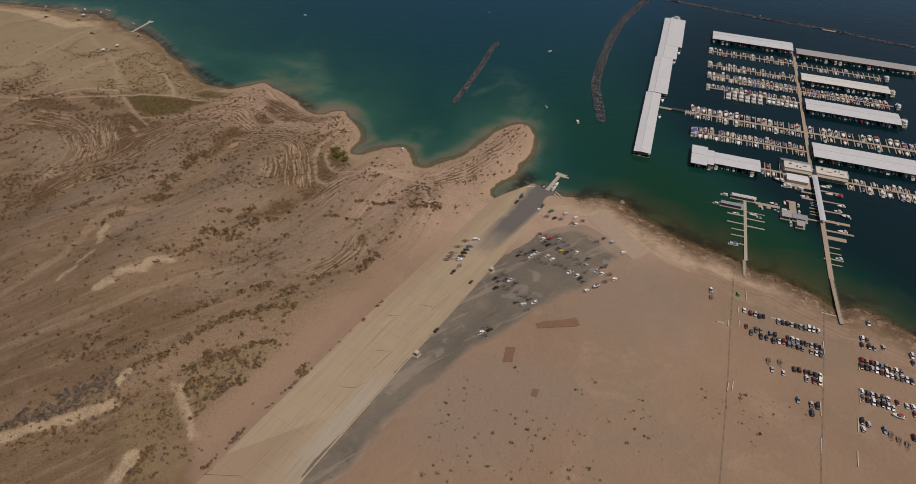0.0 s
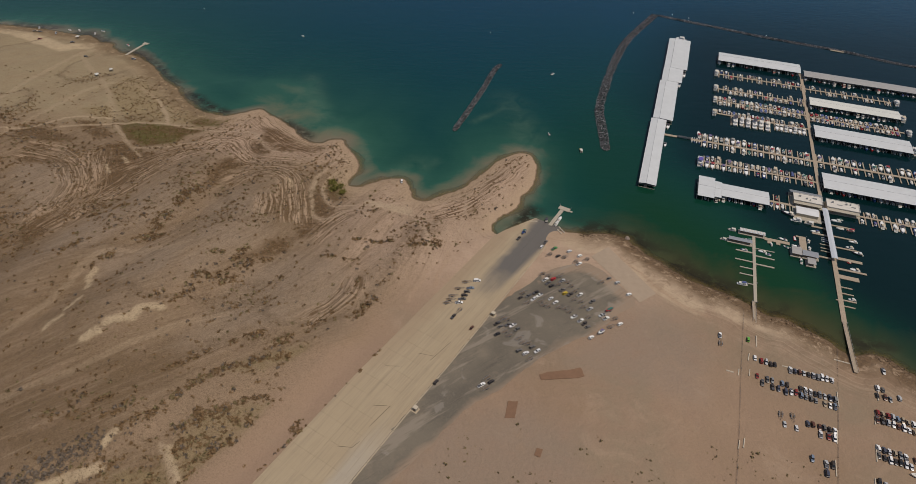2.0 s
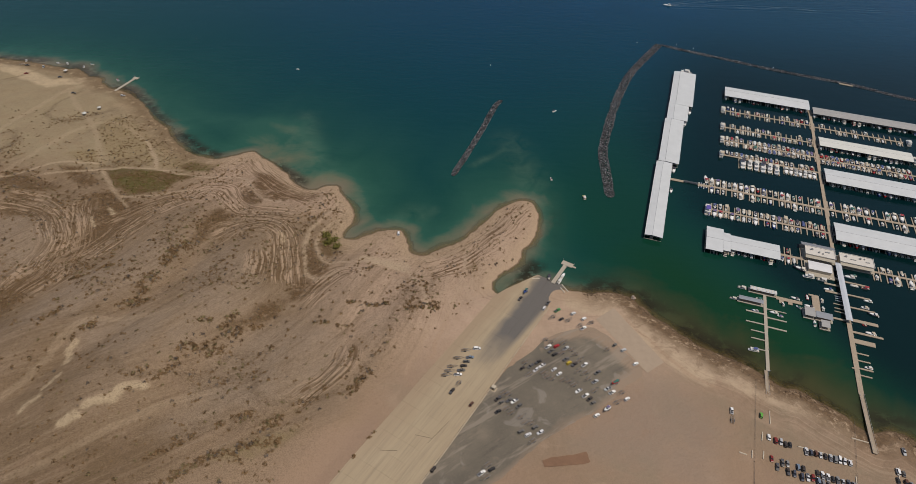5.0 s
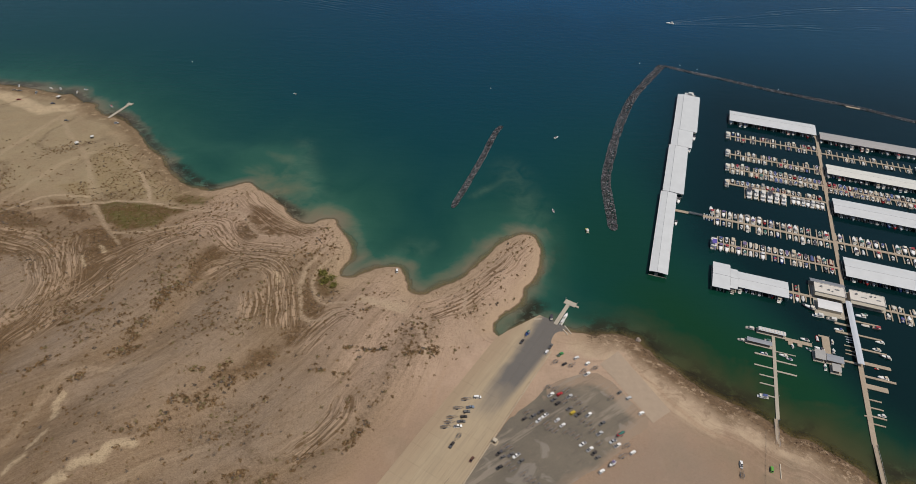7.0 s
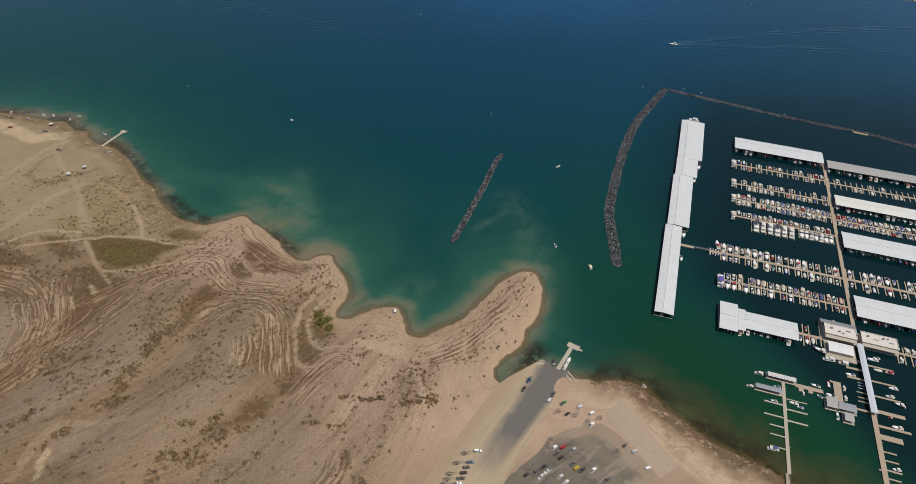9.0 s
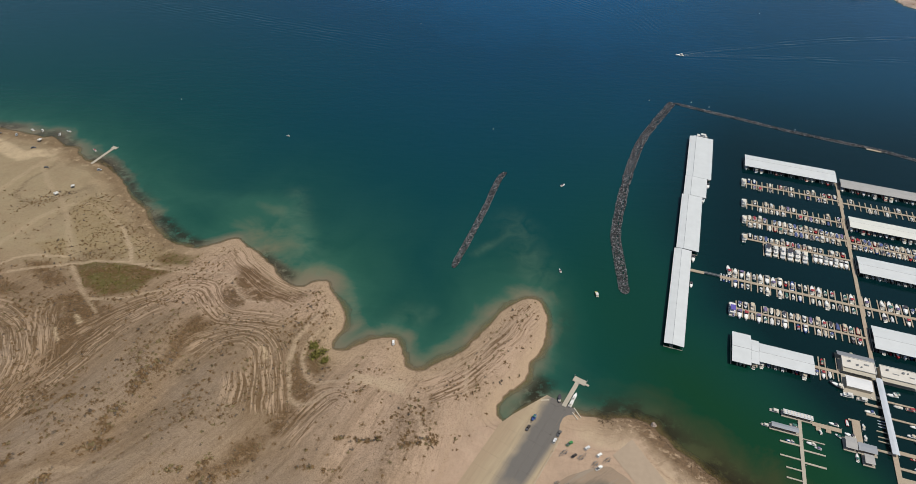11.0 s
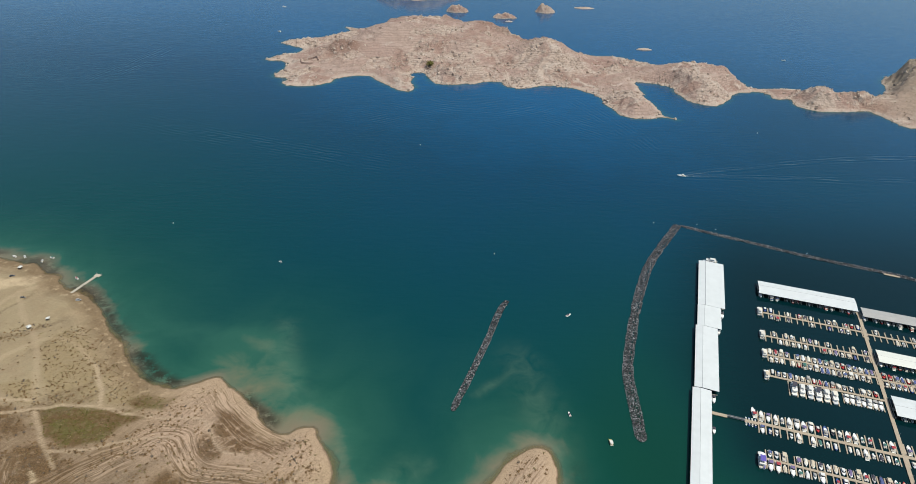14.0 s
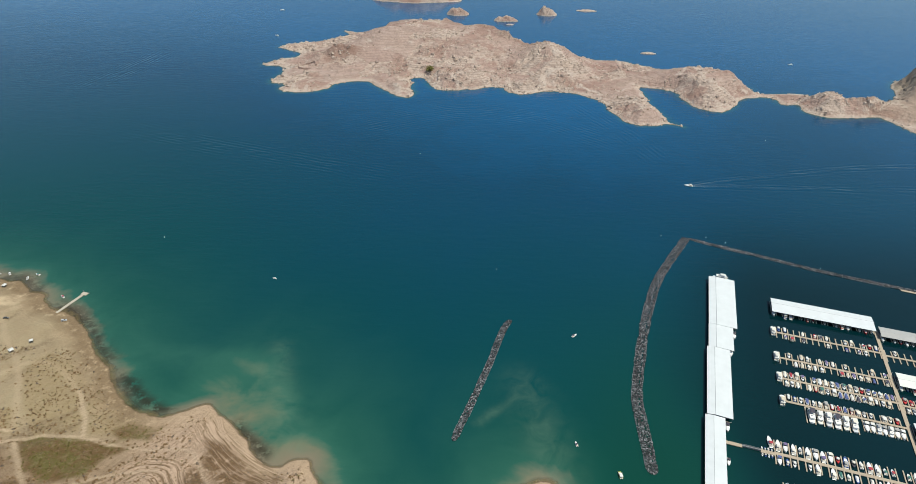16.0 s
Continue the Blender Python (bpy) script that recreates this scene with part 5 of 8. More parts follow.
# ---- roofed docks ----
def covered_dock(u0, u1, v0, v1, label, roof=None, ridge=0.5, eave=4.3, rise=0.7, boats=True, along_u=True, posts=9.0):
    """A gabled metal roof on posts over floating slips; ridge: where across its width it peaks."""
    t = thing("covered_dock", MARINA, label, "covered dock", "roofed boat docks")
    roof = roof or WHITE_ROOF

    def at(s, c, z):
        return (u0 + s * (u1 - u0), v0 + c * (v1 - v0), z) if along_u else (u0 + c * (u1 - u0), v0 + s * (v1 - v0), z)

    for name, a, b, za, zb in (("roof_slope", 0.0, ridge, eave, eave + rise), ("roof_slope", ridge, 1.0, eave + rise, eave)):
        slope = part(name, loft([[at(s, a, za), at(s, b, zb), at(s, b, zb - 0.16), at(s, a, za - 0.16)] for s in (0.0, 1.0)]), roof, t)
    part("ridge_cap", loft([[at(s, ridge - 0.007, eave + rise), at(s, ridge, eave + rise + 0.07), at(s, ridge + 0.007, eave + rise), at(s, ridge, eave + rise - 0.05)] for s in (0.0, 1.0)]), DARK_ROOF, slope, "dark ridge cap")
    for c in (0.0, 1.0):
        part("eave_beam", loft([[at(s, c, eave - 0.17), at(s, c + (0.012 if c == 0 else -0.012), eave - 0.17), at(s, c + (0.012 if c == 0 else -0.012), eave - 0.6), at(s, c, eave - 0.6)] for s in (0.0, 1.0)]), DARK_STEEL, t)
    for s in (0.0, 1.0):
        i = 0.002 if s == 0 else 0.998
        part("gable_truss", loft([[at(x, 0.02, eave - 0.6), at(x, 0.98, eave - 0.6), at(x, 0.98, eave - 0.2), at(x, ridge, eave + rise - 0.2), at(x, 0.02, eave - 0.2)] for x in (i, i + (0.002 if s == 0 else -0.002))]), DARK_STEEL, t)
    length, width = ((u1 - u0), (v1 - v0)) if along_u else ((v1 - v0), (u1 - u0))
    n = max(2, int(length / posts))
    for k in range(n + 1):
        for c in (0.03, ridge, 0.97):
            a = at(min(0.995, max(0.005, k / n)), c, 0)
            part("post", rod(bmesh.new(), (a[0], a[1], 0.3), (a[0], a[1], eave - 0.2 + (rise if c == ridge else 0)), 0.11, 6), STEEL, t)
    h = 1.2 / width
    part("walkway", loft([[at(s, ridge - h, 0.15), at(s, ridge + h, 0.15), at(s, ridge + h, 0.62), at(s, ridge - h, 0.62)] for s in (0.0, 1.0)]), CONCRETE_DECK, t)
    for k in range(int(length / 4.6) + 1):
        s = min(0.998, (k * 4.6) / length + 0.002)
        e = 0.4 / length
        part("finger", loft([[at(x, 0.02, 0.12), at(x, 0.98, 0.12), at(x, 0.98, 0.5), at(x, 0.02, 0.5)] for x in (s - e if k else s, s + e)]), CONCRETE_DECK, t)
    if boats:
        for k in range(int(length / 4.6)):
            if rng.random() < 0.8:
                s = (k * 4.6 + 2.3) / length
                for c in boats:
                    p = at(s, c + rng.uniform(-0.03, 0.03), 0)
                    turn = (0 if c < 0.5 else 180) if along_u else (-90 if c < 0.5 else 90)
                    moor(rng.choice(["runabout", "covered", "cruiser", "cruiser"]), berth(p[0], p[1], turn + (180 if rng.random() < 0.6 else 0), 0, rng.uniform(0.82, 0.98)))
    return t


S = (0.14,)
covered_dock(-138.2, -124.4, -91, 16.6, "long white metal roof over floating boat slips", ridge=0.42, along_u=False, boats=())
covered_dock(-136.9, -118.9, 17.4, 96.0, "long white metal roof over floating boat slips", ridge=0.32, along_u=False, boats=())
covered_dock(-135.6, -115.8, 96.2, 127.2, "long white metal roof over floating boat slips", ridge=0.30, along_u=False, boats=())
covered_dock(-135.4, -112.3, 127.4, 203, "long white metal roof over floating boat slips", ridge=0.27, along_u=False, boats=())
covered_dock(-81.8, 1.0, 164.5, 185.5, "wide white metal roof over boat slips, boats below", ridge=0.6, boats=S)
covered_dock(3.8, 120.0, 158.5, 172.5, "narrow pale grey metal roof over boat slips", roof=ASH_ROOF, boats=S)
covered_dock(4.6, 85.0, 96.5, 112.5, "cream white metal roof over boat slips, boats below", roof=roof_material("cream_white_roof_sheet", (0.64, 0.64, 0.59)), boats=S)
covered_dock(4.6, 85.0, 35.5, 57.0, "wide white metal roof over boat slips, boats below", boats=S)
covered_dock(4.6, 86.0, -46.5, -23.5, "wide white metal roof over boat slips, boats below", boats=S)
covered_dock(-92.3, -79.5, -92.0, -63.6, "wide end of a white roof over boat slips", boats=S, posts=6)
covered_dock(-79.4, -74.2, -89.5, -67.5, "middle bay of a white roof over boat slips", boats=S, posts=5)
covered_dock(-74.1, -38.3, -86.5, -69.0, "white metal roof over boat slips, boats below", boats=S)
moor("houseboat", berth(-124, 209.5, 90, 0, 0.95), HULLS[0], CLOTHS[0])
for v, size in ((122, 0.9), (98, 1.0), (12, 0.9), (-20, 0.7)):
    moor("cruiser", berth(-114.2 - (0 if v > 100 else 3.4 if v > 50 else 8.0), v, 180, 0, size), HULLS[0], CLOTHS[5])
moor("houseboat", berth(88.5, 105, 0, 0, 0.9), HULLS[1], CLOTHS[1])
moor("houseboat", berth(88.8, 46, 0, 0, 1.0), HULLS[0], CLOTHS[0])

# the footbridge between the long roof and the fifth dock, with rental craft round its float
bridge = thing("footbridge", MARINA, "timber and steel footbridge between two docks", "footbridge")
part("deck", boxes((-124, -113, -4.0, -1.0, 0.2, 0.7)), TIMBER, bridge)
part("gangway", boxes((-113, -101, -3.2, -1.6, 0.3, 0.75)), STEEL, bridge)
for v in (-3.2, -1.6):
    part("rail", boxes((-113, -101, v - 0.04, v + 0.04, 0.75, 1.7)), STEEL, bridge)
part("float", boxes((-101, -92, -4.0, -1.0, 0.15, 0.65)), TIMBER, bridge)
for k in range(4):
    for v, turn in ((0.4, 0), (-5.6, 180)):
        moor("runabout", berth(-100 + k * 2.1, v, turn, 0, 0.5), HULLS[5] if k % 2 else HULLS[0], CLOTHS[8])


# ---- the floating marina store and its jetties ----
def rooftop_unit(u, v, z, su, sv, h):
    t = thing("rooftop_unit", MARINA @ Matrix.Translation((u, v, z)), "grey metal cooling unit standing on the flat roof", "air conditioner", "units on the store roof")
    part("casing", boxes((-su / 2, su / 2, -sv / 2, sv / 2, 0, h), bevel=0.06), STEEL, t)
    part("fan_grille", rod(bmesh.new(), (0, 0, h), (0, 0, h + 0.08), min(su, sv) * 0.35, 12), DARK_STEEL, t)


def store(u0, u1, v0, v1, label):
    t = thing("marina_store", MARINA, label, "building", "floating marina buildings")
    part("float", boxes((u0 - 1.5, u1 + 1.5, v0 - 2.5, v1 + 1.5, 0.1, 0.6)), CONCRETE_DECK, t)
    part("wall", boxes((u0, u1, v0, v1, 0.6, 4.3)), PLASTER, t)
    part("flat_roof", boxes((u0 - 0.3, u1 + 0.3, v0 - 0.3, v1 + 0.3, 4.3, 4.5)), CREAM_ROOF, t)
    for b in ((u0 - 0.4, u1 + 0.4, v0 - 0.4, v0 - 0.1, 4.3, 4.95), (u0 - 0.4, u1 + 0.4, v1 + 0.1, v1 + 0.4, 4.3, 4.95), (u0 - 0.4, u0 - 0.1, v0 - 0.1, v1 + 0.1, 4.3, 4.95), (u1 + 0.1, u1 + 0.4, v0 - 0.1, v1 + 0.1, 4.3, 4.95)):
        part("parapet", boxes(b), CREAM_ROOF, t)
    part("porch_roof", loft([[(x, v0 - 0.4, 3.9), (x, v0 - 3.0, 3.3), (x, v0 - 3.0, 3.15), (x, v0 - 0.4, 3.75)] for x in (u0, u1)]), TAN_ROOF, t)
    n = int((u1 - u0) / 3)
    for k in range(n):
        a = u0 + (k + 0.5) * (u1 - u0) / n
        if k % 3 == 1:
            leaf = part("door", boxes((a - 0.5, a + 0.5, v0 - 0.06, v0 + 0.02, 0.62, 2.7)), WOODWORK, t)
            part("handle", boxes((a + 0.32, a + 0.4, v0 - 0.12, v0 - 0.06, 1.5, 1.75)), STEEL, leaf)
        else:
            pane = part("window", boxes((a - 0.8, a + 0.8, v0 - 0.05, v0 + 0.02, 1.5, 2.7)), GLASS, t)
            part("sill", boxes((a - 0.9, a + 0.9, v0 - 0.14, v0 - 0.02, 1.4, 1.49)), CREAM_ROOF, pane)
        part("porch_post", rod(bmesh.new(), (a, v0 - 2.8, 0.5), (a, v0 - 2.8, 3.2), 0.09, 6), STEEL, t)
    return t


store(-19.5, 1.2, -72.0, -62.5, "tan floating marina store with a cream flat roof")
store(4.8, 28.0, -72.5, -62.5, "tan floating marina store with a cream flat roof")
part("lean_to_roof", loft([[(x, -61.8, 4.6), (x, -56.8, 3.4), (x, -56.8, 3.25), (x, -61.8, 4.45)] for x in (-22.0, 2.0)]), DARK_ROOF, thing("boat_shed_roof", MARINA, "dark grey lean-to metal roof behind the store", "roof"))
shed = bpy.data.objects["boat_shed_roof"]
for k in range(6):
    part("post", rod(bmesh.new(), (-21.5 + k * 4.6, -57.0, 0.2), (-21.5 + k * 4.6, -57.0, 3.3), 0.1, 6), STEEL, shed)
part("deck", boxes((-22, 2, -61.4, -56.5, 0.1, 0.6)), TIMBER, shed)
annex = thing("dock_annex", MARINA, "low annex with a pale grey roof on the store float", "building", "floating marina buildings")
part("float", boxes((-20, 0.5, -92, -75, 0.08, 0.56)), CONCRETE_DECK, annex)
part("wall", boxes((-18, -2.4, -87.5, -78.5, 0.56, 3.3)), PLASTER, annex)
part("roof", loft([[(x, -78.2, 3.3), (x, -83, 3.9), (x, -87.8, 3.3), (x, -87.8, 3.15), (x, -83, 3.75), (x, -78.2, 3.15)] for x in (-18.4, -2.0)]), roof_material("pale_grey_roof_sheet", (0.66, 0.66, 0.66)), annex)
for u, v, su, sv, h in ((-15, -66, 1.6, 1.2, 1.0), (-10, -68, 1.2, 1.2, 0.9), (-4, -66, 3.0, 0.8, 0.7), (-7.5, -69, 1.0, 0.8, 0.8), (9, -66, 1.4, 1.2, 1.0), (14, -68, 4.0, 0.5, 0.5), (19, -65.5, 1.3, 1.3, 1.0), (24, -68, 3.0, 0.6, 0.6), (22, -65, 0.9, 0.9, 0.8)):
    rooftop_unit(u, v, 4.5, su, sv, h)
dock("small timber dock beside the store with boats", (-37, -20, -76, -73.5), [(-34, -33.2, -86, -64.5), (-29.8, -29, -84, -64.5), (-25.4, -24.6, -82, -73.5), (-22.2, -21.4, -83, -62)])
for u, v, turn, kind, size in ((-31.4, -68.5, 0, "runabout", 0.85), (-31.4, -80.5, 180, "cruiser", 0.75), (-35.6, -80, 180, "runabout", 0.85), (-27.2, -79.5, 180, "covered", 0.9), (-23.8, -87, 70, "cruiser", 1.0), (-18, -94, 95, "houseboat", 0.6), (-9, -94.5, 90, "pontoon", 1.0), (-12, -55, 92, "runabout", 0.9)):
    moor(kind, berth(u, v, turn, 0, size))

# the roofed gangway and the long pier to the shore
canopy = thing("gangway_canopy", MARINA, "pale blue metal canopy over the gangway to the store", "canopy")
part("canopy_roof", loft([[(1.1 + a, v, 3.3), (3.2 + a, v, 3.7), (5.3 + a, v, 3.3), (5.3 + a, v, 3.18), (3.2 + a, v, 3.56), (1.1 + a, v, 3.18)] for v, a in ((-134.5, 1.2), (-74.0, 0.0))]), BLUE_ROOF, canopy)
for k in range(11):
    for u in (1.4, 5.0):
        part("post", rod(bmesh.new(), (u + 1.2 * k / 10, -74.5 - k * 5.9, 0.5), (u + 1.2 * k / 10, -74.5 - k * 5.9, 3.3), 0.08, 6), STEEL, canopy)
E_FINGERS = [(-90.5, 23, 0.7), (-104.3, 22.5, 0.7), (-117.2, 23.5, 0.7), (-130, 24, 1.4), (-141.7, 25.5, 0.9), (-150, 19.5, 2.0), (-161, 14, 0.5), (-167.4, 14.2, 0.5), (-174.2, 15, 0.6), (-180, 13.5, 0.5)]
W_FINGERS = [(-89, -10.4, 0.9), (-97, -7.3, 0.9), (-105.5, -7.6, 0.9), (-117.2, -3.2, 0.4), (-121.6, -3.0, 0.4), (-125, -3.2, 0.4), (-175.2, 2.0, 0.5)]
dock("long timber pier from the shore to the marina store", (3.4, 6.6, -196, -73), [(6.6, e, v - w, v + w) for v, e, w in E_FINGERS] + [(e, 3.4, v - w, v + w) for v, e, w in W_FINGERS])
pier = thing("shore_gangway", MARINA, "timber gangway with rails from shore to the floating pier", "gangway", "gangways to the shore")
part("deck", loft([[(3.8 + a, v, z), (6.2 + a, v, z), (6.2 + a, v, z - 0.4), (3.8 + a, v, z - 0.4)] for v, z, a in ((-240, 3.0, 0.9), (-226, 2.0, 0.6), (-196, 0.62, 0.0))]), TIMBER, pier)
for u in (3.8, 6.2):
    part("rail", loft([[(u + a - 0.05, v, z + 0.9), (u + a + 0.05, v, z + 0.9), (u + a + 0.05, v, z + 1.0), (u + a - 0.05, v, z + 1.0)] for v, z, a in ((-240, 3.0, 0.9), (-226, 2.0, 0.6), (-196, 0.62, 0.0))]), STEEL, pier)
for u, v, turn, kind, size in ((11, -84, 95, "cruiser", 0.9), (20.5, -92.8, 95, "pontoon", 1.0), (13.2, -93, 90, "covered", 1.0), (20.5, -106.6, 92, "cruiser", 0.75), (17.5, -114.6, 92, "runabout", 1.1), (22, -119.6, 80, "cruiser", 0.9), (15, -132.5, 92, "runabout", 0.6), (17.8, -139.4, 92, "cruiser", 0.85), (12.3, -172, 95, "runabout", 1.0),
                              (-5.5, -103.3, 95, "cruiser", 0.8), (-3, -91, 92, "runabout", 0.6), (14, -81.5, 92, "runabout", 0.9)):
    moor(kind, berth(u, v, turn, 0, size * 0.82))
for k in range(3):
    for j in range(3):
        moor("runabout", berth(-0.6 + j * 1.3, -108.5 - k * 2.3, 90, 0, 0.3), HULLS[0], CLOTHS[3], "small white and blue personal watercraft on a float")

# the short pier with its fuel float
pier1_fingers = [(-62, -50.7, -134.8, -133.2), (-62.3, -50.7, -145.5, -144.3), (-62.6, -50.7, -155.6, -154.6), (-59.5, -50.7, -163.3, -162.4), (-59.6, -50.7, -170.4, -169.5), (-59.9, -50.7, -179.4, -178.6), (-48.5, -35.6, -139.2, -138.5), (-48.5, -35.8, -147.9, -146.8), (-48.5, -36.2, -157, -155.8)]
dock("pale deck pier with narrow finger docks", (-50.7, -48.5, -196, -122), pier1_fingers, CONCRETE_DECK)
gang = thing("shore_gangway", MARINA, "grey timber gangway from the beach to the pier", "gangway", "gangways to the shore")
part("deck", loft([[(-51.8, v, z), (-49.8, v, z), (-49.8, v, z - 0.4), (-51.8, v, z - 0.4)] for v, z in ((-217, 1.9), (-196, 0.62))]), TIMBER, gang)
for u in (-51.8, -49.8):
    part("rail", loft([[(u - 0.05, v, z + 0.9), (u + 0.05, v, z + 0.9), (u + 0.05, v, z + 1.0), (u - 0.05, v, z + 1.0)] for v, z in ((-217, 1.9), (-196, 0.62))]), STEEL, gang)


def shade(u0, u1, v0, v1, roof, label, z=3.0, ribs=0):
    t = thing("dock_shelter", MARINA, label, "shelter", "shelters on the docks")
    part("float", boxes((u0 - 0.6, u1 + 0.6, v0 - 0.6, v1 + 0.6, 0.1, 0.58)), CONCRETE_DECK, t)
    part("roof", loft([[(u, v0, z), (u, (v0 + v1) / 2, z + 0.35), (u, v1, z), (u, v1, z - 0.12), (u, (v0 + v1) / 2, z + 0.23), (u, v0, z - 0.12)] for u in (u0, u1)]), roof, t)
    for k in range(ribs):
        u = u0 + (k + 0.5) * (u1 - u0) / ribs
        part("roof_panel", boxes((u - 0.55, u + 0.55, v0 + 0.5, v1 - 0.5, z + 0.34, z + 0.42)), CREAM_ROOF, t, "translucent cream roof panel")
    for u in (u0 + 0.3, u1 - 0.3):
        for v in (v0 + 0.3, v1 - 0.3):
            part("post", rod(bmesh.new(), (u, v, 0.5), (u, v, z), 0.09, 6), STEEL, t)
    part("counter", boxes((u0 + 1, u1 - 1, v0 + 1.2, v0 + 1.8, 0.58, 1.5), bevel=0.04), WOODWORK, t)
    return t


shade(-60.0, -42.0, -124.8, -121.0, GREY_ROOF, "long grey shelter with cream roof panels on a dock", ribs=9)
shade(-67.7, -51.4, -137.4, -133.6, roof_material("slate_grey_roof_sheet", (0.26, 0.28, 0.31)), "slate grey shelter over a docked boat")
shade(-24.2, -17.4, -138.4, -129.8, ASH_ROOF, "pale grey shelter on the fuel dock")
shade(-17.0, -6.2, -138.0, -131.8, roof_material("blue_grey_roof_sheet", (0.27, 0.285, 0.31)), "blue-grey shelter on the fuel dock")
shade(-14.2, -8.6, -146.0, -139.2, ASH_ROOF, "small grey hut roof on the fuel dock", 2.8)
dock("timber walkway between the pier and the fuel dock", (-42, -24.5, -126.5, -123.4), [(-40, -37, -129.5, -126.5), (-34, -31, -129, -126.5)])
dock("wide timber fuel dock", (-17.6, -12.6, -130, -113), [(-19.5, -17.6, -114.5, -113), (-6, 3.0, -133, -131.4)])
for u, v, turn, kind, size in ((-65, -122.8, 90, "pontoon", 1.0), (-71, -136, 90, "pontoon", 0.8), (-53.5, -130.5, 90, "pontoon", 0.8), (-56.5, -143.2, 90, "cruiser", 0.6), (-44, -141, 88, "cruiser", 0.7), (-40, -143, 84, "runabout", 0.8), (-58, -181, 95, "houseboat", 0.6), (-37.5, -130, 15, "houseboat", 0.35), (-29, -121, 85, "cruiser", 0.7), (-20, -126.5, 80, "cruiser", 0.8), (-10.8, -117, 0, "runabout", 0.9), (-10.8, -125.5, 0, "runabout", 0.9), (-20.6, -117, 5, "covered", 0.9), (-17.5, -142, 0, "cruiser", 0.7), (-27, -129.5, 60, "runabout", 0.8)):
    moor(kind, berth(u, v, turn, 0, size * 0.85), HULLS[2] if rng.random() < 0.7 else None, CLOTHS[8] if u < -60 else None)


# ---- the launch ramp and the lots ----
def height_at(x, y):
    h, _ = mainland_height(np.array([float(x)]), np.array([float(y)]))
    return float(h[0])


def heights_at(points):
    p = np.array(points, float)
    return mainland_height(p[:, 0], p[:, 1])[0]


def ramp_place(along, across):
    n = math.hypot(RAMP_B[0] - RAMP_A[0], RAMP_B[1] - RAMP_A[1])
    ax, ay = (RAMP_B[0] - RAMP_A[0]) / n, (RAMP_B[1] - RAMP_A[1]) / n
    return RAMP_A[0] + ax * along - ay * across, RAMP_A[1] + ay * along + ax * across


def ramp_height(along):
    return 0.15 + 0.066 * min(along, 195) + 0.012 * max(along - 195, 0)


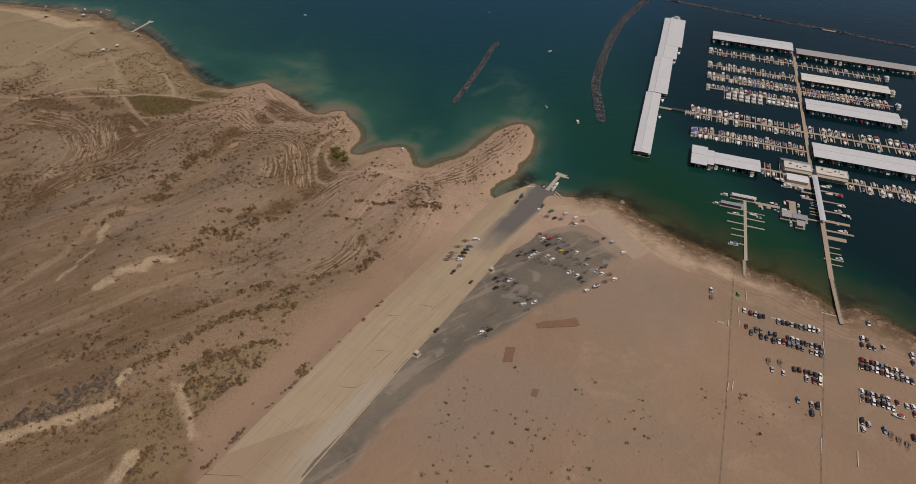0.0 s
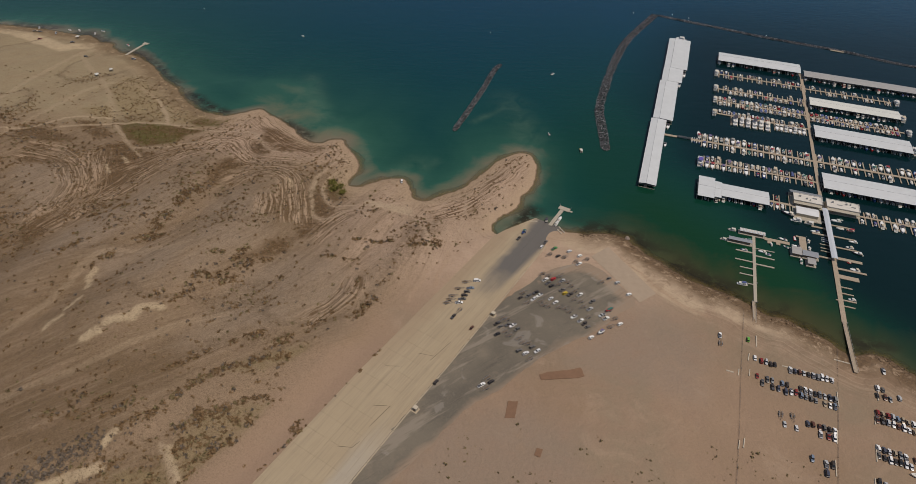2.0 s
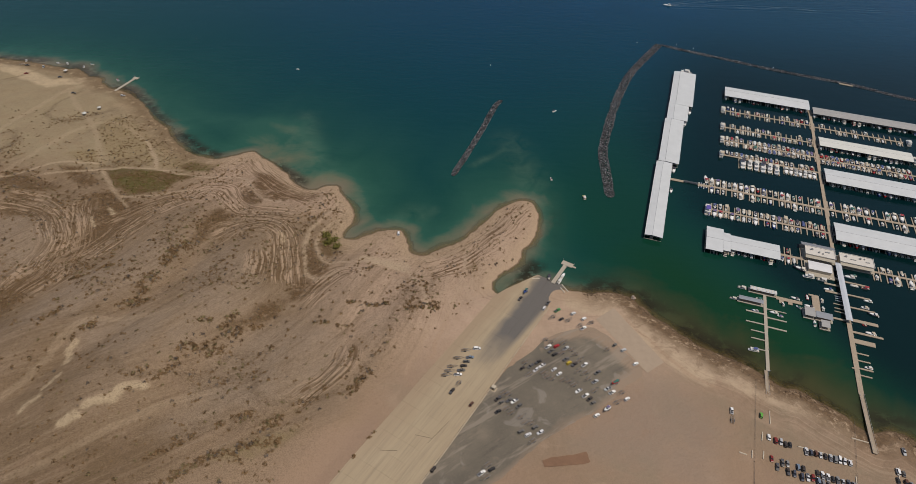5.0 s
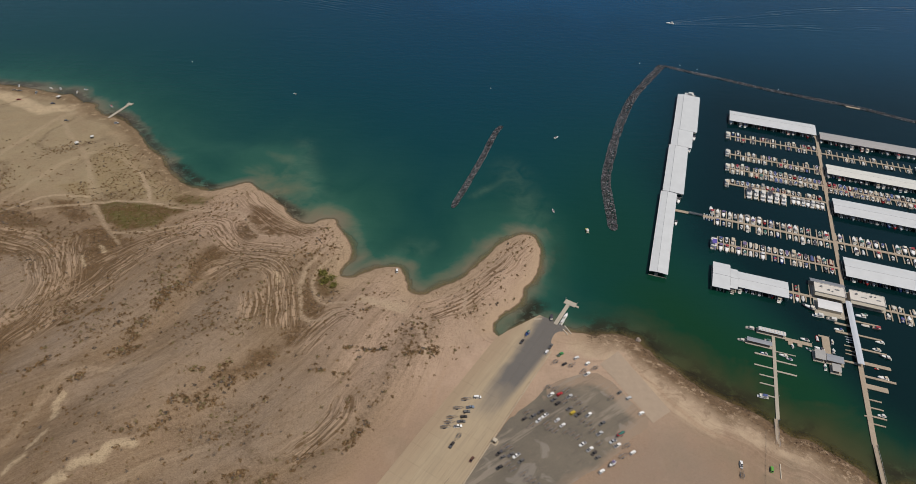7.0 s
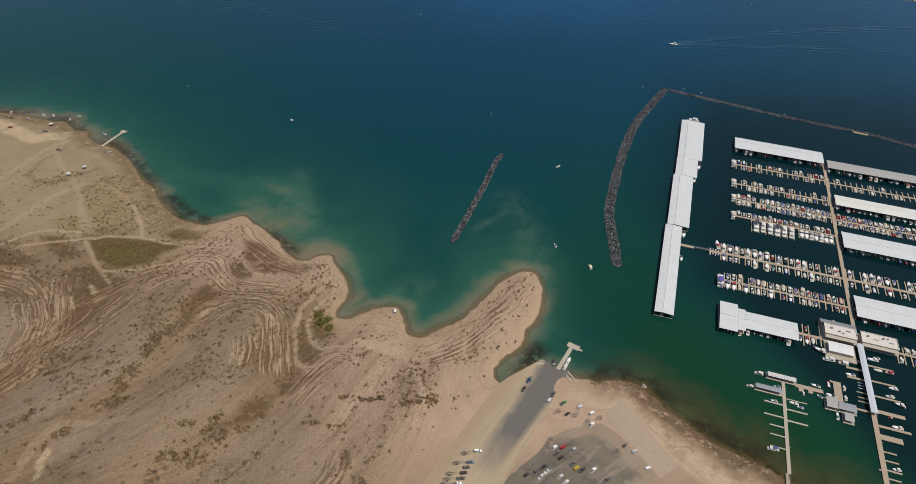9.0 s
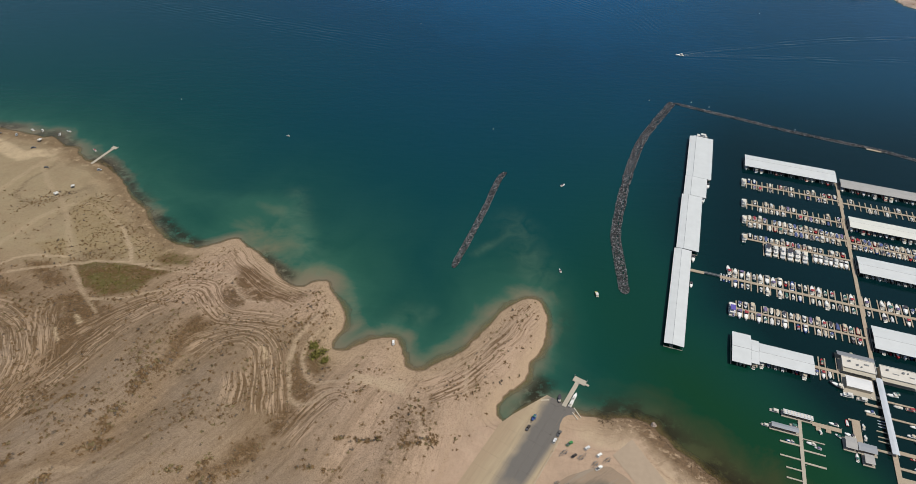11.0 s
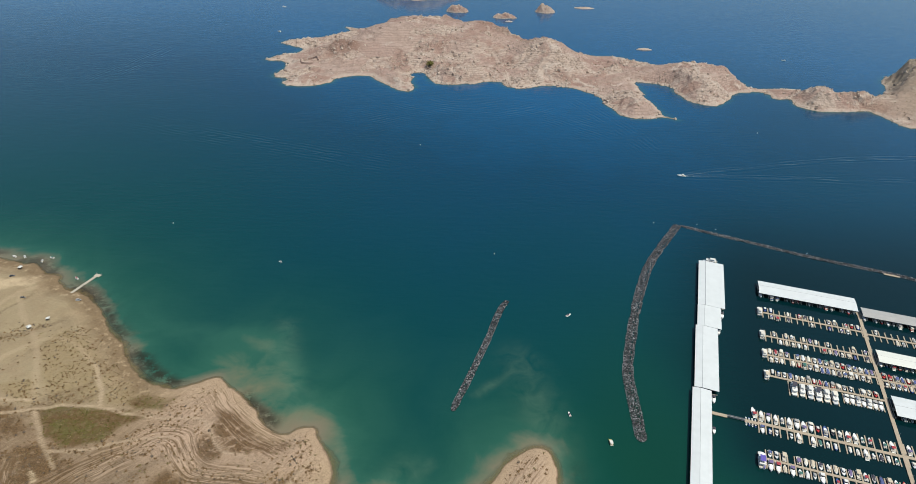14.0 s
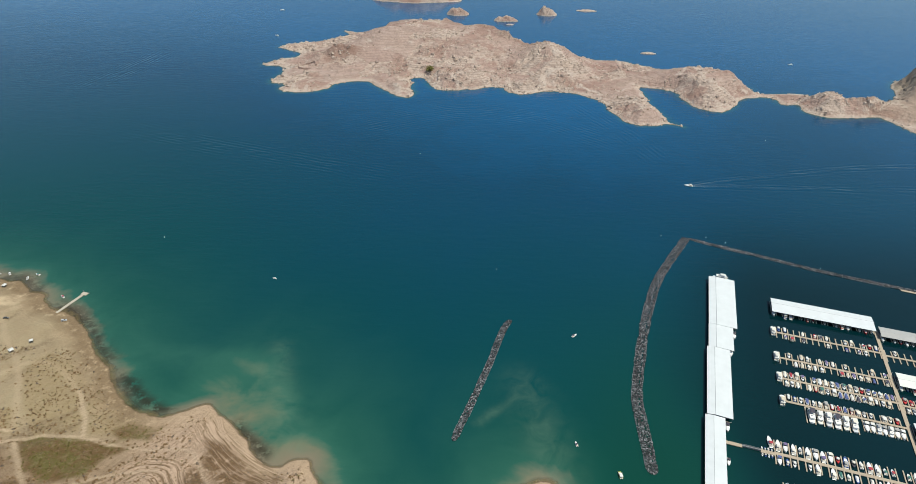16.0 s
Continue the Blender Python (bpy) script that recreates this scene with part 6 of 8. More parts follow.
def concrete_material():
    n = Nodes("sun_bleached_concrete")
    info = n.node("ShaderNodeObjectInfo").outputs["Random"]
    c = n.mix(n.noise(0.05, 5), (0.328, 0.256, 0.166), (0.405, 0.322, 0.214))
    c = n.mix(n.ramp(info, 0, 1, 0.0, 0.14), c, (0.30, 0.22, 0.14))
    # tyre lanes run down the slope; the lower end is wet and stained dark
    sep = n.node("ShaderNodeSeparateXYZ")
    n.put(sep.inputs[0], n.place())
    ux, uy = (RAMP_B[0] - RAMP_A[0]) / 320.2, (RAMP_B[1] - RAMP_A[1]) / 320.2
    x0, y0 = n.math("SUBTRACT", sep.outputs[0], RAMP_A[0]), n.math("SUBTRACT", sep.outputs[1], RAMP_A[1])
    along = n.math("ADD", n.math("MULTIPLY", x0, ux), n.math("MULTIPLY", y0, uy))
    across = n.math("ADD", n.math("MULTIPLY", x0, -uy), n.math("MULTIPLY", y0, ux))
    mud = n.node("ShaderNodeCombineXYZ")
    n.put(mud.inputs[0], n.math("MULTIPLY", along, 0.02))
    n.put(mud.inputs[1], n.math("MULTIPLY", across, 0.5))
    streak = n.noise(1.0, 5, 0.6, mud.outputs[0])
    c = n.mix(n.ramp(streak, 0.48, 0.68, 0.0, 0.5), c, (0.255, 0.200, 0.138))
    blot = n.math("MULTIPLY", n.math("SUBTRACT", n.noise(0.06, 4), 0.5), 26.0)
    wet = n.math("MULTIPLY", n.ramp(n.math("ADD", along, n.math("MULTIPLY", blot, 1.6)), 98, 58), n.ramp(n.math("ADD", across, n.math("MULTIPLY", blot, 0.35)), -8, -2))
    wet = n.math("MULTIPLY", wet, n.ramp(n.math("ADD", across, n.math("MULTIPLY", along, 0.06)), 16.5, 12.5))
    # washed-out dust on the upper apron, and a strip scoured pale along the kerb
    dusty = n.math("MULTIPLY", n.ramp(n.math("ADD", along, n.math("MULTIPLY", across, 1.6)), 257.0, 258.5), n.ramp(across, 3.0, -2.0, 0.25, 1.0))
    c = n.mix(n.math("MULTIPLY", dusty, 0.75), c, (0.285, 0.205, 0.132))
    scoured = n.math("MULTIPLY", n.math("MULTIPLY", n.ramp(n.math("ADD", across, n.math("MULTIPLY", blot, 0.2)), 5.0, 10.0), n.ramp(along, 200, 235)), n.ramp(along, 300, 270))
    c = n.mix(n.math("MULTIPLY", scoured, 0.7), c, (0.375, 0.330, 0.265))
    drift = n.math("MULTIPLY", n.ramp(n.math("ADD", across, n.math("MULTIPLY", blot, 0.5)), -9.0, -17.0), n.ramp(along, 215, 120))
    c = n.mix(n.math("MULTIPLY", drift, 0.8), c, (0.300, 0.218, 0.142))
    lane_wear = n.noise(2.6, 4, 0.65, mud.outputs[0])
    c = n.mix(n.ramp(lane_wear, 0.54, 0.70, 0.0, 0.38), c, (0.225, 0.172, 0.115))
    c = n.mix(n.ramp(lane_wear, 0.42, 0.30, 0.0, 0.3), c, (0.43, 0.345, 0.240))
    c = n.mix(n.math("MULTIPLY", wet, 0.93), c, (0.108, 0.101, 0.094))
    c = n.mix(n.ramp(n.noise(2.5, 3), 0.6, 0.75, 0.0, 0.3), c, (0.22, 0.17, 0.12))
    n.bump(n.noise(6, 3), 0.1, 0.02)
    return n.finish(c, n.ramp(wet, 0, 1, 0.9, 0.6))


def asphalt_material():
    n = Nodes("worn_grey_asphalt")
    c = n.mix(n.ramp(n.noise(0.03, 5), 0.35, 0.65), (0.122, 0.105, 0.081), (0.172, 0.145, 0.108))
    c = n.mix(n.ramp(n.noise(0.09, 5, 0.7), 0.56, 0.7, 0.0, 0.45), c, (0.235, 0.185, 0.135))
    c = n.mix(n.ramp(n.noise(0.05, 3, 0.5, distort=1.0), 0.62, 0.66, 0.0, 0.45), c, (0.29, 0.255, 0.215))
    c = n.mix(n.ramp(n.noise(1.5, 4), 0.55, 0.75, 0.0, 0.4), c, (0.105, 0.088, 0.068))
    # blown dust thickens towards the edges and hides them
    dust = n.math("ADD", n.attr("edge").outputs["Fac"], n.math("MULTIPLY", n.math("SUBTRACT", n.noise(0.045, 5, 0.65), 0.5), 12.0))
    lane = n.node("ShaderNodeCombineXYZ")
    sep = n.node("ShaderNodeSeparateXYZ")
    n.put(sep.inputs[0], n.place())
    n.put(lane.inputs[0], n.math("ADD", n.math("MULTIPLY", sep.outputs[0], 0.6), n.math("MULTIPLY", sep.outputs[1], -0.8)))
    n.put(lane.inputs[1], n.math("ADD", n.math("MULTIPLY", sep.outputs[0], 0.1), n.math("MULTIPLY", sep.outputs[1], 0.07)))
    dust = n.math("ADD", dust, n.math("MULTIPLY", n.math("SUBTRACT", n.noise(0.08, 4, 0.6, lane.outputs[0]), 0.5), 9.0))
    c = n.mix(n.ramp(dust, 5.0, 0.0, 0.0, 0.95), c, (0.275, 0.200, 0.140))
    scrape = n.noise(0.10, 5, 0.7, lane.outputs[0])
    c = n.mix(n.ramp(scrape, 0.55, 0.60, 0.0, 0.6), c, (0.27, 0.225, 0.175))
    c = n.mix(n.ramp(n.noise(0.22, 5, 0.75, lane.outputs[0]), 0.55, 0.68, 0.0, 0.5), c, (0.085, 0.072, 0.058))
    c = n.mix(n.ramp(n.noise(0.9, 4, 0.7), 0.5, 0.7, 0.0, 0.35), c, (0.21, 0.175, 0.135))
    n.bump(n.noise(8, 3), 0.1, 0.02)
    return n.finish(c, 0.9)


CONCRETE = concrete_material()
ASPHALT = asphalt_material()
BARRIER = worn("pale_concrete_barrier", (0.55, 0.48, 0.38), 0.9, spread=0.2)
KERB = worn("dusty_kerb", (0.43, 0.35, 0.25), 0.95, spread=0.4, scale=0.12)

LOT = [(-69, 152), (-59, 169), (-48, 186), (-36, 208), (-22, 229), (-7, 254), (10, 282), (32, 320), (50, 337), (63, 353), (82, 360), (97, 361), (110, 340), (121, 323), (106, 313), (87, 293), (63, 278), (46, 264), (31, 247), (10, 233), (-4, 215), (-19, 197), (-35, 178), (-47, 153)]


def draped(name, outline, material, label, lift=0.16, cell=4.0, category="pavement", rough=3.0, passes=2):
    """A sheet that follows the ground inside an outline with an uneven edge."""
    line = rounded(outline, passes)
    p, q = line, np.roll(line, -1, 0)
    dense = []
    for a, b in zip(p, q):
        k = max(1, int(np.linalg.norm(b - a) / 2.0))
        for i in range(k):
            dense.append(a + (b - a) * i / k)
    dense = np.array(dense)
    dense = dense + rough * np.stack([layered(dense[:, 0], dense[:, 1], 7, 3, 91) - 0.5, layered(dense[:, 0], dense[:, 1], 7, 3, 93) - 0.5], 1)
    bm = bmesh.new()
    bm.faces.new([bm.verts.new((x, y, 0)) for x, y in dense])
    for axis in (0, 1):
        lo, hi = dense[:, axis].min(), dense[:, axis].max()
        for k in range(1, int((hi - lo) / cell)):
            co, no = [0, 0, 0], [0, 0, 0]
            co[axis], no[axis] = lo + k * cell, 1
            bmesh.ops.bisect_plane(bm, geom=bm.verts[:] + bm.edges[:] + bm.faces[:], plane_co=co, plane_no=no)
    hs = heights_at([(v.co.x, v.co.y) for v in bm.verts])
    for v, h in zip(bm.verts, hs):
        v.co.z = h + lift
    bmesh.ops.triangulate(bm, faces=bm.faces)
    rim = np.abs(signed(np.array([v.co.x for v in bm.verts]), np.array([v.co.y for v in bm.verts]), dense))
    key = bm.verts.layers.float.new("edge")
    for v, e in zip(bm.verts, rim):
        v[key] = (e if ramp_frame(v.co.x, v.co.y)[1] > 26 else e + 12) - 9 * step(v.co.x * 0.7 + v.co.y * 0.7, 265, 325)
    return tagged(part(name, bm, material, smooth=True), label, category, kind="structure")


draped("pavement_lot", LOT, ASPHALT, "worn grey asphalt car park beside the launch ramp", cell=3.0, rough=2.5, passes=1)
DUSTY = worn("dusty_concrete", (0.365, 0.282, 0.205), 0.95, spread=0.2, scale=0.3)
for k in range(4):
    a = k / 4
    strip = [(96 + 14 * a, 369 + 12 * a), (96 + 14 * (a + 0.249), 369 + 12 * (a + 0.249)), (121 + 13 * (a + 0.249), 324 + 10 * (a + 0.249)), (121 + 13 * a, 324 + 10 * a)]
    draped("pavement_slab_%d" % (k + 1), strip, DUSTY, "dusty concrete strip beside the car park", rough=0.4, passes=0)
RED_DIRT = worn("reddish_spoil", (0.22, 0.125, 0.075), 0.95, spread=0.3, scale=0.4)
for k, o in enumerate(([(50, 257), (62, 260), (75, 263), (76, 257), (63, 254), (51, 253)], [(32, 238), (37, 238), (35, 226), (30, 226)], [(46, 209), (49, 208), (46.5, 204), (44, 205)])):
    draped("ground_patch_%d" % (k + 1), o, RED_DIRT, "low patch of reddish earth on the dusty lot", lift=0.3, cell=2.5, rough=2.6, passes=0, category="ground")

# concrete slabs of the ramp, lane by lane
ramp = thing("boat_ramp", Matrix.Identity(4), "wide pale concrete boat launch ramp running into the lake", "boat ramp", kind="structure")
slab_length = 11.0
for k in range(-1, 29):
    a0, a1 = k * slab_length, (k + 1) * slab_length - 0.03
    edges = []
    for a in (a0, a1):
        west = -21.6 if a > 30 else -21.6 + (30 - a) * 0.42
        east = 14.2 + 2.6 * min(1, max(0, a - 40) / 120)
        seam = 2.0 + 0.028 * max(a, 0)
        edges.append((west, (west + seam) / 2, seam, (seam + east) / 2, east))
    for lane in range(4):
        bm = bmesh.new()
        top, low = [], []
        for a, e, c in ((a0, 0, lane), (a0, 0, lane + 1), (a1, 1, lane + 1), (a1, 1, lane)):
            x, y = ramp_place(a, edges[e][c] + (0.03 if c == lane else -0.03))
            z = ramp_height(a) + 0.16 + 0.006 * math.sin(k * 7.1 + lane * 3.3)
            top.append(bm.verts.new((x, y, z)))
            low.append(bm.verts.new((x, y, z - 0.5)))
        bm.faces.new(top)
        for i in range(4):
            j = (i + 1) % 4
            bm.faces.new((top[j], top[i], low[i], low[j]))
        bmesh.ops.recalc_face_normals(bm, faces=bm.faces)
        part("slab", bm, CONCRETE, ramp)
# dark tar seams on the slabs
TAR = worn("dark_tar", (0.10, 0.075, 0.05), 0.9, spread=0.3)
for a0, c0, a1, c1 in ((305.0, -22.0, 296.5, -7.4), (305.0, -22.0, 300.3, -21.3), (158.0, -2.0, 154.6, 7.1), (176.5, -11.7, 171.7, -4.2), (201.9, -0.5, 198.3, 5.6), (231.6, -1.0, 228.0, 5.9), (213.5, 5.5, 197.4, 7.0), (158.5, 6.7, 139.5, 8.7), (228.0, 5.9, 223.3, 6.8)):
    (x0, y0), (x1, y1) = ramp_place(a0, c0), ramp_place(a1, c1)
    z0, z1 = ramp_height(a0) + 0.155, ramp_height(a1) + 0.155
    long = math.hypot(x1 - x0, y1 - y0)
    sx, sy = -(y1 - y0) / long * 0.11, (x1 - x0) / long * 0.11
    part("tar_seam", loft([[(x - sx, y - sy, z), (x - sx * 0.7, y - sy * 0.7, z + 0.05), (x + sx * 0.7, y + sy * 0.7, z + 0.05), (x + sx, y + sy, z)] for x, y, z in ((x0, y0, z0), (x1, y1, z1))]), TAR, ramp)
# the kerb on the lot side, and the low blocks at the water
for k in range(2, 26):
    a0, a1 = k * 11.0, k * 11.0 + 10.6
    s = [14.5 + 2.6 * min(1, max(0, a - 40) / 120) for a in (a0, a1)]
    ring = []
    for a, e in ((a0, s[0]), (a1, s[1])):
        z = ramp_height(a) + 0.1
        w, e2 = ramp_place(a, e), ramp_place(a, e + 0.75)
        ring.append([(w[0], w[1], z), (w[0], w[1], z + 0.3), (e2[0], e2[1], z + 0.3), (e2[0], e2[1], z)])
    part("kerb", loft(ring), KERB, ramp)


def barrier(a, b, width=0.7, tall=0.55, label="pale concrete barrier lying on the dusty ground"):
    a, b = Vector(a), Vector(b)
    way = (b - a).normalized()
    side = Vector((-way.y, way.x)) * width / 2
    za, zb = height_at(*a) - 0.05, height_at(*b) - 0.05
    ring = [[(*(p - side), z), (*(p - side * 0.6), z + tall), (*(p + side * 0.6), z + tall), (*(p + side), z)] for p, z in ((a, za), (b, zb))]
    t = thing("barrier", Matrix.Identity(4), label, "barrier", "barriers of the lots")
    part("block", loft(ring), BARRIER, t)


for a, b in (((186, 280.5), (189.5, 279)), ((197, 276.4), (211, 272.6)), ((211.3, 272.5), (225.3, 268.8)), ((222.4, 259), (218.6, 248)), ((210.6, 232), (206.4, 223)), ((201.2, 213), (197.3, 203)), ((191.3, 189), (187, 179)), ((250, 266), (244, 254)),
             ((239, 246), (234, 237)), ((228, 224), (223, 213)), ((217, 203), (213, 194)), ((207, 182), (203, 173)), ((161.5, 270.4), (165.5, 269)), ((153.4, 221.5), (151, 216)), ((156.6, 223), (154, 217)), ((189.6, 300.5), (186.6, 291)), ((180, 285), (177.4, 279)),
             ((241, 282), (232, 284.5)), ((176, 272), (174, 267)), ((169.5, 272), (167.6, 267))):
    barrier(a, b)
for a, b in (((56, 409), (61.5, 409.5)), ((77, 404), (80.5, 396)), ((75.5, 400.5), (78, 394.8))):
    barrier(a, b, 1.0, 0.7, "pale concrete block at the foot of the ramp")


def rope_fence(points, label, spacing=6.0):
    t = thing("cable_fence", Matrix.Identity(4), label, "fence", "cable fences of the lots")
    line = rounded(points, 1, False)
    posts = []
    for a, b in zip(line, line[1:]):
        n = max(1, int(np.linalg.norm(b - a) / spacing))
        posts += [tuple(a + (b - a) * i / n) for i in range(n)]
    posts.append(tuple(line[-1]))
    hs = heights_at(posts)
    cable = bmesh.new()
    for i, ((x, y), h) in enumerate(zip(posts, hs)):
        part("post", rod(bmesh.new(), (x, y, h - 0.3), (x, y, h + 0.95), 0.07, 6), WOODWORK, t)
        if i:
            (px, py), ph = posts[i - 1], hs[i - 1]
            for lift in (0.45, 0.85):
                rod(cable, (px, py, ph + lift), (x, y, h + lift), 0.03, 4)
    part("cable", cable, DARK_STEEL, t)


rope_fence([(190, 325), (169, 267), (154, 224), (130, 160), (120, 130)], "low cable fence on short timber posts across the lot")
rope_fence([(240, 298), (210, 229), (180, 163), (166, 130)], "low cable fence on short timber posts between the lots")


# ---- cars and trailers ----
def wheel_bm(r, w):
    bm = bmesh.new()
    rod(bm, (-w / 2, 0, 0), (w / 2, 0, 0), r, 10)
    return bm


def car(m, kind):
    L, W, H = {"sedan": (4.7, 1.85, 1.45), "suv": (4.8, 1.95, 1.8), "pickup": (5.7, 2.0, 1.85), "van": (5.3, 2.0, 2.1)}[kind]
    t = thing(kind if kind != "suv" else "sport_utility_car", m, "", "car", "parked cars")
    waist = H * 0.58
    nose = 0.5 if kind != "van" else 0.35
    body = []
    for y, w, z in ((-L / 2, 0.88, waist * 0.92), (-L / 2 + 0.25, 0.97, waist), (-L * 0.1, 1.0, waist), (L / 2 - 1.3, 1.0, waist * 0.97), (L / 2 - 0.3, 0.94, waist * 0.86), (L / 2, 0.82, waist * 0.70)):
        hw = W / 2 * w
        body.append([(-hw * 0.94, y, 0.28), (-hw, y, 0.5), (-hw, y, z * 0.85), (-hw * 0.9, y, z), (hw * 0.9, y, z), (hw, y, z * 0.85), (hw, y, 0.5), (hw * 0.94, y, 0.28)])
    part("body", loft(body), CARPAINT, t)
    y0, y1 = {"sedan": (-L * 0.34, L * 0.20), "suv": (-L * 0.47, L * 0.20), "pickup": (-L * 0.12, L * 0.22), "van": (-L * 0.48, L * 0.30)}[kind]
    s0 = 0.55 if kind == "sedan" else 0.2
    a, b = W * 0.44, W * 0.36
    part("glasshouse", loft([[(-a, y0, waist - 0.02), (a, y0, waist - 0.02), (a, y1, waist - 0.02), (-a, y1, waist - 0.02)], [(-b, y0 + s0, H - 0.06), (b, y0 + s0, H - 0.06), (b, y1 - 0.65, H - 0.06), (-b, y1 - 0.65, H - 0.06)]]), GLASS, t)
    part("roof", boxes((-b - 0.02, b + 0.02, y0 + s0 - 0.04, y1 - 0.61, H - 0.09, H), bevel=0.03), CARPAINT, t)
    if kind == "pickup":
        part("truck_bed", boxes((-W * 0.42, W * 0.42, -L / 2 + 0.15, y0 - 0.1, waist - 0.01, waist + 0.02)), DARK_STEEL, t)
    r = 0.34 if kind == "sedan" else 0.4
    wm = None
    for x in (-1, 1):
        for y in (-L * 0.31, L * 0.31):
            if wm is None:
                w = part("wheel", wheel_bm(r, 0.24), RUBBER, t)
                wm = w.data
            else:
                w = new("wheel", wm)
                w.parent = t
            w.location = (x * (W / 2 - 0.1), y, r)
    for x in (-1, 1):
        part("headlight", boxes((x * W * 0.33 - 0.18, x * W * 0.33 + 0.18, L / 2 - 0.12, L / 2 - 0.02, waist * 0.62, waist * 0.74)), STEEL, t)
    return t


def trailer(m):
    t = thing("boat_trailer", m, "", "trailer", "boat trailers in the lot")
    bm = bmesh.new()
    for x in (-0.85, 0.85):
        box(bm, x - 0.07, x + 0.07, -3.0, 1.6, 0.55, 0.68)
    for y in (-2.8, -1.6, -0.4, 0.8):
        box(bm, -0.85, 0.85, y - 0.06, y + 0.06, 0.5, 0.6)
    part("frame", bm, STEEL, t)
    bm = bmesh.new()
    rod(bm, (-0.85, 1.6, 0.6), (0, 3.6, 0.55), 0.07, 5)
    rod(bm, (0.85, 1.6, 0.6), (0, 3.6, 0.55), 0.07, 5)
    part("tongue", bm, DARK_STEEL, t)
    for x in (-0.45, 0.45):
        part("bunk", boxes((x - 0.13, x + 0.13, -2.9, 1.2, 0.72, 0.86)), WOODWORK, t)
    for x in (-1, 1):
        for y in (-1.3, -0.5):
            w = part("wheel", wheel_bm(0.34, 0.22), RUBBER, t)
            w.location = (x * 1.05, y, 0.34)
        part("fender", boxes((x * 1.05 - 0.14, x * 1.05 + 0.14, -1.75, -0.05, 0.68, 0.76), bevel=0.03), DARK_STEEL, t)
    return t


PAINTS = [((0.78, 0.78, 0.77), "white"), ((0.60, 0.60, 0.61), "silver"), ((0.76, 0.76, 0.75), "white"), ((0.42, 0.43, 0.44), "silver"), ((0.018, 0.017, 0.018), "black"), ((0.035, 0.028, 0.025), "black"), ((0.11, 0.105, 0.10), "dark grey"), ((0.20, 0.205, 0.21), "grey"), ((0.20, 0.012, 0.012), "dark red"), ((0.045, 0.055, 0.085), "navy blue"), ((0.34, 0.27, 0.19), "tan"), ((0.10, 0.035, 0.02), "maroon"), ((0.15, 0.20, 0.27), "steel blue")]
MODELS = ["sedan", "suv", "pickup", "suv", "sedan", "van"]
TALK = {"sedan": "{c} saloon car parked on {g}", "suv": "{c} sport utility car parked on {g}", "pickup": "{c} pickup truck with an open bed on {g}", "van": "{c} passenger van parked on {g}"}


def lay(x, y, heading):
    """Pose on the ground at a heading in degrees from +y, tilted with the slope."""
    h = height_at(x, y)
    c, s = math.cos(radians(heading)), math.sin(radians(heading))
    ahead = height_at(x - s * 2, y + c * 2)
    return Matrix.Translation((x, y, h + 0.17)) @ Matrix.Rotation(radians(heading), 4, "Z") @ Matrix.Rotation(math.atan2(ahead - h, 2) * 0.9, 4, "X")


def park(x, y, heading, kind=None, paint=None, ground="the dusty lot"):
    kind = kind or rng.choice(MODELS)
    paint = paint or rng.choice(PAINTS)
    m = lay(x, y, heading) @ Matrix.Diagonal((0.94, 0.94, 0.94, 1))
    key = "car " + kind
    t = FIRST[key] = car(m, kind) if key not in FIRST else FIRST[key]
    if t.get("label"):
        t = copy_thing(FIRST[key], m)
    for o in t.children:
        if o.name.split(".")[0] in ("body", "roof"):
            o.color = (*paint[0], 1)
    return tagged(t, TALK[kind].format(c=paint[1], g=ground))


def put_trailer(x, y, heading, boat=False, ground="the asphalt lot"):
    m = lay(x, y, heading)
    if "trailer" in FIRST:
        t = copy_thing(FIRST["trailer"], m)
    else:
        t = FIRST["trailer"] = trailer(m)
    if boat:
        moor(rng.choice(["covered", "runabout"]), m @ Matrix.Translation((0, -0.4, 0.95)) @ Matrix.Diagonal((0.85, 0.85, 0.85, 1)), label="white motorboat carried on a road trailer")
        return tagged(t, "steel boat trailer loaded with a boat on %s" % ground)
    return tagged(t, "empty steel boat trailer parked on %s" % ground)


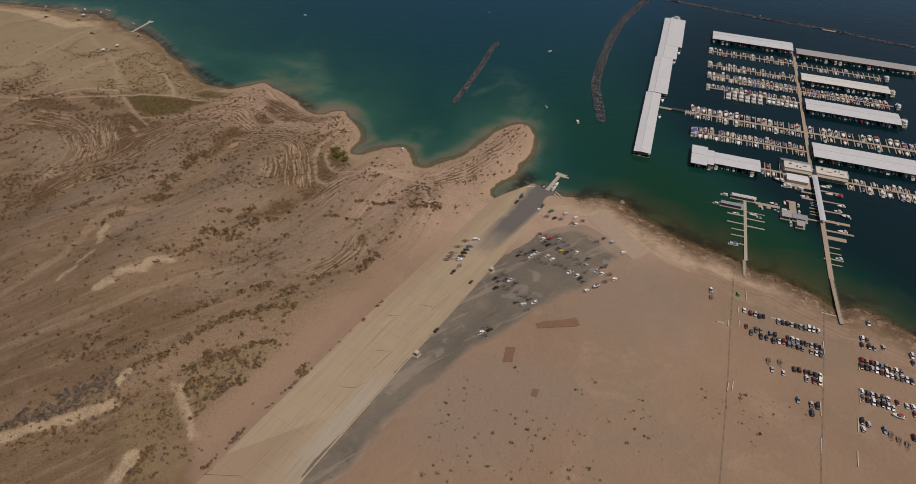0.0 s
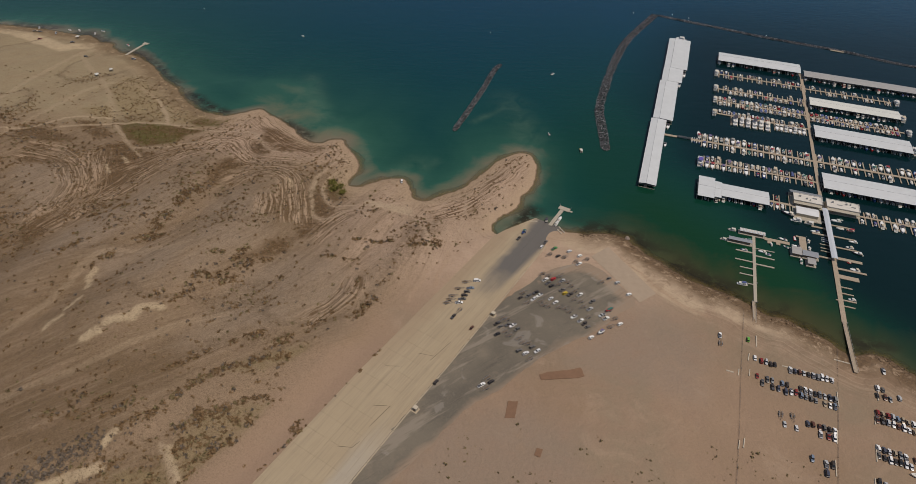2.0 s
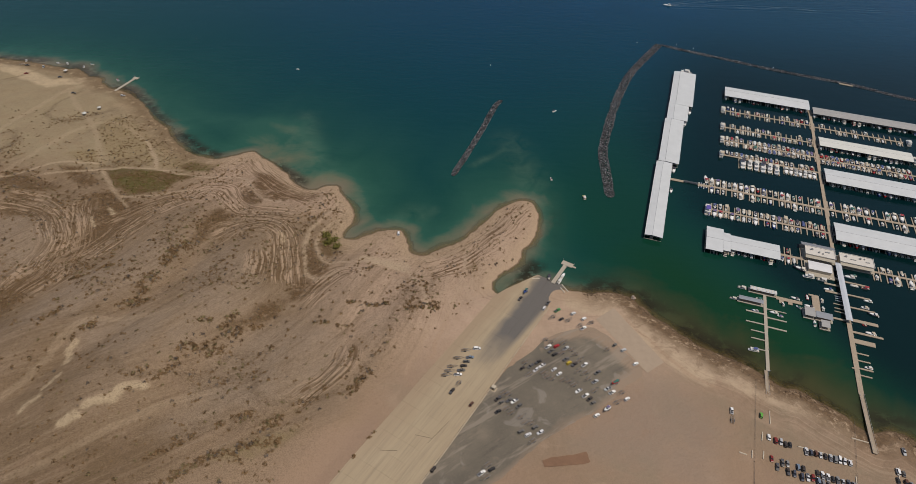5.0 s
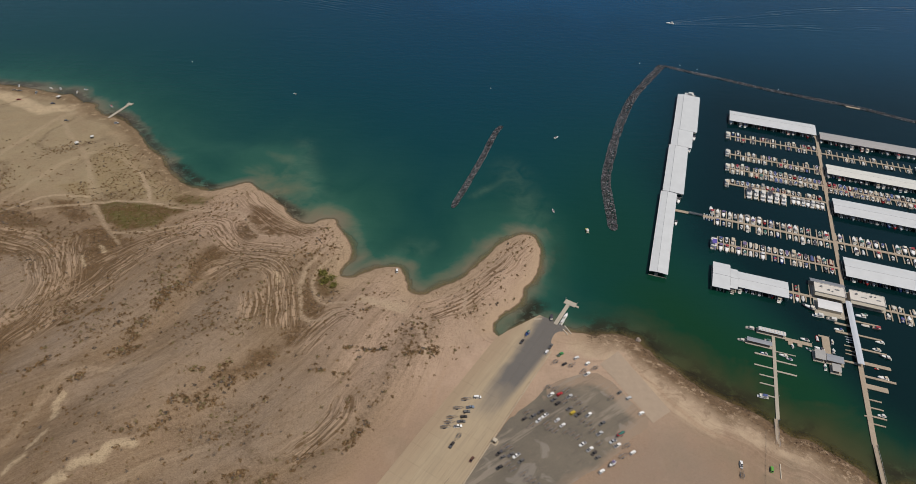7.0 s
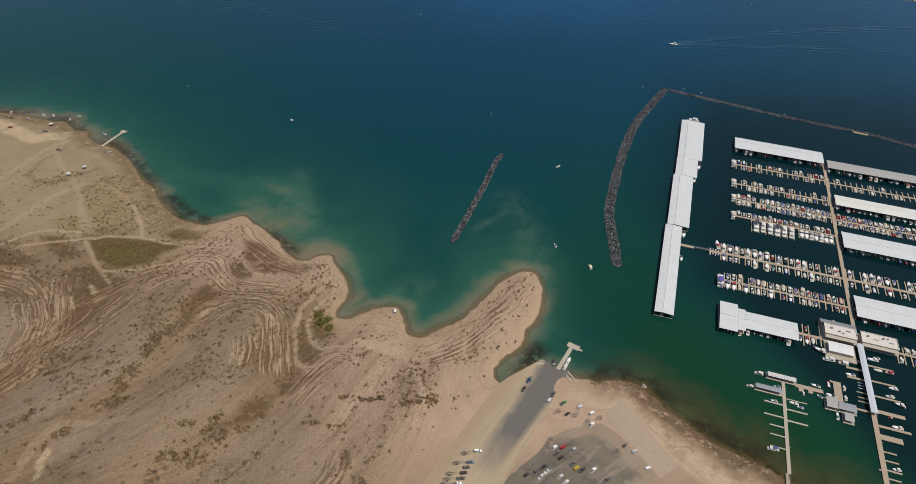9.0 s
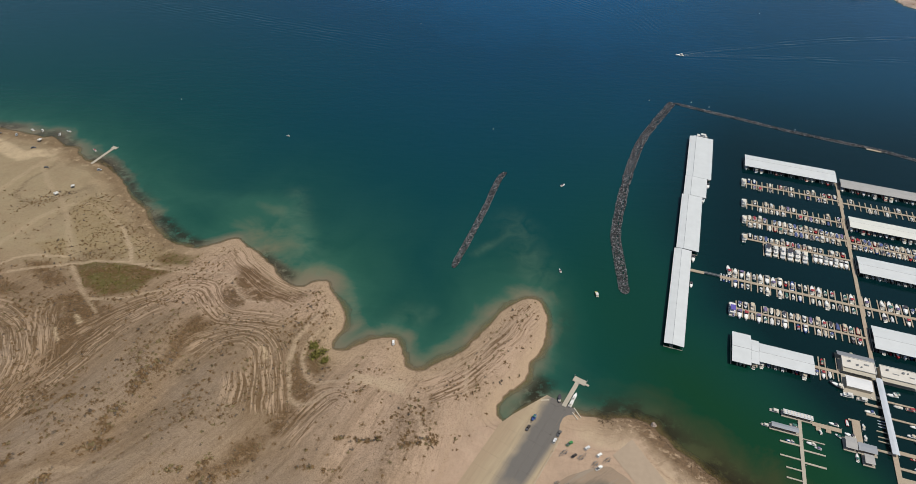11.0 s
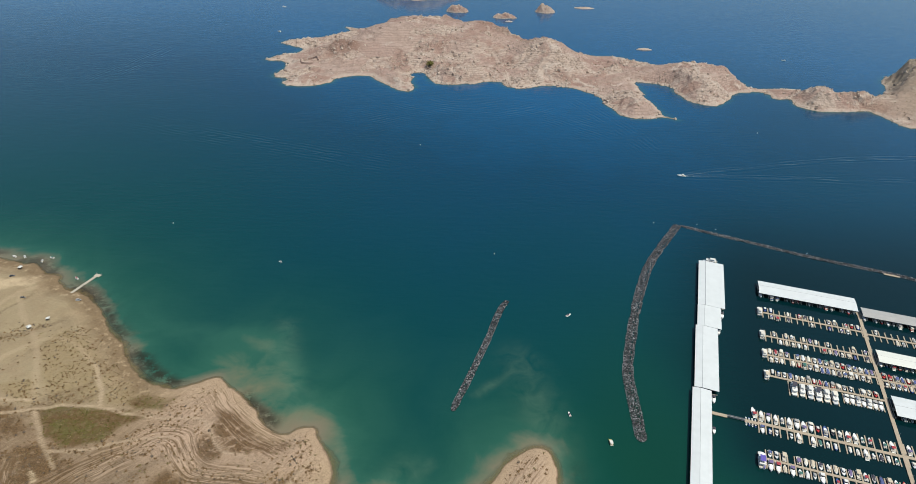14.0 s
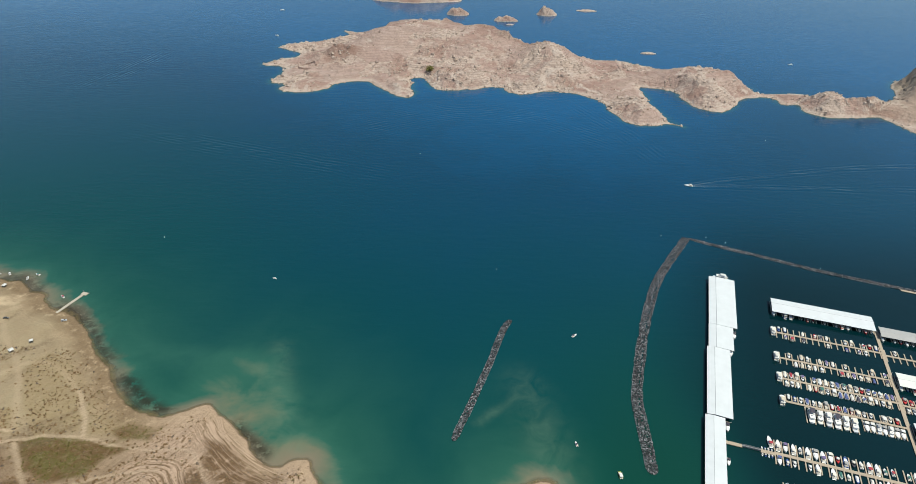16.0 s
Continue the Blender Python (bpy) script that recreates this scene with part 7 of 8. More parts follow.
ROW_TURN = -16.75
ROWS_NEAR = {
    "shore row": [(182.2, 281.3), (185.4, 279.2), (188.0, 278.4), (190.2, 276.9), (192.7, 276.8)],
    "wall row": [(200.5, 273.1), (203.0, 272.4), (205.7, 272.0), (208.0, 271.2), (210.5, 270.5), (213.0, 269.7), (215.3, 268.9), (217.6, 268.6), (220.1, 267.8), (222.9, 267.1)],
    "third row": [(178.7, 267.1), (183.8, 264.7), (186.6, 264.4), (191.7, 262.5), (194.3, 261.7), (201.2, 259.5), (203.6, 258.3), (206.1, 257.2), (208.4, 256.2), (210.9, 255.7), (213.4, 254.6), (216.1, 253.9), (218.6, 253.0)],
    "fourth row": [(180.0, 262.0), (184.9, 259.3), (187.9, 258.2), (191.3, 256.2), (194.6, 256.4), (197.2, 256.1), (199.6, 254.5), (202.0, 253.4), (204.5, 252.4), (206.8, 251.3), (211.1, 249.3), (213.7, 248.2), (216.3, 247.7)],
    "fifth row": [(182.1, 233.5), (187.9, 231.5), (195.4, 234.8), (198.2, 234.5), (201.2, 233.1), (203.7, 232.8), (206.2, 231.6), (208.8, 231.0), (199.8, 228.3), (203.7, 227.3), (206.3, 226.1)],
    "back row": [(188.7, 212.6), (194.9, 209.8), (198.0, 209.2), (193.0, 204.5)],
}
ROWS_EAST = {
    "shore row": [(258.1, 276.3), (247.9, 263.0), (250.5, 261.8), (245.1, 257.5), (248.8, 256.0), (251.4, 254.9), (257.5, 256.3), (271.9, 250.6), (269.6, 245.0)],
    "second row": [(238.9, 244.8), (241.5, 244.1), (244.0, 243.1), (246.3, 242.4), (248.7, 241.3), (251.0, 240.3), (253.4, 239.2), (255.8, 238.3), (258.2, 237.0)],
    "third row": [(236.5, 240.1), (239.2, 239.3), (241.6, 238.4), (244.0, 237.1), (246.4, 236.1), (248.8, 235.1), (251.2, 233.9), (253.6, 232.8), (256.1, 232.3), (258.7, 231.6), (261.2, 230.8)],
    "fourth row": [(227.8, 221.3), (230.3, 220.2), (232.7, 219.4), (235.3, 218.6), (237.7, 217.4), (240.0, 216.2), (244.3, 214.6), (248.7, 212.8), (251.9, 212.3)],
    "fifth row": [(225.8, 216.6), (228.2, 215.4), (230.5, 213.9), (232.9, 213.3), (235.4, 212.9), (237.7, 211.6), (240.0, 210.7), (250.2, 207.4)],
    "back row": [(218.1, 200.7), (220.6, 198.9), (216.3, 195.6), (227.6, 195.6), (241.6, 192.2)],
}
for rows in (ROWS_NEAR, ROWS_EAST):
    for row in rows.values():
        for x, y in row:
            park(x, y, ROW_TURN + (180 if rng.random() < 0.4 else 0) + rng.uniform(-3, 3))
for x, y in ((182.3, 239.6), (188.7, 238.6), (229.5, 192.5), (232.3, 189.6), (235.4, 187.0)):
    put_trailer(x, y, ROW_TURN + 180 + rng.uniform(-8, 8), ground="the dusty lot")
park(166.1, 298.5, ROW_TURN, "pickup", PAINTS[0])
put_trailer(164.6, 292.3, ROW_TURN)
park(183.2, 296.5, ROW_TURN - 4, "suv", ((0.10, 0.35, 0.05), "bright green"))
moor("runabout", lay(240.0, 205.5, 70) @ Matrix.Translation((0, 0, 0.3)), label="white motorboat standing on the dusty lot")

LOT_TURN = -53.0
LOT_CARS = [(27.9, 298.8), (29.9, 296.4), (34.6, 298.1), (37.5, 297.4), (39.8, 293.3), (27.6, 289.5), (39.8, 274.7), (43.6, 272.6), (47.8, 277.8), (50.4, 274.4), (17.6, 247.9), (23.0, 250.3), (43.8, 323.4), (49.0, 325.4), (54.0, 328.9), (52.0, 322.2), (56.2, 326.0),
            (63.0, 322.1), (65.8, 318.6), (61.4, 342.4), (63.1, 338.5), (66.8, 342.6), (64.9, 335.2), (72.4, 340.6)]
LOT_CARS_EAST = [(71.3, 331.1), (72.9, 328.0), (76.1, 326.9), (82.4, 327.1), (89.5, 321.1), (86.9, 313.7), (75.8, 305.6), (79.5, 302.3), (81.4, 299.7), (83.2, 297.2), (93.8, 308.8), (96.1, 306.2), (104.2, 302.0), (84.0, 288.1), (104.4, 345.5), (109.4, 341.5), (115.1, 330.5),
                 (70.8, 376.0), (72.5, 367.4), (81.1, 373.2), (87.7, 368.5), (86.1, 359.6)]
LOT_TRAILERS = [(31.0, 303.2), (33.6, 302.2), (33.2, 292.6), (35.6, 288.9), (40.8, 285.3), (42.6, 281.8), (46.0, 281.2), (45.4, 268.2), (20.5, 252.8), (19.5, 245.6), (46.0, 328.6), (47.1, 318.4), (57.1, 320.2), (58.2, 316.4), (61.4, 314.9), (59.6, 348.3), (64.5, 347.3), (71.6, 346.0),
                (76.2, 339.6), (77.2, 335.4), (80.3, 331.4), (77.4, 321.7), (81.3, 320.0), (68.8, 336.3)]
LOT_TRAILERS_EAST = [(71.4, 313.4), (74.0, 310.7), (67.6, 314.2), (82.5, 315.2), (85.6, 307.0), (101.3, 306.4), (98.1, 299.3), (90.4, 292.9), (98.8, 313.6), (98.2, 340.8), (66.4, 369.4), (77.2, 366.9), (83.8, 361.8), (91.6, 364.9)]
TINTS = {(70.8, 376.0): ((0.03, 0.22, 0.06), "green"), (66.8, 342.6): ((0.38, 0.015, 0.02), "red"), (72.9, 328.0): ((0.50, 0.36, 0.02), "yellow")}
for x, y in LOT_CARS + LOT_CARS_EAST:
    park(x, y, LOT_TURN + (180 if rng.random() < 0.35 else 0) + rng.uniform(-5, 5), rng.choice(["pickup", "suv", "pickup", "suv", "sedan"]), TINTS.get((x, y)) or rng.choice(PAINTS[:7]), "the asphalt lot")
for x, y in LOT_TRAILERS + LOT_TRAILERS_EAST:
    put_trailer(x, y, LOT_TURN + (180 if rng.random() < 0.5 else 0) + rng.uniform(-7, 7), rng.random() < 0.07)
# on the ramp
RAMP_TURN = -30.8
park(46.1, 386.4, RAMP_TURN, "pickup", PAINTS[5], "the boat ramp")
put_trailer(50.0, 393.4, RAMP_TURN + 180, True, "the boat ramp")
for x, y, kind, paint in ((61.9, 378.0, "suv", PAINTS[1]), (65.2, 383.4, "pickup", PAINTS[6]), (12.3, 293.9, "sedan", PAINTS[11]), (-7.6, 250.2, "suv", PAINTS[5]), (0.9, 302.6, "pickup", PAINTS[5])):
    park(x, y, RAMP_TURN, kind, paint, "the boat ramp")
put_trailer(4.4, 308.4, RAMP_TURN + 180, ground="the boat ramp")
for k, (x, y, paint) in enumerate(((11.4, 329.8, PAINTS[12]), (9.3, 326.2, PAINTS[6]), (7.6, 322.6, PAINTS[5]), (6.1, 319.0, PAINTS[6]), (4.2, 315.6, PAINTS[0]))):
    park(x, y, -80, rng.choice(["pickup", "suv"]), paint, "the ramp's edge")
    if k % 2 == 0 or k == 3:
        put_trailer(x - 7.2, y - 0.8, -80, ground="the ramp's edge")
park(15.8, 337.6, -84, "van", PAINTS[0], "the ramp's edge")
put_trailer(8.8, 335.8, -76, ground="the ramp's edge")
# visitors along the west shore
for x, y, turn in ((-460.2, 702.4, -60), (-454.6, 701.4, -70), (-445.5, 682.6, -80), (-407.7, 675.9, -60), (-436.8, 699.8, 20), (-379.6, 644.4, -70), (-332.1, 645.3, -60)):
    park(x, y, turn, None, None, "the west shore")
park(-43.7, 452.0, 4, "van", PAINTS[0], "a bare spit of land")


def tent(x, y, s, color, label):
    t = thing("shade_tent", lay(x, y, rng.uniform(0, 90)), label, "tent", "camps on the west shore")
    part("roof", loft([[(-s, -s, 2.1), (s, -s, 2.1), (s, s, 2.1), (-s, s, 2.1)], [(-0.1, -0.1, 3.0), (0.1, -0.1, 3.0), (0.1, 0.1, 3.0), (-0.1, 0.1, 3.0)]]), CANVAS, t, color=color)
    for a in (-1, 1):
        for b in (-1, 1):
            part("pole", rod(bmesh.new(), (a * s * 0.95, b * s * 0.95, 0), (a * s * 0.95, b * s * 0.95, 2.15), 0.04, 5), STEEL, t)


tent(-350.1, 603.3, 1.7, (0.52, 0.51, 0.48), "white shade tent pitched on the bare flat")
tent(-341.7, 615.7, 1.5, (0.52, 0.51, 0.48), "white shade tent pitched on the bare flat")
tent(-409.0, 690.5, 1.8, (0.52, 0.51, 0.48), "white shade tent pitched by the water")


def kiosk(x, y):
    t = thing("pay_kiosk", lay(x, y, RAMP_TURN), "small cream hut with a flat roof beside the ramp", "kiosk", "huts along the ramp")
    part("wall", boxes((-1.1, 1.1, -1.1, 1.1, 0, 2.3)), PLASTER, t)
    part("roof", boxes((-1.2, 1.2, -1.2, 1.2, 2.3, 2.5), bevel=0.05), PLASTER, t)
    part("door", boxes((-0.45, 0.45, -1.16, -1.08, 0, 2.0)), WOODWORK, t)
    part("window", boxes((1.08, 1.15, -0.5, 0.5, 1.0, 1.8)), GLASS, t)
    part("step", boxes((-1.9, 1.9, -1.9, 1.9, -0.3, 0.05)), KERB, t)


kiosk(25.6, 306.2)
kiosk(-17.6, 231.0)

# launch docks
launch = thing("launch_dock", Matrix.Translation((70.4, 404.8, 0)) @ Matrix.Rotation(math.atan2(-13.0, 22.5), 4, "Z"), "pale floating launch dock at the foot of the ramp", "dock", "launch docks")
part("walkway", boxes((-1.4, 1.4, 0, 22, 0.12, 0.62), bevel=0.04), CONCRETE_DECK, launch)
part("head", boxes((-3.6, 5.0, 22.05, 26.5, 0.12, 0.62), bevel=0.04), CONCRETE_DECK, launch)
part("step_float", boxes((5.05, 7.6, 23.0, 24.6, 0.12, 0.5)), CONCRETE_DECK, launch)
for x, y in ((-3.8, 26.6), (5.2, 26.6), (1.7, 12), (1.7, 21)):
    part("mooring_post", rod(bmesh.new(), (x, y, -2), (x, y, 1.9), 0.17, 7), STEEL, launch)
moor("runabout", Matrix.Translation((75.6, 407.2, 0)) @ Matrix.Rotation(radians(-30), 4, "Z"), HULLS[0], CLOTHS[0])
moor("cruiser", Matrix.Translation((78.4, 412.6, 0)) @ Matrix.Rotation(radians(-30), 4, "Z") @ Matrix.Diagonal((0.7, 0.7, 0.7, 1)), HULLS[0], CLOTHS[0])
moor("runabout", Matrix.Translation((68.4, 411.0, 0)) @ Matrix.Rotation(radians(-10), 4, "Z"), HULLS[7], CLOTHS[5])
west = thing("launch_dock", Matrix.Translation((-346.0, 655.0, 0)) @ Matrix.Rotation(math.atan2(-10.5, 30.5), 4, "Z"), "narrow pale floating dock at the west shore", "dock", "launch docks")
part("walkway", boxes((-1.3, 1.3, 0, 30, 0.12, 0.62), bevel=0.04), CONCRETE_DECK, west)
part("head", boxes((-2.6, 3.2, 30.05, 34.0, 0.12, 0.62), bevel=0.04), CONCRETE_DECK, west)
for x, y in ((-2.8, 34.0), (3.4, 34.0), (1.6, 15)):
    part("mooring_post", rod(bmesh.new(), (x, y, -2), (x, y, 1.9), 0.17, 7), STEEL, west)


# ---- plants ----
def leaf_material(name, dark, light):
    n = Nodes(name)
    r = n.node("ShaderNodeNewGeometry").outputs["Random Per Island"]
    c = n.mix(r, dark, light)
    return n.finish(n.mix(n.noise(0.05, 3), c, [v * 0.7 for v in dark]), 0.9)


def shrub_mesh(name, places, radii, material, label, category="shrub", per=15, seed=5, squash=0.75):
    """Many low desert shrubs: each an uneven dome of small leaf clumps with gaps."""
    r = np.random.RandomState(seed)
    n = len(places)
    places, radii = np.repeat(np.asarray(places), per, 0), np.repeat(radii, per)
    way = r.normal(size=(n * per, 3))
    way[:, 2] = np.abs(way[:, 2])
    way /= np.linalg.norm(way, axis=1)[:, None]
    lump = r.uniform(0.35, 1.15, n * per)
    mid = places + way * (radii * lump)[:, None] * np.array([1, 1, squash])
    a = r.normal(size=(n * per, 3))
    a /= np.linalg.norm(a, axis=1)[:, None]
    b = np.cross(a, way)
    b /= np.linalg.norm(b, axis=1)[:, None] + 1e-6
    size = (radii * r.uniform(0.28, 0.62, n * per))[:, None]
    co = np.stack([mid + a * size, mid + b * size * 0.8, mid - a * size * 0.7, mid - b * size * 0.8 + way * size * 0.4], 1).reshape(-1, 3)
    me = bpy.data.meshes.new(name)
    me.from_pydata(co.tolist(), [], np.arange(len(co)).reshape(-1, 4).tolist())
    me.materials.append(material)
    return tagged(new(name, me), label, category, kind="stuff")


def scatter_shrubs():
    r = np.random.RandomState(11)
    x, y = r.uniform(-440, 75, 170000), r.uniform(120, 610, 170000)
    h, d = mainland_height(x, y)
    wild = wild_mask(x, y)
    masks = ground_masks(x, y, d)
    along, over = flow_frame(x, y)
    clump = 0.45 * layered(x, y, 38, 3, 101) + 0.55 * layered(along * 0.3, over, 17, 3, 103)
    chance = 0.055 + 0.5 * step(clump, 0.52, 0.64) + 0.28 * step(-masks["gully"], -0.035, -0.005) + 0.12 * masks["lined"]
    chance = chance * 0.8
    for key in TERRACES:
        band = step(layered(masks["steps_" + key], masks["run_" + key] * 0.06, 3.4, 2, 107), 0.5, 0.66)
        chance = chance + 0.30 * band * masks["clear_" + key]
    chance = chance + 0.5 * masks["rust"] + 0.10 * masks["green"] + 0.22 * cover(x, y, SHRUBBY + SPIT_SHRUBS) + 0.2 * cover(x, y, SHRUBBY_SOUTH) + 0.16 * step(x, -60, -20) * step(y, 400, 425)
    thick = np.zeros_like(x)
    for line, half in THICKETS:
        thick = np.maximum(thick, step(-line_distance(x, y, line), -half * 1.6, -half * 0.4))
    chance = (chance * wild * (1 - masks["gravel"] * 0.45) * (1 - 0.45 * masks["pale"]) + 0.95 * thick * step(layered(x, y, 8, 3, 113), 0.25, 0.5)) * (1 - masks["track"]) * (1 - 0.9 * masks["wash"]) * (1 - 0.85 * masks["flats"] * (thick < 0.3)) * step(h, 0.8, 1.4)
    along, across = ramp_frame(x, y)
    chance = np.where((across > -24) & (across < 60) & (thick < 0.2), 0, chance)
    keep = (r.uniform(size=x.shape) < np.minimum(chance, 0.95) * 0.9) & (d > 1.5)
    size = 0.40 + 1.0 * r.uniform(size=x.shape) ** 2.2 + 0.25 * thick
    size = np.where(masks["rust"] + masks["green"] > 0.5, size * 0.62, size) * (1 - 0.35 * masks["lined"]) * (1 - 0.3 * step(y, 490, 540))
    pick = r.uniform(size=x.shape)
    dead = np.minimum(line_distance(x, y, THICKETS_LOW[0][0]), line_distance(x, y, THICKETS_LOW[1][0]))
    pick = np.where((dead < 7) & (pick < 0.8), 0.95, pick)
    return np.stack([x, y, h], 1)[keep], size[keep], pick[keep]


places, sizes, pick = scatter_shrubs()
BROWN_LEAF = leaf_material("dry_brown_leaves", (0.168, 0.100, 0.046), (0.310, 0.195, 0.096))
OLIVE_LEAF = leaf_material("olive_leaves", (0.165, 0.124, 0.055), (0.300, 0.232, 0.118))
GREY_LEAF = leaf_material("grey_dead_twigs", (0.13, 0.100, 0.075), (0.235, 0.185, 0.140))
shrub_mesh("dry_shrubs", places[pick < 0.70], sizes[pick < 0.70], BROWN_LEAF, "low dry brown desert shrubs on the gullied slopes")
shrub_mesh("olive_shrubs", places[(pick >= 0.70) & (pick < 0.88)], sizes[(pick >= 0.70) & (pick < 0.88)], OLIVE_LEAF, "low olive green desert shrubs on the slopes", seed=6)
shrub_mesh("dead_shrubs", places[pick >= 0.88], sizes[pick >= 0.88], GREY_LEAF, "grey dead shrubs in the dry washes", seed=8)
# the dusty flat south of the car park has only a few
r = np.random.RandomState(21)
x, y = r.uniform(-20, 190, 9000), r.uniform(120, 236, 9000)
ok = (r.uniform(size=x.shape) < 0.10 * step(layered(x, y, 26, 3, 111), 0.46, 0.62)) & (y < 226 - 0.12 * np.abs(x - 60)) & (ramp_frame(x, y)[1] > 44)
h, _ = mainland_height(x, y)
shrub_mesh("scattered_shrubs", np.stack([x, y, h], 1)[ok], (0.3 + 0.95 * r.uniform(size=x.shape) ** 3)[ok], OLIVE_LEAF, "sparse small shrubs on the dusty flat", seed=9)
x, y = r.uniform(-330, -205, 5200), r.uniform(478, 605, 5200)
m = ground_masks(x, y, np.zeros_like(x))
ok = (m["green"] > 0.5) & (m["track"] < 0.2) & (r.uniform(size=x.shape) < 0.8)
h, _ = mainland_height(x, y)
shrub_mesh("meadow_plants", np.stack([x, y, h], 1)[ok], (0.3 + 0.5 * r.uniform(size=x.shape) ** 2)[ok], leaf_material("meadow_leaves", (0.090, 0.082, 0.014), (0.215, 0.175, 0.038)), "low green and rusty plants in a damp hollow", "plants", 10, 12, 0.5)


def tree(x, y, z, tall, spread, label, seed):
    t = thing("tree", Matrix.Translation((x, y, z)), label, "tree", "trees by the water")
    bm = bmesh.new()
    rr = random.Random(seed)
    rod(bm, (0, 0, -0.3), (0.1, 0, tall * 0.5), tall * 0.035, 7)
    part("trunk", bm, WOODWORK, t)
    r = np.random.RandomState(seed)
    co, faces = [], []
    for k in range(9):
        tip = Vector((rr.uniform(-1, 1) * spread * 0.7, rr.uniform(-1, 1) * spread * 0.7, tall * rr.uniform(0.45, 0.95)))
        limb = bmesh.new()
        rod(limb, (0.05, 0, tall * rr.uniform(0.15, 0.4)), tip, tall * 0.012, 5)
        part("limb", limb, WOODWORK, t)
        for j in range(70):
            p = np.array(tip) + r.normal(size=3) * spread * np.array([0.26, 0.26, 0.2])
            a, b = r.normal(size=3), r.normal(size=3)
            s = spread * 0.07
            i = len(co)
            co += [tuple(p + a * s), tuple(p + b * s), tuple(p - a * s), tuple(p - b * s)]
            faces.append((i, i + 1, i + 2, i + 3))
    me = bpy.data.meshes.new("crown")
    me.from_pydata(co, [], faces)
    me.materials.append(GREEN_LEAF)
    new("crown", me).parent = t


GREEN_LEAF = leaf_material("green_leaves", (0.125, 0.118, 0.024), (0.300, 0.262, 0.066))
tree(-93, 439, height_at(-93, 439), 2.8, 4.6, "bushy green tamarisk in a hollow by the track", 31)
tree(-98, 445, height_at(-98, 445), 2.4, 3.6, "bushy green tamarisk in a hollow by the track", 33)
tree(-88, 434, height_at(-88, 434), 2.0, 3.0, "bushy green tamarisk in a hollow by the track", 34)
iz = float(island_height(np.array([-66.0]), np.array([1336.0]))[0][0])
tree(-66, 1336, iz, 6.5, 6.5, "dark green tree at the head of an island inlet", 35)


# ---- stones along the east shore ----
r = np.random.RandomState(41)
t = r.uniform(0, 1, 5200)
path = rounded(EAST_SHORE[2:-3], 2, False)
seg = np.concatenate([[0], np.cumsum(np.linalg.norm(np.diff(path, axis=0), axis=1))])
x, y = np.interp(t * seg[-1], seg, path[:, 0]) + r.normal(0, 3.2, t.size), np.interp(t * seg[-1], seg, path[:, 1]) + r.normal(0, 3.2, t.size)
h, d = mainland_height(x, y)
ok = (h > -0.7) & (h < 1.7) & (layered(x, y, 16, 3, 121) > 0.46)
shrub_mesh("shore_stones", np.stack([x, y, h - 0.1], 1)[ok], (0.16 + 0.6 * r.uniform(size=x.shape) ** 3)[ok], leaf_material("brown_shore_stones", (0.085, 0.055, 0.032), (0.24, 0.17, 0.11)), "brown stones and driftwood heaped along the water line", "stones", 7, 14, 0.6)


# ---- floating breakwaters of old tyres ----
def tyre_material():
    n = Nodes("old_tyres")
    r = n.node("ShaderNodeNewGeometry").outputs["Random Per Island"]
    c = n.colors(r, [(0.0, (0.014, 0.013, 0.014)), (0.35, (0.040, 0.039, 0.044)), (0.62, (0.095, 0.093, 0.102)), (0.88, (0.20, 0.198, 0.208)), (1.0, (0.34, 0.335, 0.34))])
    return n.finish(n.mix(n.ramp(n.noise(0.15, 4), 0.45, 0.7, 0.0, 0.5), c, (0.022, 0.018, 0.015)), 0.9)


TYRES = tyre_material()
FLOATS = worn("grey_log_float", (0.155, 0.160, 0.172), 0.9, spread=0.3)


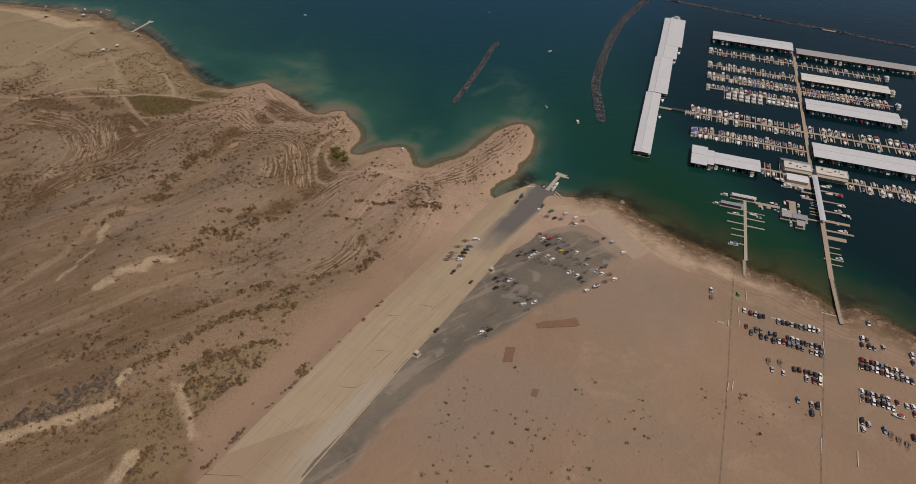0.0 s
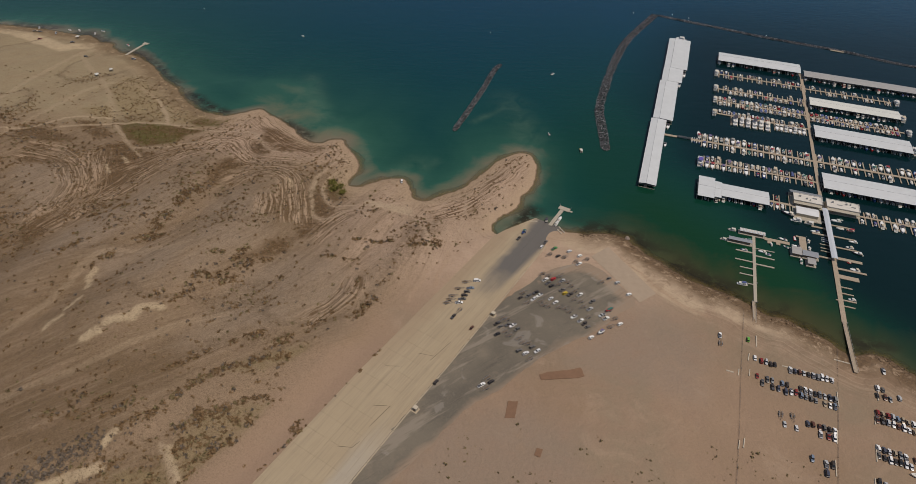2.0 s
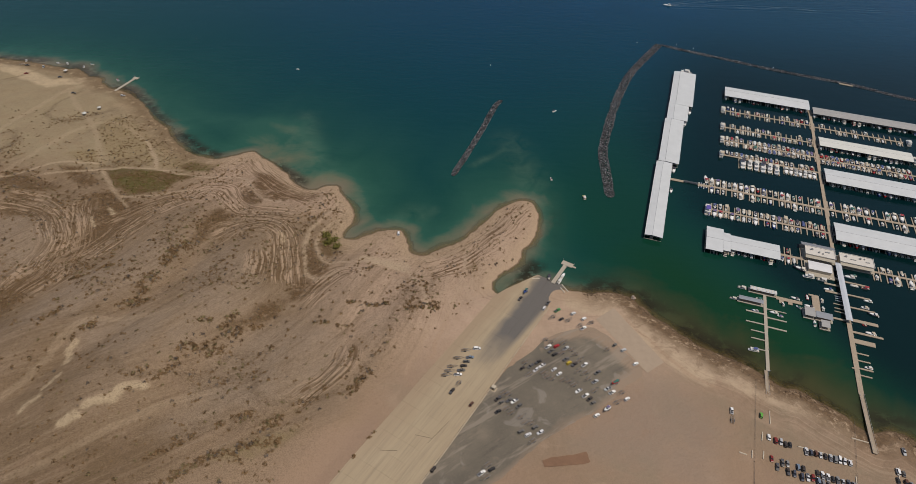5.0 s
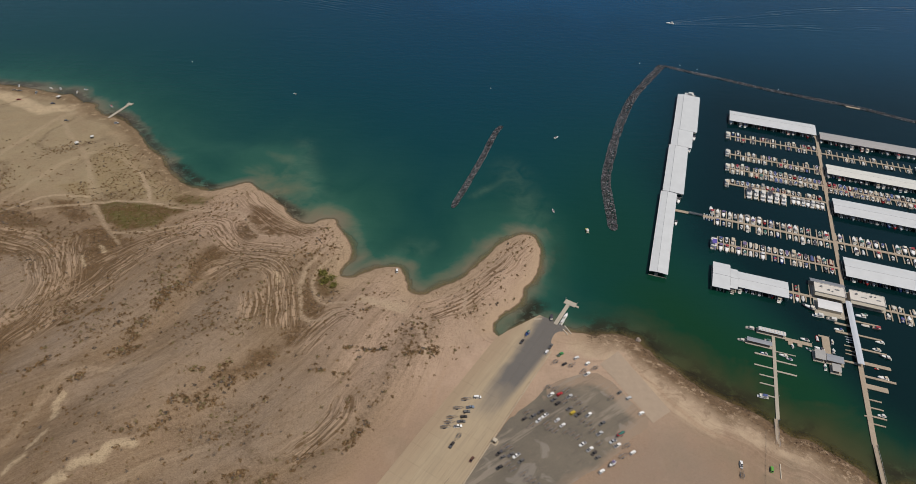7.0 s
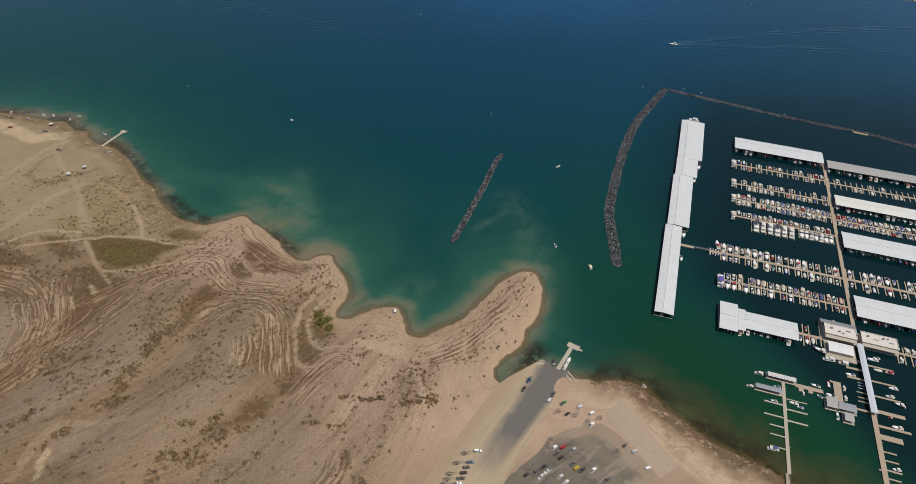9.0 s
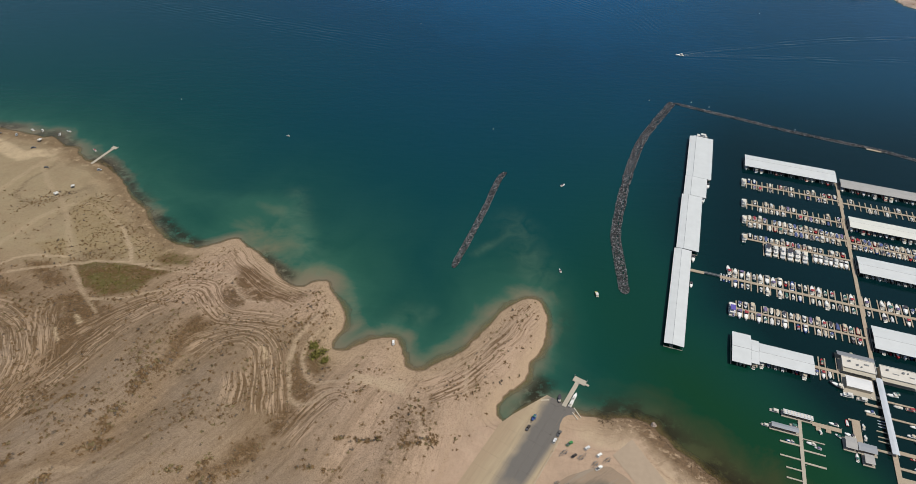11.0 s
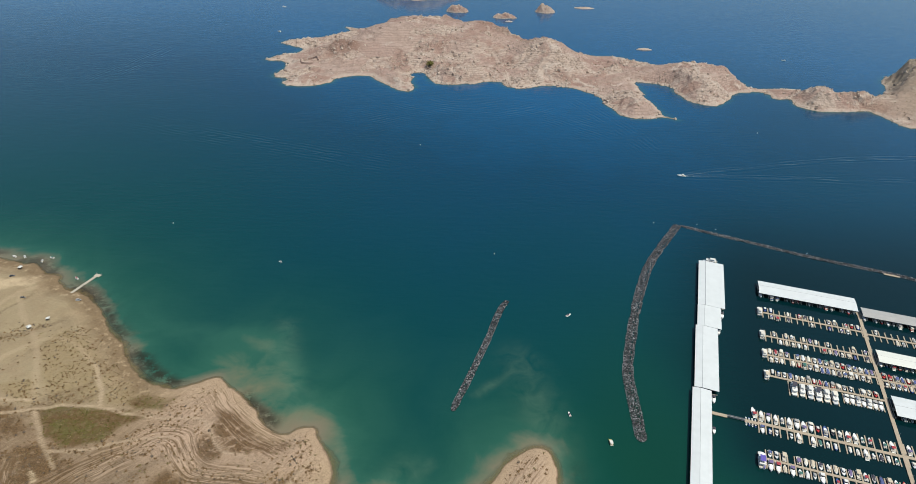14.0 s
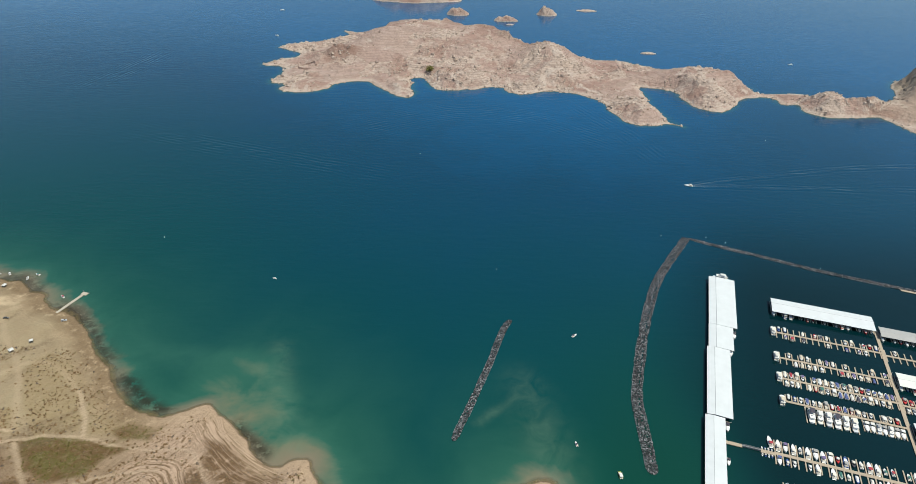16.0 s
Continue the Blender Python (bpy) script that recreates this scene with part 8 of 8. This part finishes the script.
def breakwater(points, width, label, seed, gap=True):
    """A raft of tyres along a line, between two rows of logs."""
    t = thing("floating_breakwater", Matrix.Identity(4), label, "breakwater", "tyre breakwaters")
    line = rounded(points, 2, False)
    r = np.random.RandomState(seed)
    seg = np.linalg.norm(np.diff(line, axis=0), axis=1)
    total = seg.sum()
    cum = np.concatenate([[0], np.cumsum(seg)])

    def at(s):
        i = min(len(seg) - 1, int(np.searchsorted(cum, s, "right") - 1))
        d = (line[i + 1] - line[i]) / seg[i]
        return line[i] + d * (s - cum[i]), np.array([-d[1], d[0]])

    co, faces = [], []
    ring = [(math.cos(k * math.pi / 3), math.sin(k * math.pi / 3)) for k in range(6)]
    pitch = 0.95
    rows = max(2, int(width / pitch))
    for i in range(int(total / pitch)):
        p, side = at(i * pitch)
        wob = width * min(1.0, 0.35 + (min(i * pitch, total - i * pitch) / 11.0) ** 0.6) * (0.86 + 0.28 * lattice(np.array([p[0]]), np.array([p[1]]), 9, seed)[0])
        for j in range(rows):
            c = (j + 0.5) / rows - 0.5
            if (gap and abs(c + 0.18) < 0.5 / rows and r.rand() < 0.45) or r.rand() < 0.03:
                continue
            q = p + side * (c * wob) + r.uniform(-0.22, 0.22, 2)
            rad, top, tilt = r.uniform(0.46, 0.70), r.uniform(0.15, 0.75), r.uniform(-0.25, 0.25, 2)
            base = len(co)
            for a, b in ring:
                co.append((q[0] + a * rad, q[1] + b * rad, top - 0.3))
            for a, b in ring:
                co.append((q[0] + a * rad * 0.92, q[1] + b * rad * 0.92, top + (a * tilt[0] + b * tilt[1]) * rad))
            for a, b in ring:
                co.append((q[0] + a * rad * 0.4, q[1] + b * rad * 0.4, top - 0.05 + (a * tilt[0] + b * tilt[1]) * rad * 0.4))
            for k in range(6):
                m = (k + 1) % 6
                faces.append((base + k, base + m, base + 6 + m, base + 6 + k))
                faces.append((base + 6 + k, base + 6 + m, base + 12 + m, base + 12 + k))
    me = bpy.data.meshes.new("tyre_raft")
    me.from_pydata(co, [], faces)
    me.materials.append(TYRES)
    ob = new("tyre_raft", me)
    ob.parent = t
    tagged(ob, "weathered tyres lashed into a raft", kind="stuff")
    for edge in (-0.5, 0.5):
        s = 6.0
        while s < total - 15:
            a, sa = at(s)
            b, sb = at(min(total, s + 8.5))
            s += 9.0
            if r.rand() < 0.4:
                continue
            log = bmesh.new()
            o = edge * width * r.uniform(0.95, 1.08)
            rod(log, (*(a + sa * o), 0.1), (*(b + sb * o), 0.1), 0.2, 6)
            part("log", log, FLOATS, t)
    return t


breakwater([(-4, 533), (8, 568), (21, 607), (35, 656), (42, 668)], 5.2, "floating breakwater of old tyres and logs", 3, False)
breakwater([(128, 510), (130, 551), (131, 579), (145, 628), (159, 673), (181, 730), (204, 769), (234, 816)], 8.2, "wide curved floating breakwater of old tyres", 4)
breakwater([(236, 814), (263, 800), (304, 782), (343, 762), (381, 747), (419, 733), (444, 720), (466, 706), (520, 684)], 5.2, "narrow floating breakwater of tyres and logs", 5, False)
raft = thing("work_float", Matrix.Translation((419, 729, 0)) @ Matrix.Rotation(radians(-21), 4, "Z"), "pale timber work float beside the breakwater", "float")
part("deck", boxes((-7, 7, -1.4, 1.4, 0.1, 0.6), bevel=0.05), TIMBER, raft)
part("mooring_post", rod(bmesh.new(), (-6, 0, 0.5), (-6, 0, 1.8), 0.14, 6), STEEL, raft)


# ---- boats under way and buoys ----
def afloat(x, y, turn, size=1.0):
    return Matrix.Translation((x, y, 0)) @ Matrix.Rotation(radians(turn), 4, "Z") @ Matrix.Diagonal((size, size, size, 1))


moor("runabout", afloat(94, 649, -50, 0.9), HULLS[0], CLOTHS[5], "small white motorboat drifting in the open bay")
moor("runabout", afloat(80.5, 533, 10, 0.7), HULLS[0], CLOTHS[5], "small white motorboat drifting in the open bay")
moor("pontoon", afloat(106, 508, 5, 0.85), ((0.5, 0.5, 0.05), "yellow"), CLOTHS[0], "white and yellow pontoon boat drifting in the bay")
moor("runabout", afloat(-175, 718, 70, 0.6), HULLS[0], CLOTHS[0], "small white boat out on the lake")
moor("cruiser", afloat(-388, 1565, 60, 0.8), HULLS[0], CLOTHS[0], "white cruiser out on the far lake")
moor("cruiser", afloat(-432, 1790, 300, 0.9), HULLS[0], CLOTHS[0], "white cruiser out on the far lake")
moor("cruiser", afloat(610, 1470, 80, 0.8), HULLS[0], CLOTHS[0], "white cruiser out on the far lake")
moor("cruiser", afloat(484, 1297, 95, 0.8), HULLS[0], CLOTHS[0], "white cruiser moored at the narrow isthmus")
moor("cruiser", afloat(270, 939, 80, 1.0), HULLS[0], CLOTHS[0], "white cruiser under way with a long wake")
for x, y, turn in ((-463, 715, 20), (-428, 712, 60), (-418, 712, 40), (-392, 712, 70), (-398, 706, 20), (-352, 680, 50)):
    moor("runabout", afloat(x, y, turn, 0.8), HULLS[0], None, "small motorboat moored off the west beach")


def foam_material():
    n = Nodes("wake_foam")
    f = n.noise(0.5, 5, 0.7)
    n.finish((0.55, 0.62, 0.62), 0.6)
    n.put(n.bsdf.inputs["Alpha"], n.math("MULTIPLY", n.attr("strength").outputs["Fac"], n.ramp(f, 0.42, 0.62)))
    return n.mat


FOAM = foam_material()


def wake(points, widths, name="wake"):
    line = rounded(points, 2, False)
    s = np.linspace(0, 1, len(line))
    w = np.interp(s, np.linspace(0, 1, len(widths)), widths)
    co, faces, strength = [], [], []
    for i, p in enumerate(line):
        d = line[min(i + 1, len(line) - 1)] - line[max(i - 1, 0)]
        d = np.array([-d[1], d[0]]) / (np.linalg.norm(d) + 1e-9)
        for c in (-0.5, 0, 0.5):
            q = p + d * w[i] * c
            co.append((q[0], q[1], 0.06))
            strength.append((1 - abs(c) * 2) * (0.05 + 0.9 * math.exp(-s[i] * 12)) + (0.7 if s[i] < 0.03 else 0))
        if i:
            b = i * 3
            faces += [(b - 3, b - 2, b + 1, b), (b - 2, b - 1, b + 2, b + 1)]
    me = bpy.data.meshes.new(name)
    me.from_pydata(co, [], faces)
    me.attributes.new("strength", "FLOAT", "POINT").data.foreach_set("value", strength)
    me.materials.append(FOAM)
    return tagged(new(name, me), "thin line of white wake foam on the lake", "wake", "wakes of the boats", "structure")


wake([(273, 940), (306, 953), (348, 965), (434, 990), (505, 1007), (622, 1021), (760, 1030)], [2.5, 3, 2, 2, 2])
wake([(273, 938), (310, 940), (378, 942.4), (480, 943), (578, 944), (760, 946)], [2.5, 2.5, 2, 2])
wake([(275, 939), (300, 944), (330, 947)], [3.5, 5, 3])


def buoy(x, y, color, label):
    t = thing("buoy", Matrix.Translation((x, y, 0)), label, "buoy", "buoys on the lake")
    bm = bmesh.new()
    bmesh.ops.create_cone(bm, cap_ends=True, segments=10, radius1=0.5, radius2=0.3, depth=0.9, matrix=Matrix.Translation((0, 0, 0.35)))
    part("body", bm, CANVAS, t, color=color)
    part("mast", rod(bmesh.new(), (0, 0, 0.9), (0, 0, 1.9), 0.06, 6), STEEL, t)


for x, y in ((254.7, 817), (272.3, 808), (207.7, 818), (-304, 784), (352, 765), (32, 745), (-60, 1010), (420, 1090)):
    buoy(x, y, (0.75, 0.75, 0.72), "white mooring buoy floating on the lake")


# ---- rocks in the far lake ----
ROCK = bpy.data.materials["island_rock"]


def islet(x, y, rx, ry, tall, seed, label="bare pale rock islet in the far lake"):
    n = 40
    xs, ys = np.linspace(x - rx * 1.3, x + rx * 1.3, n), np.linspace(y - ry * 1.3, y + ry * 1.3, n)
    gx, gy = np.meshgrid(xs, ys)
    d = 1 - np.hypot((gx - x) / rx, (gy - y) / ry) + 0.5 * (layered(gx, gy, rx * 0.6, 5, seed, 0.6) - 0.5)
    z = np.where(d > 0, tall * np.clip(d * 2.2, 0, 1) ** 0.7 * (0.1 + 1.8 * layered(gx, gy, rx * 0.45, 5, seed + 5, 0.65)) + 0.3, d * 12)
    tagged(sheet("island", xs, ys, z, ROCK, [("bare", np.full(gx.shape, 0.75))], smooth=False), label, "island", kind="structure")


# blocks of bare rock over the outcrops of the island
def rock_mesh(name, places, sizes, material, label, seed):
    r = np.random.RandomState(seed)
    n = len(places)
    cube = np.array([(a, b, c) for c in (-1, 1) for b in (-1, 1) for a in (-1, 1)], float)
    co = cube[None] * r.uniform(0.45, 1.15, (n, 8, 3)) * (1, 1, 0.62)
    co[:, 4:, :2] *= r.uniform(0.35, 0.9, (n, 1, 1))
    turn = r.uniform(0, 6.283, n)
    lean = r.normal(0, 0.25, n)
    cs, sn = np.cos(turn)[:, None], np.sin(turn)[:, None]
    x, y, z = co[..., 0], co[..., 1], co[..., 2]
    z = z + x * lean[:, None]
    co = np.stack([x * cs - y * sn, x * sn + y * cs, z], -1) * np.asarray(sizes)[:, None, None] + np.asarray(places)[:, None]
    quad = np.array([(0, 2, 3, 1), (4, 5, 7, 6), (0, 1, 5, 4), (1, 3, 7, 5), (3, 2, 6, 7), (2, 0, 4, 6)])
    faces = (quad[None] + 8 * np.arange(n)[:, None, None]).reshape(-1, 4)
    me = bpy.data.meshes.new(name)
    me.from_pydata(co.reshape(-1, 3).tolist(), [], faces.tolist())
    me.materials.append(material)
    return tagged(new(name, me), label, "rocks", kind="stuff")


def block_material():
    n = Nodes("outcrop_blocks")
    r = n.node("ShaderNodeNewGeometry").outputs["Random Per Island"]
    c = n.mix(r, (0.30, 0.228, 0.188), (0.46, 0.372, 0.310))
    c = n.mix(n.ramp(n.noise(0.6, 5, 0.7), 0.45, 0.65, 0.0, 0.5), c, (0.25, 0.18, 0.135))
    n.bump(n.noise(0.8, 4), 0.5, 0.5)
    return n.finish(c, 0.95)


r = np.random.RandomState(61)
x, y = r.uniform(-370, 940, 150000), r.uniform(1110, 1660, 150000)
h, d = island_height(x, y)
grain = layered(x + 0.5 * y, y * 1.6, 15, 3, 141)
keep = (d > -1) & (r.uniform(size=x.shape) < 0.02 + 0.7 * outcrop(x, y) * step(grain, 0.46, 0.6) + 0.3 * step(-d, -7, -0.5) * step(grain, 0.36, 0.5))
size = 0.4 + 2.5 * r.uniform(size=x.shape) ** 5
rock_mesh("outcrop_rocks", np.stack([x, y, h + 0.15 * size], 1)[keep], size[keep], block_material(), "pale broken rock standing out of the island slopes", 62)
# sparse dark scrub on the island
keep = (d > 5) & (r.uniform(size=x.shape) < 0.05 * step(layered(x, y, 60, 3, 143), 0.45, 0.6))
shrub_mesh("island_scrub", np.stack([x, y, h], 1)[keep], (0.5 + 0.9 * r.uniform(size=x.shape) ** 2)[keep], OLIVE_LEAF, "sparse dark scrub on the island slopes", per=8, seed=63)

rc = [(-280 + 15 * math.cos(k * math.pi / 12), 1352 + 15 * math.sin(k * math.pi / 12)) for k in range(21)]
rz = island_height(np.array([p[0] for p in rc]), np.array([p[1] for p in rc]))[0]
sections = []
for k, ((x, y), h) in enumerate(zip(rc, rz)):
    out = Vector((x + 280, y - 1352)).normalized()
    sections.append([(x - out.x * 1.8, y - out.y * 1.8, h - 1.5), (x - out.x * 0.9, y - out.y * 0.9, h + 3.2), (x + out.x * 0.9, y + out.y * 0.9, h + 3.2), (x + out.x * 2.2, y + out.y * 2.2, h - 1.5)])
rock_ring = thing("ring_wall", Matrix.Identity(4), "low broken ring of rock on the island flat", "rock wall")
part("wall", loft(sections), ROCK, rock_ring)
islet(-27, 1800, 26, 16, 11, 201)
islet(82, 1752, 27, 14, 8, 203)
islet(91, 1714, 9, 4, 1.4, 205, "low rock awash near a far islet")
islet(183, 1822, 23, 17, 13, 207)
islet(283, 1876, 24, 8, 2.5, 209, "low pale rock awash in the far lake")
islet(351, 1516, 15, 5, 2.0, 211, "low pale rock awash behind the island")
islet(-140, 1950, 110, 45, 26, 213, "brown rocky island at the far end of the view")
islet(126, 379 + 14, 1.9, 1.6, 1.3, 215, "pale boulder at the water's edge")
